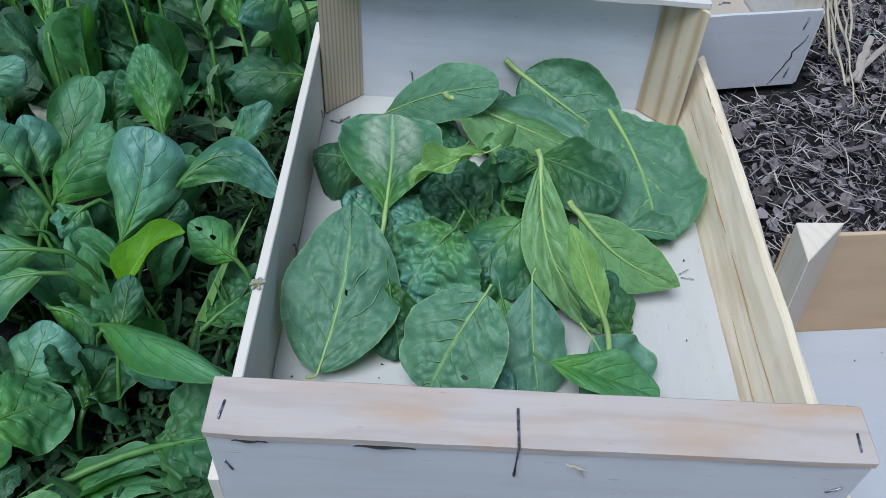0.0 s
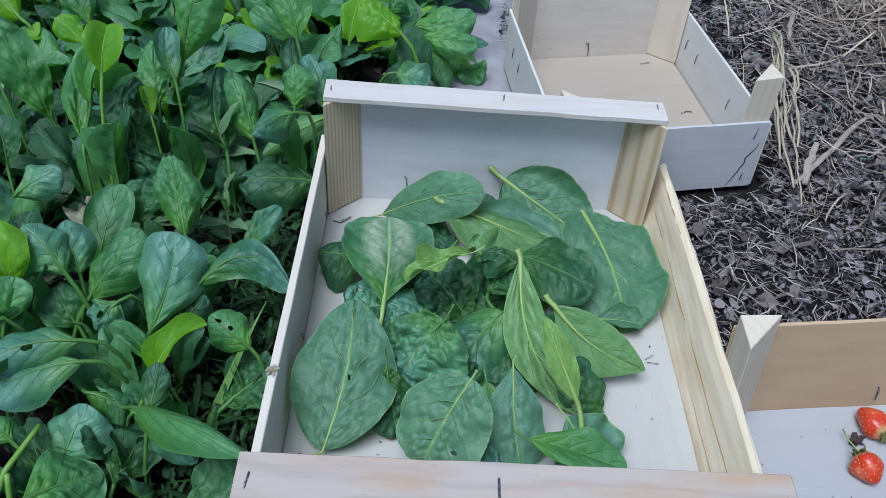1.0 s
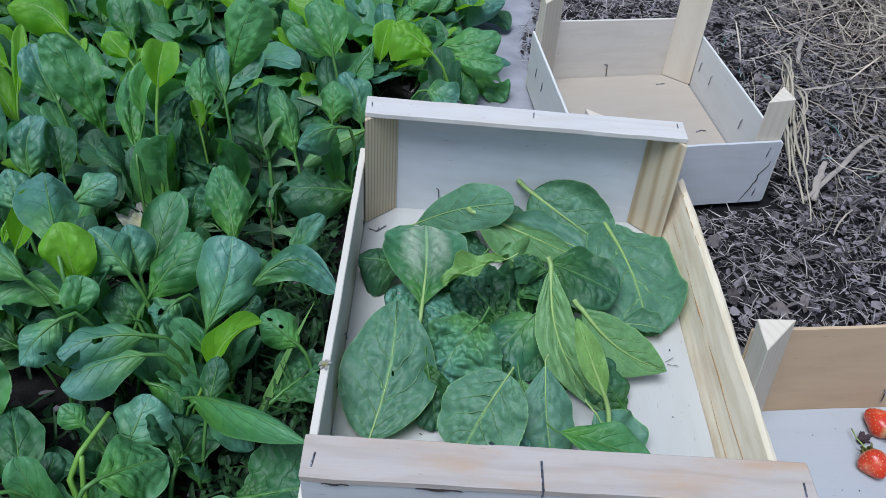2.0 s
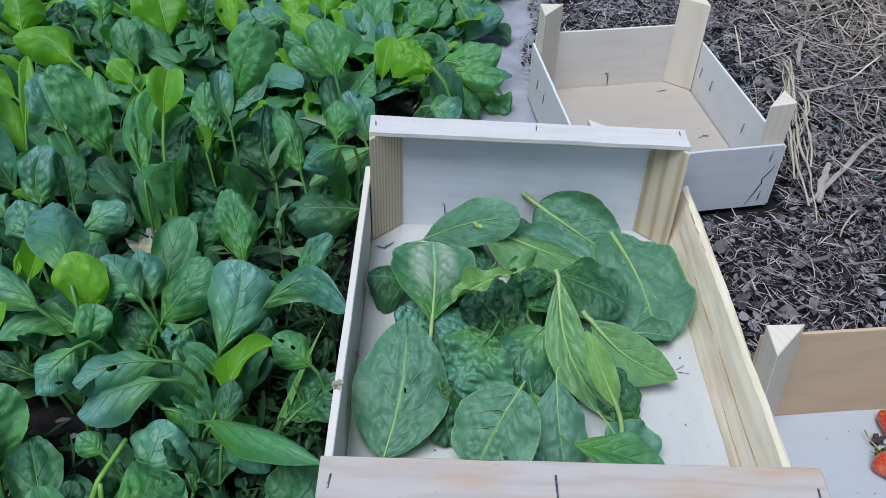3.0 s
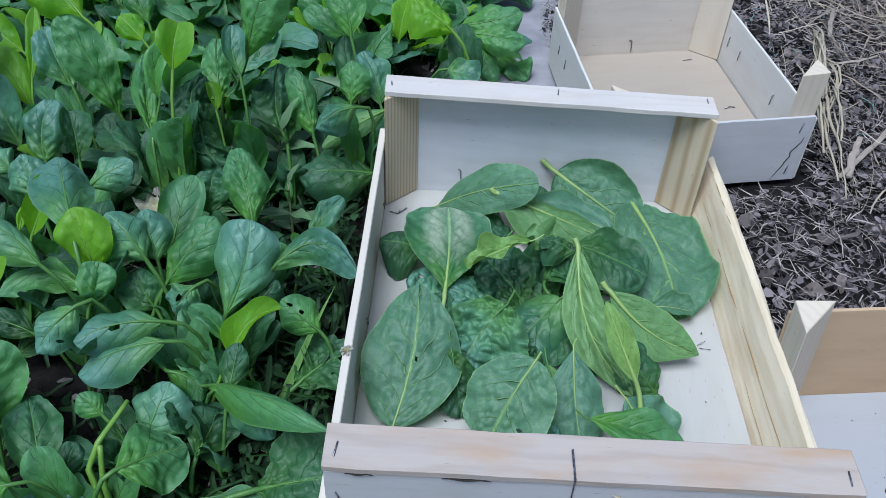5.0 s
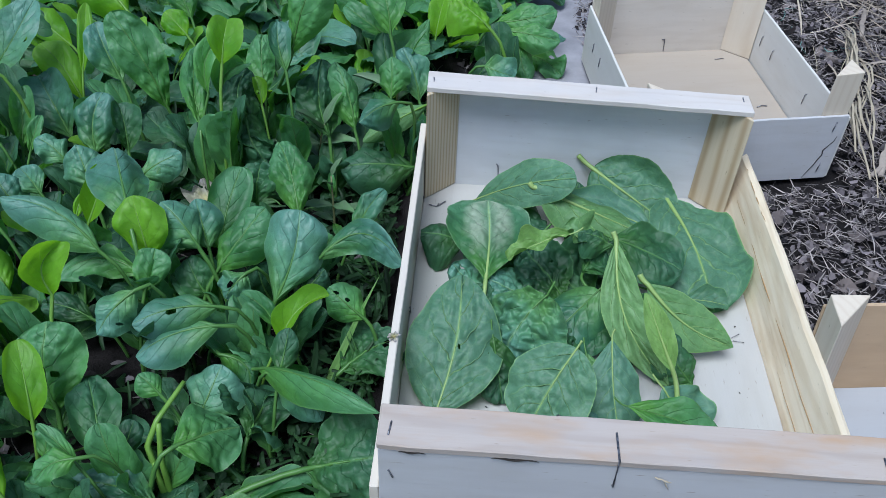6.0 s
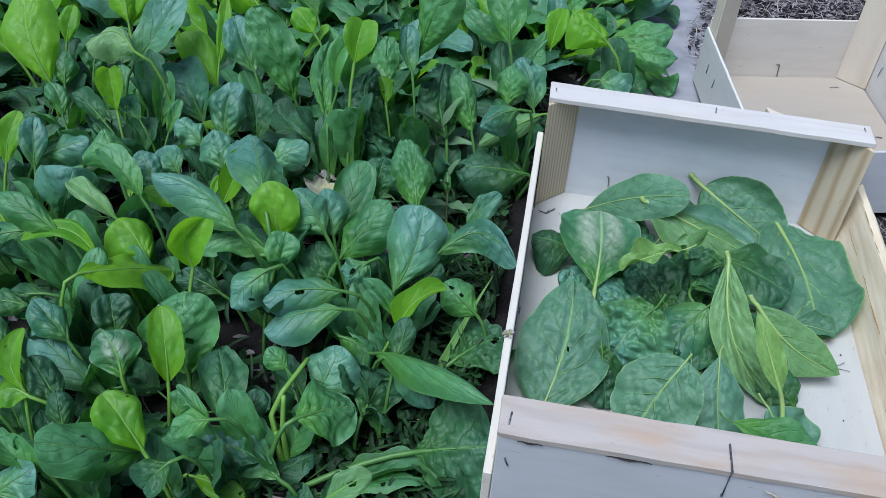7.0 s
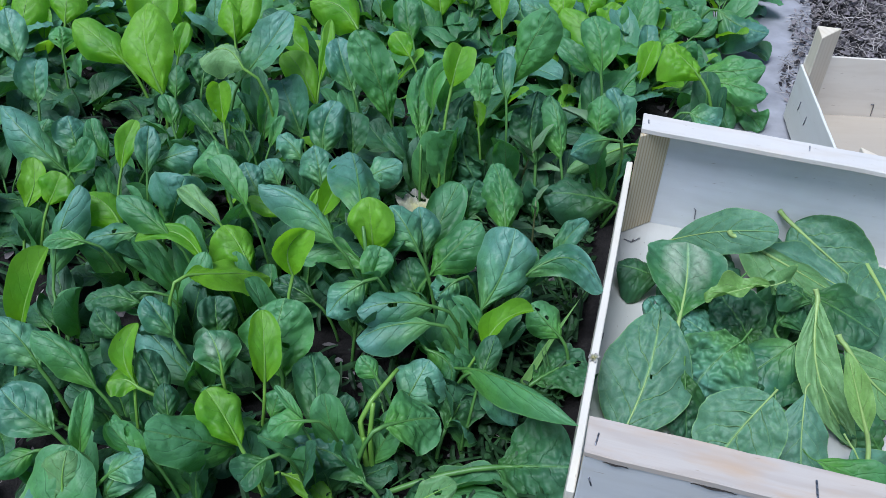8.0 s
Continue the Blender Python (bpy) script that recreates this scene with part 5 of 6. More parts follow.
    grown(p, (0.079, 0.649, 0.058), (0.144, 0.642, 0.052), (0.03, -0.55, 0.84), 0.037, 1.00, "leaf", (0.049, 0.651), sway=0.04)
    grown(p, (0.095, 0.649, 0.047), (0.110, 0.617, 0.009), (-0.13, -0.78, 0.61), 0.028, 1.00, "leaf", (0.082, 0.676), sway=0.12)
    p = plant_at(-0.009, 0.756, "spinach plant with broad glossy leaves in the bed")
    grown(p, (0.009, 0.748, 0.047), (0.026, 0.761, 0.063), (-0.14, -0.68, 0.72), 0.022, 1.00, "leaf", (-0.015, 0.730), sway=-0.04)
    grown(p, (-0.031, 0.763, 0.022), (-0.021, 0.819, 0.088), (0.10, -0.77, 0.63), 0.051, 1.16, "leaf", (-0.036, 0.738), sway=-0.04)
    grown(p, (0.019, 0.792, 0.043), (0.054, 0.813, 0.067), (-0.23, -0.57, 0.79), 0.044, 1.36, "leaf", (-0.007, 0.777), sway=-0.07)
    grown(p, (0.050, 0.794, 0.044), (0.078, 0.811, 0.066), (-0.11, -0.69, 0.72), 0.021, 1.00, "leaf", (0.024, 0.779), sway=0.11)
    p = plant_at(0.087, 0.568, "spinach plant with upright bright young leaves")
    grown(p, (0.060, 0.581, 0.091), (0.013, 0.604, 0.118), (0.22, -0.52, 0.83), 0.054, 1.36, "fresh", (0.087, 0.568), sway=-0.02, cup=-0.2, crinkle=1.8)
    p = plant_at(0.099, 0.696, "spinach plant with broad glossy leaves in the bed")
    grown(p, (0.114, 0.684, 0.008), (0.153, 0.650, 0.000), (-0.18, -0.42, 0.89), 0.037, 1.00, "leaf", (0.099, 0.696), sway=-0.07, wave=0.3, lobe=0.12)
    p = plant_at(0.049, 0.861, "spinach plant with bluish waxy leaves in the bed")
    grown(p, (0.078, 0.854, 0.064), (0.153, 0.838, 0.046), (0.10, -0.52, 0.85), 0.062, 1.00, "blue", (0.049, 0.861), sway=0.20, cup=-0.2)


grown_bed()


def bare_stalks():
    """Stalks bent over where their leaves were picked."""
    p = plant_at(STALKS[0][0][0], STALKS[0][0][1], "picked spinach plant with bent bare yellow-green stalks")
    o = p.matrix_basis.translation
    for path in STALKS:
        pts = [Vector(q) - o for q in path]
        fine = []
        for a, b in zip(pts, pts[1:]):
            fine += [a.lerp(b, k / 4) for k in range(4)]
        fine.append(pts[-1])
        n = len(fine)
        part("stalk", tube(fine, [0.0026 - 0.0009 * i / n for i in range(n)], 7), M_STALK_YOUNG, p, smooth=True)


STALKS = (((-0.160, 0.034, -0.020), (-0.171, 0.051, 0.030), (-0.165, 0.062, 0.045), (-0.154, 0.094, 0.050)), ((-0.157, 0.037, -0.020), (-0.162, 0.047, 0.020), (-0.163, 0.060, 0.045)), ((-0.159, 0.035, -0.020), (-0.165, 0.042, 0.005), (-0.166, 0.044, 0.020)))
bare_stalks()


def bed():
    """Lower leaves, with shade put into their dark green, and further plants that fill the bed."""
    r = random.Random(4)
    for j in range(18):
        for i in range(13):
            x = -0.075 - i * 0.085 + r.uniform(-0.025, 0.025) + (0.04 if j % 2 else 0)
            y = -0.26 + j * 0.088 + r.uniform(-0.025, 0.025)
            if x > -0.07 and y < 0.47:
                continue
            if x > -0.2 and 0.1 < y < 0.3:
                continue
            inner = x > -0.80 and -0.10 < y < 0.86
            if inner and y > 0.56:
                spinach_plant(x, y, r, r.choice((8, 9)), r.uniform(0.75, 0.95), 0.2, 58)
            elif inner:
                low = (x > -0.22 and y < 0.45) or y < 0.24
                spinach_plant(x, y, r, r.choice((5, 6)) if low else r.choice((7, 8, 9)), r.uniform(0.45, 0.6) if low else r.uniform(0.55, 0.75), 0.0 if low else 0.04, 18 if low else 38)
            else:
                spinach_plant(x, y, r, r.choice((10, 11, 12)), r.uniform(0.8, 1.0), 0.15 + 0.3 * max(0, y), 62)
    for x, y in ((0.0, 0.70), (0.05, 0.76), (0.0, 0.80), (0.07, 0.86), (0.02, 0.92), (0.09, 0.97), (0.02, 1.03), (0.10, 1.09), (0.04, 1.16)):
        spinach_plant(x, y, r, 10, r.uniform(0.7, 0.9), 0.3, 55)


bed()


# ---- picked leaves in the crate ----
def picked(base, tip, normal, width, shape, kind, end, thick=1.0, **form):
    """A loose leaf: blade base and tip, face, width, and the cut end of its stalk."""
    COUNT[0] += 1
    r = random.Random(COUNT[0] * 7)
    names = {"under": "picked spinach leaf lying pale underside up", "mid": "broad picked spinach leaf with a pale midrib", "leaf": "picked spinach leaf, glossy green, on the pile", "dark": "picked spinach leaf, dark and crinkled, on the pile",
             "fresh": "small curled yellow-green picked leaf on the pile", "tender": "narrow folded yellow-green picked leaf with its thick stalk", "pale": "picked spinach leaf, pale yellow-green and folded, with a thick stalk",
             "bleached": "picked spinach leaf with bleached patches along the midrib", "blue": "picked spinach leaf, bluish and blistered, on the pile"}
    t = thing("spinach_leaf", Matrix.Translation(base), names[kind], "leaf", "picked spinach leaves")
    base, tip, end = Vector(base), Vector(tip), Vector(end)
    bend = form.pop("bend", r.uniform(-0.1, 0.45))
    f = 1.0 if abs(bend) < 1e-3 else (bend / 2) / math.sin(bend / 2)
    p = leaf_params(r, width=width, shape=shape, bend=bend, twist=r.uniform(-0.12, 0.12), cup=r.uniform(-0.10, 0.14), length=(tip - base).length * f,
                    crinkle=r.uniform(1.6, 2.6) if kind in ("dark", "blue") else r.uniform(0.3, 0.6), puff=r.uniform(0.3, 0.7), wave=r.uniform(0.03, 0.09))
    p.update(form)
    if kind in ("mid", "under", "pale"):
        p["crinkle"], p["puff"] = p["crinkle"] * 1.2, p["puff"] * 1.5
    m = frame_from(Vector((0, 0, 0)), tip - base, normal) @ Matrix.Rotation(bend / 2, 4, "X")
    holes = [(r.uniform(0.2, 0.8), r.uniform(0.3, 0.85), r.uniform(0.0014, 0.0021)) for _ in range(r.choice((0, 0, 1)))]
    me = blade_mesh(p, 40, 56, holes)
    inv = (Matrix.Translation(base) @ m).inverted()
    for v in me.vertices:
        w = base + m @ v.co
        w.z = max(w.z, 0.0098)
        w.x, w.y = min(max(w.x, 0.003), 0.298 + 0.12 * (w.z - 0.01)), min(max(w.y, 0.008), 0.404)
        v.co = inv @ w
    blade = part("blade", me, LEAVES[kind], t, m=m)
    e = inv @ end
    k = Vector((0, -0.5 * e.length, 0))
    pts = [e * (1 - i / 6) ** 2 + k * 2 * (i / 6) * (1 - i / 6) for i in range(6)]
    part("stalk", rib_mesh(p, pts, (0.0010 + 0.012 * width) * thick, raised=0.5 if kind in ("under", "pale", "tender") else -0.1, reach=0.9), M_STALK_PALE if kind in ("under", "fresh", "pale", "tender", "bleached", "mid") else M_STALK, blade)


def picked_leaves():
    picked((0.051, 0.369, 0.017), (0.142, 0.335, 0.077), (-0.58, -0.61, 0.54), 0.045, 1.16, "mid", (0.042, 0.373, 0.011), sway=-0.09, cup=-0.05, puff=0.3, crinkle=0.4, bend=0.3, curl=0, thick=0.45)
    picked((0.044, 0.289, 0.032), (0.002, 0.293, 0.035), (0.05, -0.24, 0.97), 0.058, 1.00, "dark", (0.056, 0.289, 0.031), sway=-0.01, heel=0.55, cup=-0.35, bend=0.8, crinkle=1, thick=0.45)
    picked((0.063, 0.223, 0.044), (0.062, 0.309, 0.065), (0.00, -0.23, 0.97), 0.077, 1.80, "bleached", (0.059, 0.203, 0.031), sway=0.03, cup=-0.1, bend=0.35, puff=0.8, crinkle=0.5, blunt=5)
    picked((0.106, 0.345, 0.055), (0.221, 0.317, 0.025), (0.17, -0.31, 0.94), 0.051, 0.80, "pale", (0.101, 0.348, 0.059), sway=0.03, cup=-0.28, blunt=1.5, wave=0.1, thick=1.5)
    picked((0.226, 0.330, 0.022), (0.130, 0.345, 0.038), (0.11, -0.28, 0.96), 0.043, 1.00, "under", (0.238, 0.328, 0.020), sway=0.19, cup=-0.1, thick=0.45)
    picked((0.166, 0.396, 0.045), (0.244, 0.355, 0.012), (-0.09, -0.72, 0.69), 0.073, 0.87, "mid", (0.151, 0.404, 0.054), sway=0.01, cup=-0.05, puff=0.5, bend=0.2, heel=0.5, thick=1.2)
    picked((0.239, 0.374, 0.030), (0.266, 0.238, 0.012), (-0.09, -0.15, 0.98), 0.083, 1.27, "mid", (0.236, 0.385, 0.032), sway=-0.07, cup=0, puff=0.4, bend=0.15, blunt=2.6, heel=0.5, thick=1.2)
    picked((0.239, 0.244, 0.020), (0.277, 0.242, 0.018), (0.04, -0.23, 0.97), 0.023, 1.00, "mid", (0.227, 0.245, 0.020), sway=-0.05, cup=0.2, thick=0.45)
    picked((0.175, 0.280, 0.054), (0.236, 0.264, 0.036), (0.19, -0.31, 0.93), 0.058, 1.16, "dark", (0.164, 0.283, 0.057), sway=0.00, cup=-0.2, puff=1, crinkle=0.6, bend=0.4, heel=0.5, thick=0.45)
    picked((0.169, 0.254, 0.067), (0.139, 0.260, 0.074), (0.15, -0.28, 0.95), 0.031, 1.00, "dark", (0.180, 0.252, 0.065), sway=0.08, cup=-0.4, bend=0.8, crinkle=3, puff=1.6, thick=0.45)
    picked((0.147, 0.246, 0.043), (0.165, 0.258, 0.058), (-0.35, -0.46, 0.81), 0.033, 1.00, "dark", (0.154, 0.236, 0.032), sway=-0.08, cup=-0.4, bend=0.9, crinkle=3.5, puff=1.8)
    picked((0.129, 0.242, 0.088), (0.080, 0.227, 0.069), (-0.26, -0.32, 0.91), 0.019, 1.00, "tender", (0.140, 0.246, 0.093), sway=0.09, cup=0.5, wave=0.4, crinkle=3.5, puff=1, thick=0.45)
    picked((0.150, 0.262, 0.060), (0.128, 0.272, 0.070), (0.26, -0.38, 0.89), 0.026, 1.00, "pale", (0.160, 0.258, 0.055), sway=-0.02, cup=0.4, wave=0.3, crinkle=2.5, thick=0.45)
    picked((0.168, 0.242, 0.085), (0.213, 0.152, 0.012), (-0.14, -0.66, 0.74), 0.035, 1.00, "pale", (0.165, 0.247, 0.090), sway=0.41, cup=0.4, blunt=1.5, wave=0.1, puff=1.4, crinkle=0.9, bend=0.3, curl=0, thick=1.45)
    picked((0.204, 0.127, 0.058), (0.179, 0.165, 0.102), (-0.08, -0.78, 0.62), 0.020, 1.00, "tender", (0.208, 0.112, 0.041), sway=-0.02, cup=0.35, blunt=1.5, curl=0, thick=1.45)
    picked((0.194, 0.216, 0.063), (0.268, 0.185, 0.027), (0.03, -0.72, 0.70), 0.044, 1.06, "pale", (0.188, 0.221, 0.068), sway=0.19, cup=0.05, blunt=1.35, lobe=0.05, puff=0.3, crinkle=0.3, curl=0, thick=1.45)
    picked((0.030, 0.105, 0.021), (0.043, 0.202, 0.073), (-0.02, -0.47, 0.88), 0.076, 0.89, "mid", (0.023, 0.101, 0.021), sway=0.07, cup=-0.04, puff=0.7, crinkle=0.7, bend=0.15, blunt=1.6, curl=0, heel=0.55, thick=0.45)
    picked((0.112, 0.193, 0.067), (0.078, 0.154, 0.021), (-0.32, -0.60, 0.73), 0.077, 1.00, "blue", (0.117, 0.199, 0.075), sway=0.05, cup=-0.3, puff=1.6, crinkle=3.2, bend=0.5, heel=0.5, thick=0.45)
    picked((0.111, 0.219, 0.028), (0.066, 0.231, 0.042), (0.20, -0.29, 0.94), 0.052, 1.16, "blue", (0.122, 0.216, 0.025), sway=-0.03, cup=-0.2, thick=0.45)
    picked((0.156, 0.213, 0.055), (0.103, 0.176, 0.012), (-0.34, -0.45, 0.82), 0.061, 1.16, "blue", (0.164, 0.219, 0.061), sway=-0.01, cup=-0.1, puff=0.8, crinkle=0.5, heel=0.5, thick=0.45)
    picked((0.130, 0.128, 0.077), (0.098, 0.088, 0.029), (-0.33, -0.61, 0.72), 0.066, 1.00, "mid", (0.133, 0.131, 0.082), sway=0.02, cup=-0.04, puff=0.5, crinkle=0.6, bend=0.2, blunt=3, curl=0, heel=0.5, thick=0.45)
    picked((0.143, 0.154, 0.044), (0.155, 0.099, 0.012), (0.02, -0.50, 0.87), 0.038, 1.00, "blue", (0.141, 0.164, 0.050), sway=-0.04, thick=0.45)
    picked((0.161, 0.156, 0.059), (0.169, 0.099, 0.012), (0.00, -0.64, 0.77), 0.045, 1.16, "under", (0.163, 0.161, 0.065), sway=0.05, cup=-0.1, thick=0.45)
    picked((0.170, 0.105, 0.043), (0.239, 0.092, 0.029), (0.15, -0.23, 0.96), 0.032, 1.16, "leaf", (0.160, 0.109, 0.048), sway=-0.03, cup=0.35, bend=0.3, thick=0.45)
    picked((0.199, 0.126, 0.042), (0.232, 0.102, 0.014), (0.31, -0.50, 0.81), 0.056, 1.00, "under", (0.191, 0.132, 0.049), sway=0.05, cup=-0.1, thick=0.45)
    picked((0.065, 0.226, 0.015), (0.034, 0.248, 0.041), (0.33, -0.48, 0.81), 0.038, 1.16, "blue", (0.073, 0.220, 0.009), sway=0.01, thick=0.45)
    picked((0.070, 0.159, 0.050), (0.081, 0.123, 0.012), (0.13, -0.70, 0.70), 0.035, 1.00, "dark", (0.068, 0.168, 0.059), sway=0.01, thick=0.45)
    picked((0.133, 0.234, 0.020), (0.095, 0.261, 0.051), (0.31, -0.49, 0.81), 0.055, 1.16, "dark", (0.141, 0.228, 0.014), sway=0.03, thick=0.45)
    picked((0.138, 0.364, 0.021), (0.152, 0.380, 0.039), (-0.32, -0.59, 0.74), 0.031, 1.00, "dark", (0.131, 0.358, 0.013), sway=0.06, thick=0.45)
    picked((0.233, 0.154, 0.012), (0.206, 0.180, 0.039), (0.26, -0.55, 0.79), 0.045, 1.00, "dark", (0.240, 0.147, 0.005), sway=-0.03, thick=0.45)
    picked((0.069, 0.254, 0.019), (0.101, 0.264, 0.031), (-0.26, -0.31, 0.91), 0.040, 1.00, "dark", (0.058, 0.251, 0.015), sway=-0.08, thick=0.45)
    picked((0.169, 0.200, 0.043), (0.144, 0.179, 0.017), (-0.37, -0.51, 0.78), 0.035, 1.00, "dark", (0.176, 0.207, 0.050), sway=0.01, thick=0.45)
    # Added underlay: dark leaves that paint shade into the pile's gaps.
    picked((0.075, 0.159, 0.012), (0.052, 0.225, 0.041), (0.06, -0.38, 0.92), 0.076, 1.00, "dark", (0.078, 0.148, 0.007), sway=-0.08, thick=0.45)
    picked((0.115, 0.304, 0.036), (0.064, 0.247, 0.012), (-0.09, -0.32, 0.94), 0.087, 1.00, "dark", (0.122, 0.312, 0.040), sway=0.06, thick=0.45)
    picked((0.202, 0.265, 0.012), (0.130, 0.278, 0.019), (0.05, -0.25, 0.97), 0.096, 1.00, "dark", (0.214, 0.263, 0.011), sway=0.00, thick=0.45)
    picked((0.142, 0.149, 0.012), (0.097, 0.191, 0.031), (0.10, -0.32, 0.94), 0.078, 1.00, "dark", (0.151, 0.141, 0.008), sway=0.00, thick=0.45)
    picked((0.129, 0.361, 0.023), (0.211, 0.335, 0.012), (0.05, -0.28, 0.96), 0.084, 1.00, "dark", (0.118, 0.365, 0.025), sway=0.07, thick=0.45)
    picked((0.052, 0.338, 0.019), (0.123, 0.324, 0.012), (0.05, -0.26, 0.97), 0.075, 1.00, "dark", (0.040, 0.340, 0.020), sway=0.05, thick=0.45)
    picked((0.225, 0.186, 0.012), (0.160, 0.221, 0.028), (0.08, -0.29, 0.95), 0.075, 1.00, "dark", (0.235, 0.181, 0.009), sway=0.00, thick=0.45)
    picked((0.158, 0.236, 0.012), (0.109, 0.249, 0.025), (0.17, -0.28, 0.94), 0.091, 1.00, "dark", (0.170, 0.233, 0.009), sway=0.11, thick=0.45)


picked_leaves()

# ---- staples ----
def staples():
    z = 0.1275
    for a, b in (((0.0055, 0.006, z), (0.0065, 0.0155, z)), ((0.2945, 0.0135, z), (0.2935, 0.004, z)), ((0.006, 0.3925, z), (0.0055, 0.3985, z)), ((0.293, 0.3985, z), (0.2935, 0.4055, z)), ((0.156, 0.3955, z), (0.157, 0.404, z))):
        a, b = Vector(a), Vector(b)
        staple(crate_main, a - Vector((0, 0, 0.004)), a, b, b - Vector((0, 0, 0.004)))
    staple(crate_main, (0.1395, 0.018, 0.124), (0.1395, 0.018, 0.1279), (0.1393, -0.0016, 0.1279), (0.1397, -0.0016, 0.102), (0.1397, 0.003, 0.101), r=0.0007)
    for a, b in (((0.006, -0.0006, 0.101), (0.0085, -0.0006, 0.094)), ((0.287, -0.0006, 0.098), (0.293, -0.0006, 0.1025))):
        staple(crate_main, Vector(a) + Vector((0, 0.003, 0)), a, b, Vector(b) + Vector((0, 0.003, 0)))
    staple(crate_main, (0.0705, 0.4068, 0.0345), (0.0725, 0.4055, 0.0335), (0.0735, 0.4055, 0.023), (0.0735, 0.408, 0.022))
    staple(crate_main, (0.153, 0.4055, 0.1165), (0.1533, 0.4055, 0.1105), r=0.0005)
    staple(crate_main, (0.0006, 0.203, 0.029), (0.0016, 0.205, 0.0285), (0.0016, 0.209, 0.017), (0.0004, 0.211, 0.017))
    staple(crate_main, (0.0008, 0.357, 0.027), (0.0012, 0.360, 0.018), r=0.0005)
    staple(crate_main, (0.006, 0.367, 0.0092), (0.014, 0.364, 0.0094), (0.0155, 0.370, 0.0092), (0.0145, 0.365, 0.0094), (0.022, 0.373, 0.0098))
    staple(crate_main, (0.277, 0.209, 0.0092), (0.286, 0.207, 0.0102), r=0.0003)
    staple(crate_main, (0.276, 0.212, 0.0092), (0.283, 0.2155, 0.0112), r=0.0003)
    # the small crates
    L, W = C2L, C2W
    staple(crate_far, (0.100, L - 0.0034, 0.026), (0.104, L - 0.0042, 0.026), (0.105, L - 0.0042, 0.010))
    staple(crate_far, (0.183, 0.131, 0.0088), (0.19, 0.1335, 0.0094), (0.196, 0.132, 0.009))
    staple(crate_far, (0.168, L - 0.03, 0.009), (0.18, L - 0.029, 0.0094), r=0.0005)
    for y in (0.09, 0.19, 0.225):
        staple(crate_far, (W + 0.0002, y, 0.05), (W - 0.0012, y, 0.049), (W - 0.0012, y + 0.001, 0.037))
        staple(crate_far, (-0.0042, y, 0.05), (-0.0046, y + 0.001, 0.038))
    for z0 in (0.073, 0.022):
        staple(crate_far, (W - 0.012, -0.0006, z0), (W - 0.0135, -0.0008, z0 - 0.011))
    staple(crate_berry, (0.126, 0.2806, 0.030), (0.1265, 0.2796, 0.028), (0.126, 0.278, 0.018))


staples()


def raise_far_end(crate, W=0.30, low=0.0015, high=0.0075):
    """The far end of the crate stands a little higher at its left corner."""
    for ob in crate.children:
        vs = ob.data.vertices if ob.data else []
        if vs and min(v.co.y for v in vs) > 0.37:
            for v in vs:
                v.co.z += (low + (high - low) * (1 - v.co.x / W)) * min(1.0, max(0.0, (v.co.z - 0.02) / 0.1))


raise_far_end(crate_main)


def rail_gap(x0, x1):
    """A dark slit where the rail does not lie tight on its panel."""
    pts = [(x0 + (x1 - x0) * i / 8, -0.0011, 0.1213 + 0.0006 * math.sin(i * 1.3)) for i in range(9)]
    part("slit", tube(pts, [0.0002 + 0.0006 * math.sin(math.pi * i / 8) for i in range(9)], 5), M_DARKWOOD, crate_main, "dark slit under the rail")


M_DARKWOOD = plain("dark_wood", (0.012, 0.010, 0.009), (0.03, 0.024, 0.02), 200, 0.9)
rail_gap(0.012, 0.028)
rail_gap(0.066, 0.094)


def crack(parent):
    """A split running up the front of the far crate."""
    r = random.Random(5)
    pts = [Vector((0.186 + 0.022 * f + r.uniform(-0.002, 0.002), -0.0002, 0.003 + 0.052 * f)) for f in [i / 9 for i in range(10)]]
    part("crack", tube(pts, [0.0002 + 0.0005 * math.sin(i / 9 * 3.0) for i in range(10)], 5), M_DARKWOOD, parent, "dark split in the veneer")


crack(crate_far)
rack(crate_far, FAR_SKEW)
rack(crate_berry, 0.06)


def knot(parent, x, y, r):
    bm = bmesh.new()
    n = 18
    ring = [bm.verts.new((x + r * (1 + 0.1 * math.sin(3 * a)) * math.cos(a), y + r * 0.85 * math.sin(a), 0.0084)) for a in [6.2832 * k / n for k in range(n)]]
    mid = bm.verts.new((x, y, 0.0083))
    for k in range(n):
        bm.faces.new((mid, ring[k], ring[(k + 1) % n]))
    part("knot_hole", bm, M_DARKWOOD, parent, "dark knot hole in the bottom board")


knot(crate_berry, 0.391 - 0.316, 0.090 + 0.104, 0.0075)


# ---- strawberries ----
def berry_skin():
    m = Mat("strawberry_skin")
    p = m.coord()
    v = m.noise(p, 60, 4)
    c = m.ramp(v, (0.3, (0.40, 0.014, 0.008)), (0.60, (0.52, 0.040, 0.014)), (0.80, (0.60, 0.20, 0.11)))
    along = m.nodes.new("ShaderNodeSeparateXYZ")
    m.put(along.inputs[0], p)
    top = m.math("ADD", along.outputs[1], m.math("MULTIPLY", v, 0.006))
    c = m.mix(m.ramp(m.math("MULTIPLY", top, 50), (0.10, 1.0), (0.36, 0.0)), c, (0.52, 0.44, 0.20))
    return m.done(c, 0.28, m.bump(m.noise(p, 300, 3), 0.3, 0.001), 0.5)


M_BERRY = berry_skin()
M_SEED = plain("berry_seed", (0.42, 0.16, 0.05), (0.66, 0.40, 0.16), 300, 0.5)
M_CALYX = plain("calyx", (0.11, 0.125, 0.04), (0.24, 0.25, 0.08), 90, 0.6, 0.3, 0.2)
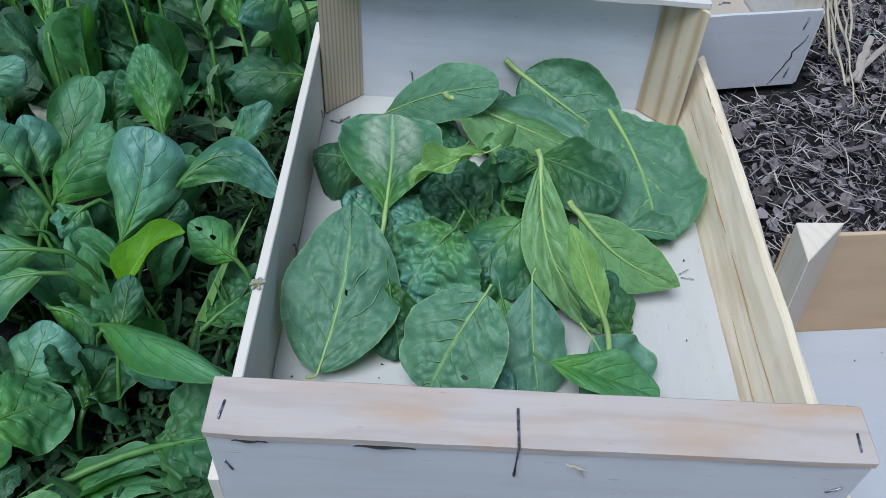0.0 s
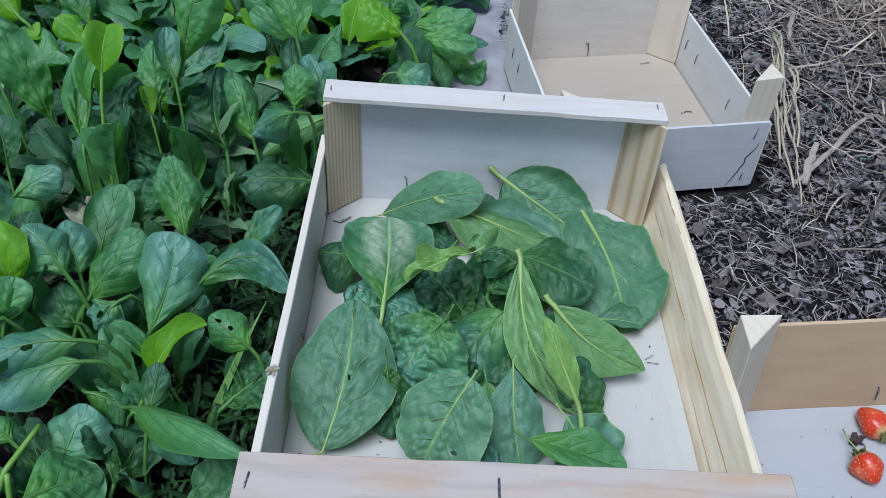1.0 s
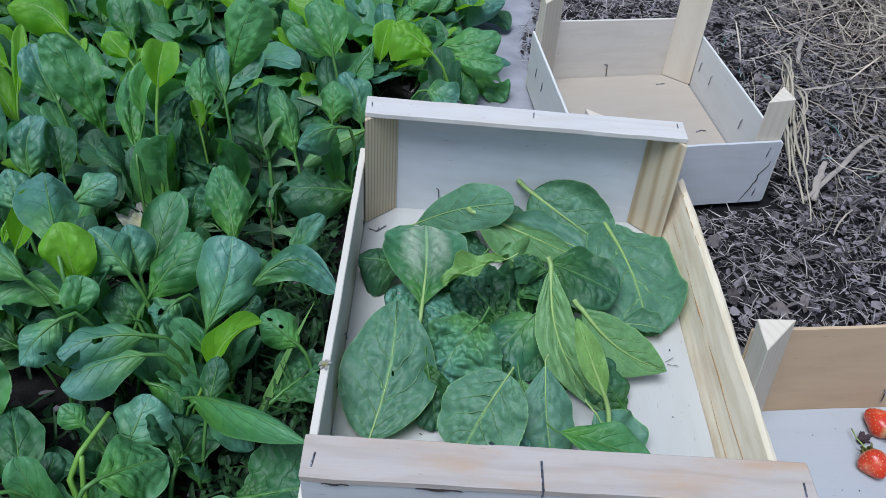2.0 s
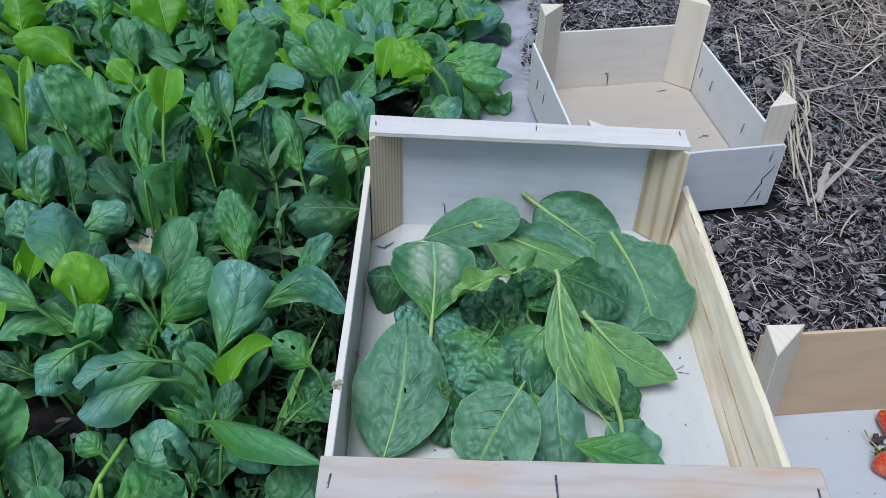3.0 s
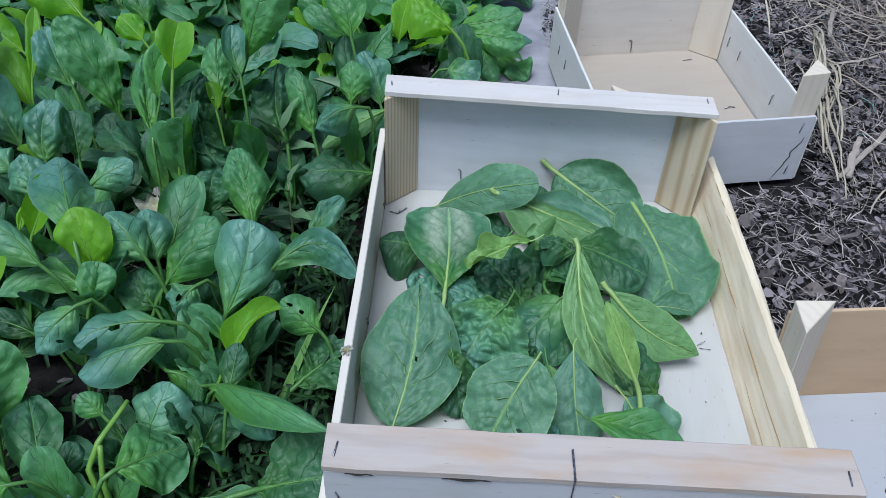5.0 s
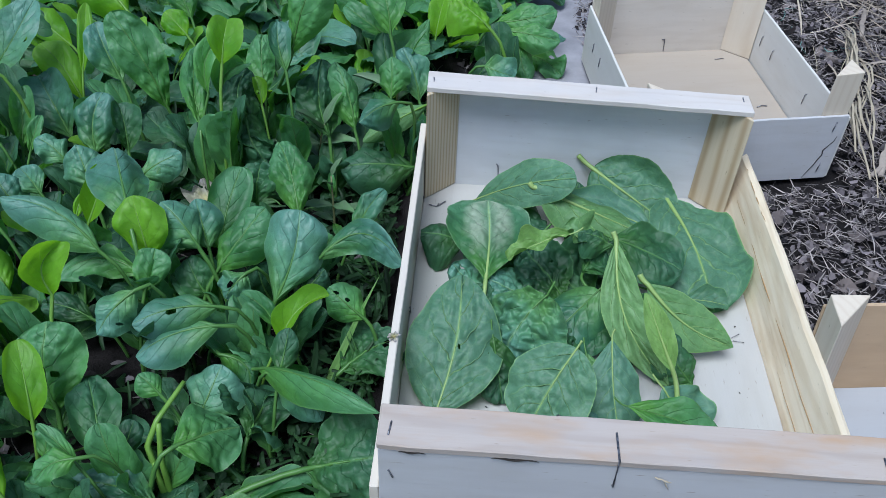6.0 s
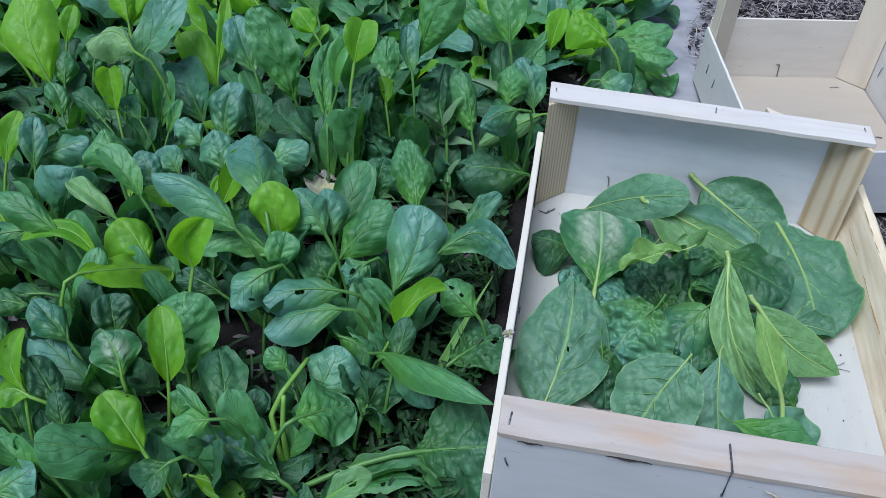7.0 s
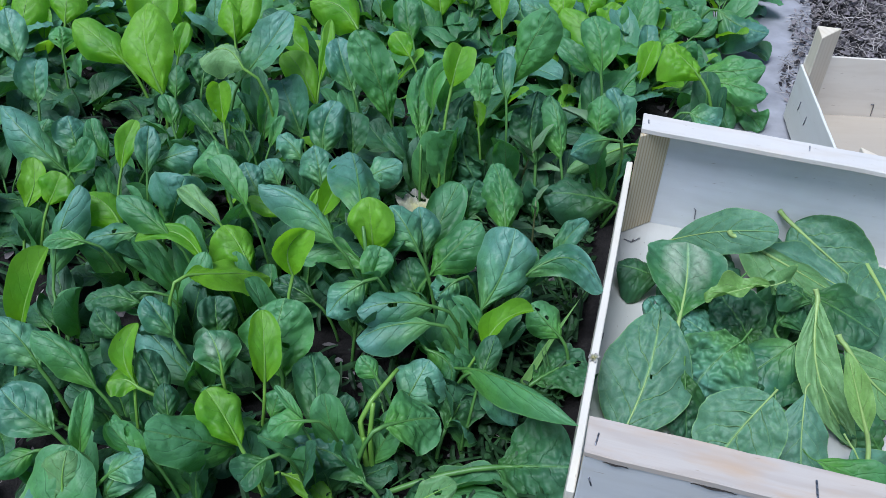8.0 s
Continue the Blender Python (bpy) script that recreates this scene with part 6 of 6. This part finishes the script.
M_DRY = plain("dry_calyx", (0.025, 0.012, 0.014), (0.08, 0.05, 0.05), 120, 0.9, 0.6)


def berry_radius(f):
    return max(0.0, math.sin(math.pi * min(1, f ** 0.72))) ** 0.6


def strawberry(m, length, width, seed, label):
    t = thing("strawberry", m, label, "strawberry", "strawberries in the crate")
    r = random.Random(seed)
    bm = bmesh.new()
    n, k = 18, 22
    lump = lambda a, f: 1 + 0.16 * noise.noise(Vector((math.cos(a) * 1.4, math.sin(a) * 1.4, f * 2.5 + seed)))
    rings = [[bm.verts.new((berry_radius(f) * width / 2 * lump(a, f) * math.cos(a), f * length, berry_radius(f) * width / 2 * lump(a, f) * math.sin(a)))
              for a in [6.2832 * i / k for i in range(k)]] for f in [0.004 + 0.992 * j / n for j in range(n + 1)]]
    for a, b in zip(rings, rings[1:]):
        for i in range(k):
            bm.faces.new((a[i], a[(i + 1) % k], b[(i + 1) % k], b[i]))
    bm.faces.new(rings[0])
    bm.faces.new(rings[-1])
    bmesh.ops.recalc_face_normals(bm, faces=bm.faces)
    body = part("body", bm, M_BERRY, t, smooth=True)
    bm = bmesh.new()
    for j in range(9):
        f = 0.1 + 0.8 * j / 8
        count = max(4, int(14 * berry_radius(f)))
        for i in range(count):
            a = 6.2832 * (i + 0.5 * (j % 2)) / count + r.uniform(-0.1, 0.1)
            R = berry_radius(f) * width / 2 * lump(a, f)
            c = Vector((R * math.cos(a), f * length, R * math.sin(a)))
            bmesh.ops.create_icosphere(bm, subdivisions=1, radius=0.00048, matrix=Matrix.Translation(c) @ Matrix.Diagonal((1, 1.5, 1, 1)))
    part("seeds", bm, M_SEED, body, "tiny yellow seeds")
    bm = bmesh.new()
    hub = bm.verts.new((0, -0.0016, 0))
    for i in range(9):
        a = 6.2832 * i / 9 + r.uniform(-0.2, 0.2)
        out, side = Vector((math.cos(a), 0, math.sin(a))), Vector((-math.sin(a), 0, math.cos(a)))
        L = r.uniform(0.005, 0.0085)
        row = []
        for s in range(1, 5):
            f = s / 4
            c = out * (0.001 + L * f * (1 - 0.15 * f)) + Vector((0, -0.0012 + 0.004 * f * f * r.uniform(-1, 1), 0))
            w = 0.0018 * math.sin(math.pi * (0.2 + 0.8 * f)) + 0.0001
            row.append((bm.verts.new(c - side * w), bm.verts.new(c + Vector((0, -0.0004, 0))), bm.verts.new(c + side * w)))
        bm.faces.new((hub, row[0][1], row[0][0]))
        bm.faces.new((hub, row[0][2], row[0][1]))
        for p, q in zip(row, row[1:]):
            bm.faces.new((p[0], p[1], q[1], q[0]))
            bm.faces.new((p[1], p[2], q[2], q[1]))
    part("calyx", bm, M_CALYX, t, "green leafy calyx", smooth=True)
    pts = [(0, 0, 0), (0.001, -0.006, 0.001), (0.003, -0.014, -0.002), (0.003, -0.024, -0.005)]
    part("stalk", tube(pts, [0.0007, 0.0006, 0.0005, 0.0006], 6), M_STALK_PALE, t, smooth=True)


def berry_floor(x):
    """Height of the tilted floor of the berry crate."""
    return 0.0020 + (x - 0.318) * math.tan(radians(4))


strawberry(pose(0.440, 0.139, berry_floor(0.440) + 0.010, -8, 10, 17), 0.028, 0.021, 3, "red strawberry with a pale flank on the crate floor")
strawberry(pose(0.416, 0.122, berry_floor(0.416) + 0.010, -8, 40, 185), 0.023, 0.022, 8, "over-ripe pitted red strawberry on the crate floor")
strawberry(pose(0.449, 0.082, berry_floor(0.449) + 0.011, -6, 80, 120), 0.028, 0.024, 12, "red strawberry lying on the crate floor")


def dry_bud():
    t = thing("dried_calyx", Matrix.Translation((0.419, 0.138, berry_floor(0.419))), "shrivelled brown strawberry calyx on the crate floor", "plant debris")
    r = random.Random(3)
    bm = bmesh.new()
    for i in range(9):
        a = r.uniform(0, 6.28)
        c0 = Vector((0, 0, 0.002))
        tip = Vector((math.cos(a) * r.uniform(0.004, 0.010), math.sin(a) * r.uniform(0.004, 0.010), r.uniform(0.0005, 0.010)))
        s = Vector((-math.sin(a), math.cos(a), r.uniform(-0.5, 0.5))) * 0.0022
        mid = (c0 + tip) / 2 + Vector((0, 0, 0.002))
        a1, b1, d1, e1 = bm.verts.new(c0), bm.verts.new(mid + s), bm.verts.new(tip), bm.verts.new(mid - s)
        bm.faces.new((a1, b1, d1, e1))
    bmesh.ops.create_icosphere(bm, subdivisions=2, radius=0.0035, matrix=Matrix.Translation((0, 0, 0.0032)))
    for v in bm.verts:
        v.co += noise.noise_vector(v.co * 400) * 0.0008
    part("petals", bm, M_DRY, t)


dry_bud()


# ---- litter, straw and weeds ----
def clear(x, y, pad=0.006):
    """True where no crate stands."""
    if -0.012 - pad < x < 0.322 + pad and -0.006 - pad < y < 0.414 + pad:
        return False
    if 0.312 - pad < x < 0.316 + C2W + pad and -0.108 - pad < y < 0.182 + pad:
        return False
    q = Matrix.Rotation(-rot, 2) @ Vector((x - (0.432 - C2W * math.cos(rot)), y - (0.457 - C2W * math.sin(rot))))
    return not (-0.005 - pad < q.x < C2W + 0.005 + pad and -pad < q.y < C2L + pad)


def strips(name, label, category, material, count, seed, area, length, width, rise, tilt, arc, where=None, flat=0.25, segments=3, heading=(0, 6.28)):
    """Many narrow bent strips strewn over an area, as one mesh."""
    r = random.Random(seed)
    verts, faces = [], []
    made = tries = 0
    while made < count and tries < count * 20:
        tries += 1
        x, y = r.uniform(area[0], area[1]), r.uniform(area[2], area[3])
        if where and not where(x, y, r):
            continue
        L, w = r.uniform(*length) * r.uniform(0.6, 1), r.uniform(*width)
        a, up = r.uniform(*heading), r.uniform(-tilt, tilt)
        d = Vector((math.cos(a) * math.cos(up), math.sin(a) * math.cos(up), math.sin(up)))
        ends = [Vector((x, y, 0)) + d * s * L / 2 for s in (-1, 1)]
        if not all(clear(e.x, e.y) for e in ends) or not clear(x, y):
            continue
        side = Vector((-math.sin(a), math.cos(a), r.uniform(-0.6, 0.6))).normalized()
        nrm = d.cross(side)
        nrm = nrm if nrm.z > 0 else -nrm
        k = r.uniform(-arc, arc)
        z = ground_height(x, y) + r.uniform(0.001, rise) + abs(math.sin(up)) * L / 2
        base = len(verts)
        for s in range(segments + 1):
            f = 2 * s / segments - 1
            c = Vector((x, y, z)) + d * f * L / 2 + side * k * L * (1 - f * f) + Vector((0, 0, r.uniform(-0.0015, 0.0015)))
            taper = 1 - 0.45 * abs(f) ** 3
            verts += [c - side * w / 2 * taper, c + nrm * w * flat, c + side * w / 2 * taper]
        for s in range(segments):
            o = base + s * 3
            faces += [(o, o + 1, o + 4, o + 3), (o + 1, o + 2, o + 5, o + 4)]
        made += 1
    me = bpy.data.meshes.new(name)
    me.from_pydata(verts, [], faces)
    me.materials.append(material)
    return tagged(new(name, me), label, category, kind="stuff")


def flakes(name, label, category, material, count, seed, area, size, where, rise=0.010, curl=0.5, points=9):
    """Torn curled pieces of dead leaf, as one mesh."""
    r = random.Random(seed)
    verts, faces = [], []
    made = tries = 0
    while made < count and tries < count * 20:
        tries += 1
        x, y = r.uniform(area[0], area[1]), r.uniform(area[2], area[3])
        if not where(x, y, r) or not clear(x, y, 0.012):
            continue
        s, a0 = r.uniform(*size), r.uniform(0, 6.28)
        tip = Euler((r.uniform(-0.7, 0.7), r.uniform(-0.7, 0.7), a0)).to_matrix()
        o = Vector((x, y, ground_height(x, y) + r.uniform(0.002, rise)))
        b = len(verts)
        verts.append(o)
        cx, cy, long = r.uniform(-curl, curl), r.uniform(-curl, curl), r.uniform(0.45, 0.9)
        for i in range(points):
            a = 6.2832 * i / points
            R = s * r.uniform(0.55, 1.0)
            p = Vector((R * math.cos(a), R * long * math.sin(a), 0))
            p.z = (cx * p.x * p.x + cy * p.y * p.y) / s * 1.4 + r.uniform(-0.1, 0.1) * s
            verts.append(o + tip @ p)
        faces += [(b, b + 1 + i, b + 1 + (i + 1) % points) for i in range(points)]
        made += 1
    me = bpy.data.meshes.new(name)
    me.from_pydata(verts, [], faces)
    me.materials.append(material)
    return tagged(new(name, me), label, category, kind="stuff")


def on_mulch(x, y, r):
    return x > 0.3 or (y > 0.42 and x > 0.2 + 0.06 * noise.noise(Vector((x * 9, y * 9, 1))))


def on_heap(x, y, r):
    return r.random() < math.exp(-(((x - 0.90) / 0.19) ** 2 + ((y - 0.82) / 0.32) ** 2)) * 1.2


def in_bed(x, y, r):
    return x < 0.0 or (y > 0.45 and x < 0.12)


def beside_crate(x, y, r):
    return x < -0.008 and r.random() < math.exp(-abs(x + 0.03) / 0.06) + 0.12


RIGHT = (0.18, 1.05, -0.25, 1.4)
flakes("leaf_litter", "brittle dark brown shredded leaf litter covering the soil", "leaf litter", M_LITTER, 19000, 11, RIGHT, (0.0022, 0.0075), on_mulch, 0.014, 0.8, 7)
flakes("dead_leaves", "larger curled grey-brown dead leaves on the mulch", "leaf litter", M_DEAD, 320, 21, RIGHT, (0.008, 0.016), on_mulch, 0.018, 0.7, 13)
flakes("broad_dead_leaves", "broad flattened dead leaves lying on the mulch", "leaf litter", M_DEAD, 44, 33, (0.31, 0.95, 0.12, 1.1), (0.018, 0.032), on_mulch, 0.012, 0.35, 17)
strips("straw_litter", "grey-brown bits of straw and twig on the mulch", "straw", M_STRAW, 34000, 12, RIGHT, (0.006, 0.034), (0.0004, 0.0015), 0.018, 0.3, 0.07, on_mulch, segments=2)
strips("hay_heap", "heap of dry tan hay and grass stalks", "hay", M_HAY, 11000, 13, (0.42, 1.2, 0.1, 1.4), (0.03, 0.11), (0.0008, 0.0024), 0.05, 0.5, 0.08, on_heap, segments=4)
strips("dry_stalks", "pale dry straw stalks lying beside the far crate", "straw", M_PALE, 6, 14, (0.462, 0.52, 0.42, 0.78), (0.06, 0.18), (0.0005, 0.0017), 0.03, 0.12, 0.10, lambda x, y, r: True, 0.5, 6, (1.1, 2.0))
strips("grey_twigs", "weathered grey twigs across the mulch", "twigs", M_HAY, 60, 24, (0.5, 0.95, 0.25, 1.2), (0.06, 0.18), (0.0010, 0.0026), 0.03, 0.1, 0.08, lambda x, y, r: True, 0.5, 6)
strips("twine_shreds", "thin teal shreds of plastic twine on the mulch", "twine", M_TWINE, 22, 15, (0.34, 0.62, 0.26, 0.95), (0.02, 0.05), (0.0005, 0.0010), 0.020, 0.3, 0.25, lambda x, y, r: True, segments=5)
flakes("bed_litter", "dark crumbs of leaf on the soil between the spinach", "leaf litter", M_LITTER, 1500, 16, (-0.8, 0.12, -0.35, 1.2), (0.004, 0.012), in_bed, 0.006)
strips("bed_straw", "thin dry stems on the soil between the spinach", "straw", M_STRAW, 700, 17, (-0.8, 0.12, -0.35, 1.2), (0.012, 0.05), (0.0007, 0.0016), 0.008, 0.15, 0.1, in_bed)
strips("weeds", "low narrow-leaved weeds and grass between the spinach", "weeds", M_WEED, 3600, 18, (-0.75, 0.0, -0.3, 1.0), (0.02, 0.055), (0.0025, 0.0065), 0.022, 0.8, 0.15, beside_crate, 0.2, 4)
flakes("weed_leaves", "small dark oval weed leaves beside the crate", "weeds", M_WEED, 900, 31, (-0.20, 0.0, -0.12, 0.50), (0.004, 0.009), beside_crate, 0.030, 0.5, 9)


def ground_sheet():
    """The strip of grey weed fabric beside the bed."""
    bm = bmesh.new()
    n, k = 16, 70
    rows = []
    for j in range(k + 1):
        y = 0.50 + 1.0 * j / k
        rows.append([])
        for i in range(n + 1):
            f = i / n
            x = 0.085 + 0.15 * f + 0.012 * noise.noise(Vector((f * 2, y * 7, 3)))
            rows[-1].append(bm.verts.new((x, y, -0.0035 + 0.004 * noise.noise(Vector((x * 14, y * 14, 8))))))
    for a, b in zip(rows, rows[1:]):
        for i in range(n):
            bm.faces.new((a[i], a[i + 1], b[i + 1], b[i]))
    me = bpy.data.meshes.new("weed_fabric")
    bm.to_mesh(me)
    bm.free()
    me.materials.append(M_SHEET)
    me.polygons.foreach_set("use_smooth", [True] * len(me.polygons))
    tagged(new("weed_fabric", me), "dusty grey weed fabric strip beside the spinach bed", "fabric", kind="structure")


ground_sheet()


# ---- weeds and single small things beside the crate ----
M_MOTTLED = plain("mottled_leaf", (0.10, 0.13, 0.10), (0.12, 0.28, 0.10), 55, 0.45, 0.3, 0.2)
M_STEM = plain("reddish_stem", (0.11, 0.16, 0.06), (0.20, 0.17, 0.10), 60, 0.5, 0.2)
M_DARK_GRASS = plain("dark_grass", (0.022, 0.075, 0.020), (0.060, 0.160, 0.045), 60, 0.5, 0.2, 0.2)
M_GRASS = plain("grass_blade", (0.10, 0.25, 0.06), (0.20, 0.36, 0.11), 60, 0.45, 0.2, 0.3)


def weed_plant(x, y, height, lean, seed, label, size):
    """An upright weed: a thin stem with lance-shaped leaves."""
    r = random.Random(seed)
    z = ground_height(x, y)
    w = thing("weed", Matrix.Translation((x, y, z)), label, "weed")
    tip = Vector((lean[0], lean[1], height))
    pts = [Vector((tip.x * f * f, tip.y * f * f, -0.004 + (tip.z + 0.004) * f)) for f in [i / 8 for i in range(9)]]
    part("stem", tube(pts, [0.0016 - 0.0009 * i / 8 for i in range(9)], 6), M_STEM, w, smooth=True)
    for k in range(9):
        f = 0.3 + 0.7 * k / 8
        az = k * 2.4 + r.uniform(-0.3, 0.3)
        lift = 0.2 + 1.1 * max(0, f - 0.55) * 2
        d = Vector((math.cos(az) * math.cos(lift), math.sin(az) * math.cos(lift), math.sin(lift)))
        L = size * r.uniform(0.7, 1.1) * (1.15 - 0.5 * abs(f - 0.6))
        p = leaf_params(r, width=L * 0.30, length=L, shape=0.85, blunt=1.4, bend=r.uniform(0.2, 0.7), cup=0.35, crinkle=0.4, puff=0.3)
        q = pts[min(8, int(f * 8))]
        n = Vector((0, 0, 1)) - d * d.z + Vector((0, -0.2, 0.1))
        part("leaf", blade_mesh(p, 8, 14), M_MOTTLED if r.random() < 0.65 else M_LEAF, w, m=frame_from(q, q + d, n))


weed_plant(-0.121, 0.450, 0.085, (0.014, -0.02), 3, "upright weed with narrow purple-mottled leaves", 0.052)
weed_plant(-0.048, 0.545, 0.085, (0.012, 0.004), 8, "upright weed with bluish purple-tinged pointed leaves", 0.050)
weed_plant(-0.086, 0.343, 0.075, (-0.003, 0.014), 5, "small upright weed with greyish pointed leaves", 0.034)


def grass_blades(x, y, blades, label, material):
    g = thing("grass", Matrix.Translation((x, y, ground_height(x, y))), label, "grass")
    for k, (dx, dy, dz, w) in enumerate(blades):
        L = math.sqrt(dx * dx + dy * dy + dz * dz)
        p = leaf_params(random.Random(k + 50), width=w, length=L * 1.03, shape=0.5, blunt=1.1, bend=0.35, cup=0.5, crinkle=0.0, puff=0.0, sway=0.0, lobe=0.0)
        part("blade", blade_mesh(p, 6, 16), material, g, m=frame_from(Vector((0, 0, 0)), (dx, dy, dz), (-0.3, -0.5, 0.8)) @ Matrix.Rotation(0.17, 4, "X"))


grass_blades(-0.067, 0.135, ((0.042, 0.075, 0.085, 0.008), (0.03, 0.02, 0.03, 0.006), (-0.03, 0.03, 0.035, 0.005)), "long pale grass blades leaning towards the crate", M_GRASS)
grass_blades(-0.108, 0.075, ((0.045, -0.02, 0.02, 0.006), (-0.05, -0.03, 0.02, 0.006), (0.02, -0.05, 0.015, 0.007), (-0.03, -0.05, 0.02, 0.006)), "tuft of dark grass beside the crate", M_DARK_GRASS)


def withered_leaf(x, y, z):
    t = thing("withered_leaf", Matrix.Translation((x, y, z)), "whitish withered spinach leaf lying in the bed", "leaf")
    r = random.Random(9)
    p = leaf_params(r, width=0.042, length=0.052, shape=1.0, crinkle=3.5, wave=0.3, curl=0.6, bend=0.6, cup=-0.3, lobe=0.08)
    part("blade", blade_mesh(p, 24, 30, [(0.65, 0.55, 0.005)]), M_WITHERED, t, m=frame_from(Vector((0, 0, 0)), (-0.4, 0.8, 0.35), (0.3, -0.6, 0.7)))


withered_leaf(-0.205, 0.345, 0.004)


def dried_flower(x, y, z):
    """A tiny papery tuft caught on the crate's edge."""
    t = thing("dried_flower", Matrix.Translation((x, y, z)), "tiny papery white flower caught on the crate edge", "flower")
    r = random.Random(2)
    for k in range(7):
        a = k * 0.9 + r.uniform(-0.2, 0.2)
        p = leaf_params(r, width=0.0024, length=0.0052, shape=1.0, bend=0.8, cup=0.4)
        d = Vector((math.cos(a) - 0.4, math.sin(a), 0.55))
        part("petal", blade_mesh(p, 4, 6), M_WITHERED, t, m=frame_from(Vector((0, 0, 0)), d, (0, 0, 1)))


dried_flower(-0.0035, 0.125, 0.0785)


def straw_bundle():
    """Pale flattened straw stems lying together beside the far crate."""
    a, e = Vector((0.531, 0.758, 0.03)), Vector((0.462, 0.459, 0.008))
    t = thing("straw_bundle", Matrix.Translation(a), "bundle of pale broken straw lying beside the crate", "straw")
    r = random.Random(6)
    for k in range(26):
        f0 = r.uniform(0, 0.6)
        f1 = f0 + r.uniform(0.25, 0.5)
        o1 = Vector((r.gauss(0, 0.004), r.gauss(0, 0.015), r.uniform(-0.006, 0.010)))
        o2 = Vector((r.gauss(0.004, 0.007), r.gauss(0, 0.04), r.uniform(-0.002, 0.012)))
        side = Vector((r.gauss(0, 0.005), 0, r.uniform(0, 0.016)))
        pts = [o1.lerp(e - a + o2, min(1.0, f0 + (f1 - f0) * f / 7)) + side * math.sin(math.pi * f / 7) + Vector((r.gauss(0, 0.0007), r.gauss(0, 0.001), r.gauss(0, 0.0005))) for f in range(8)]
        w = r.uniform(0.0007, 0.0025)
        part("stem", tube(pts, [w * (1 - 0.05 * i) for i in range(8)], 5, 0.35), M_PALE, t, smooth=True)


straw_bundle()


def wood_chip(a, e, width, label):
    a, e = Vector(a), Vector(e)
    t = thing("wood_chip", Matrix.Translation(a), label, "wood chip")
    r = random.Random(int(width * 1e5))
    pts = [(e - a) * (f / 8) + Vector((r.gauss(0, 0.0012), r.gauss(0, 0.0012), 0.003 + r.gauss(0, 0.0008))) for f in range(9)]
    part("chip", tube(pts, [width * (0.5 + 0.5 * math.sin(math.pi * (0.12 + 0.76 * f / 8))) * r.uniform(0.85, 1.1) for f in range(9)], 7, 0.45), M_CHIP, t)


M_CHIP = plain("weathered_wood", (0.20, 0.17, 0.145), (0.38, 0.32, 0.27), 90, 0.85, 0.8, 0, False, 0.2)
wood_chip((0.479, 0.456, 0.012), (0.509, 0.52, 0.02), 0.0042, "weathered grey splinter of wood on the mulch")
wood_chip((0.469, 0.452, 0.014), (0.586, 0.579, 0.02), 0.0030, "long grey-brown dead twig across the mulch")
wood_chip((0.552, 0.76, 0.02), (0.583, 0.845, 0.02), 0.0036, "short broken piece of weathered wood on the mulch")
wood_chip((0.518, 0.679, 0.02), (0.588, 0.691, 0.03), 0.0022, "thin brown twig lying beside the far crate")


def crumbs():
    """Specks of soil on the floors of the crates."""
    r = random.Random(12)
    bm = bmesh.new()
    for count, x0, x1, y0, y1, z in ((70, 0.01, 0.29, 0.012, 0.40, 0.0092), (26, 0.20, 0.285, 0.05, 0.38, 0.0092), (36, 0.34, 0.53, -0.08, 0.16, None)):
        for _ in range(count):
            x = r.uniform(x0, x1)
            q = Matrix.Translation((x, r.uniform(y0, y1), z or berry_floor(x) + 0.0008)) @ Matrix.Rotation(r.uniform(0, 6), 4, "Z") @ Matrix.Diagonal((r.uniform(0.6, 2.2), r.uniform(0.6, 1.2), 0.6, 1))
            bmesh.ops.create_icosphere(bm, subdivisions=1, radius=r.uniform(0.0002, 0.0006), matrix=q)
    me = bpy.data.meshes.new("soil_crumbs")
    bm.to_mesh(me)
    bm.free()
    me.materials.append(M_SOIL)
    tagged(new("soil_crumbs", me), "dark specks of soil scattered on the crate floors", "soil", kind="stuff")


crumbs()


def splinter():
    """A torn sliver of veneer on the near end panel."""
    for a, e in (((0.165, -0.001, 0.113), (0.173, -0.001, 0.109)), ((0.168, -0.001, 0.111), (0.173, -0.001, 0.101)), ((0.162, -0.001, 0.114), (0.167, -0.001, 0.112))):
        a, e = Vector(a), Vector(e)
        pts = [a.lerp(e, i / 5) + Vector((0, -0.0006 * math.sin(math.pi * i / 5), 0.0004 * (i % 2))) for i in range(6)]
        part("splinter", tube(pts, [0.0002, 0.0005, 0.0007, 0.0006, 0.0004, 0.0001], 5, 0.5), M_PALE, crate_main, "torn whitish sliver of veneer")


splinter()


def verge():
    """Tufts of grass and weed along the side of the crate."""
    r = random.Random(77)
    for x, y in ((-0.030, 0.345), (-0.042, 0.300), (-0.028, 0.265), (-0.036, 0.205), (-0.026, 0.150), (-0.040, 0.105), (-0.028, 0.060), (-0.055, 0.020), (-0.085, -0.010), (-0.075, 0.120)):
        blades = [(r.uniform(-0.035, 0.014), r.uniform(-0.03, 0.03), r.uniform(0.014, 0.045), r.uniform(0.0025, 0.0055)) for _ in range(7)]
        grass_blades(x, y, blades, "low tuft of dark grass along the crate", M_DARK_GRASS)


verge()
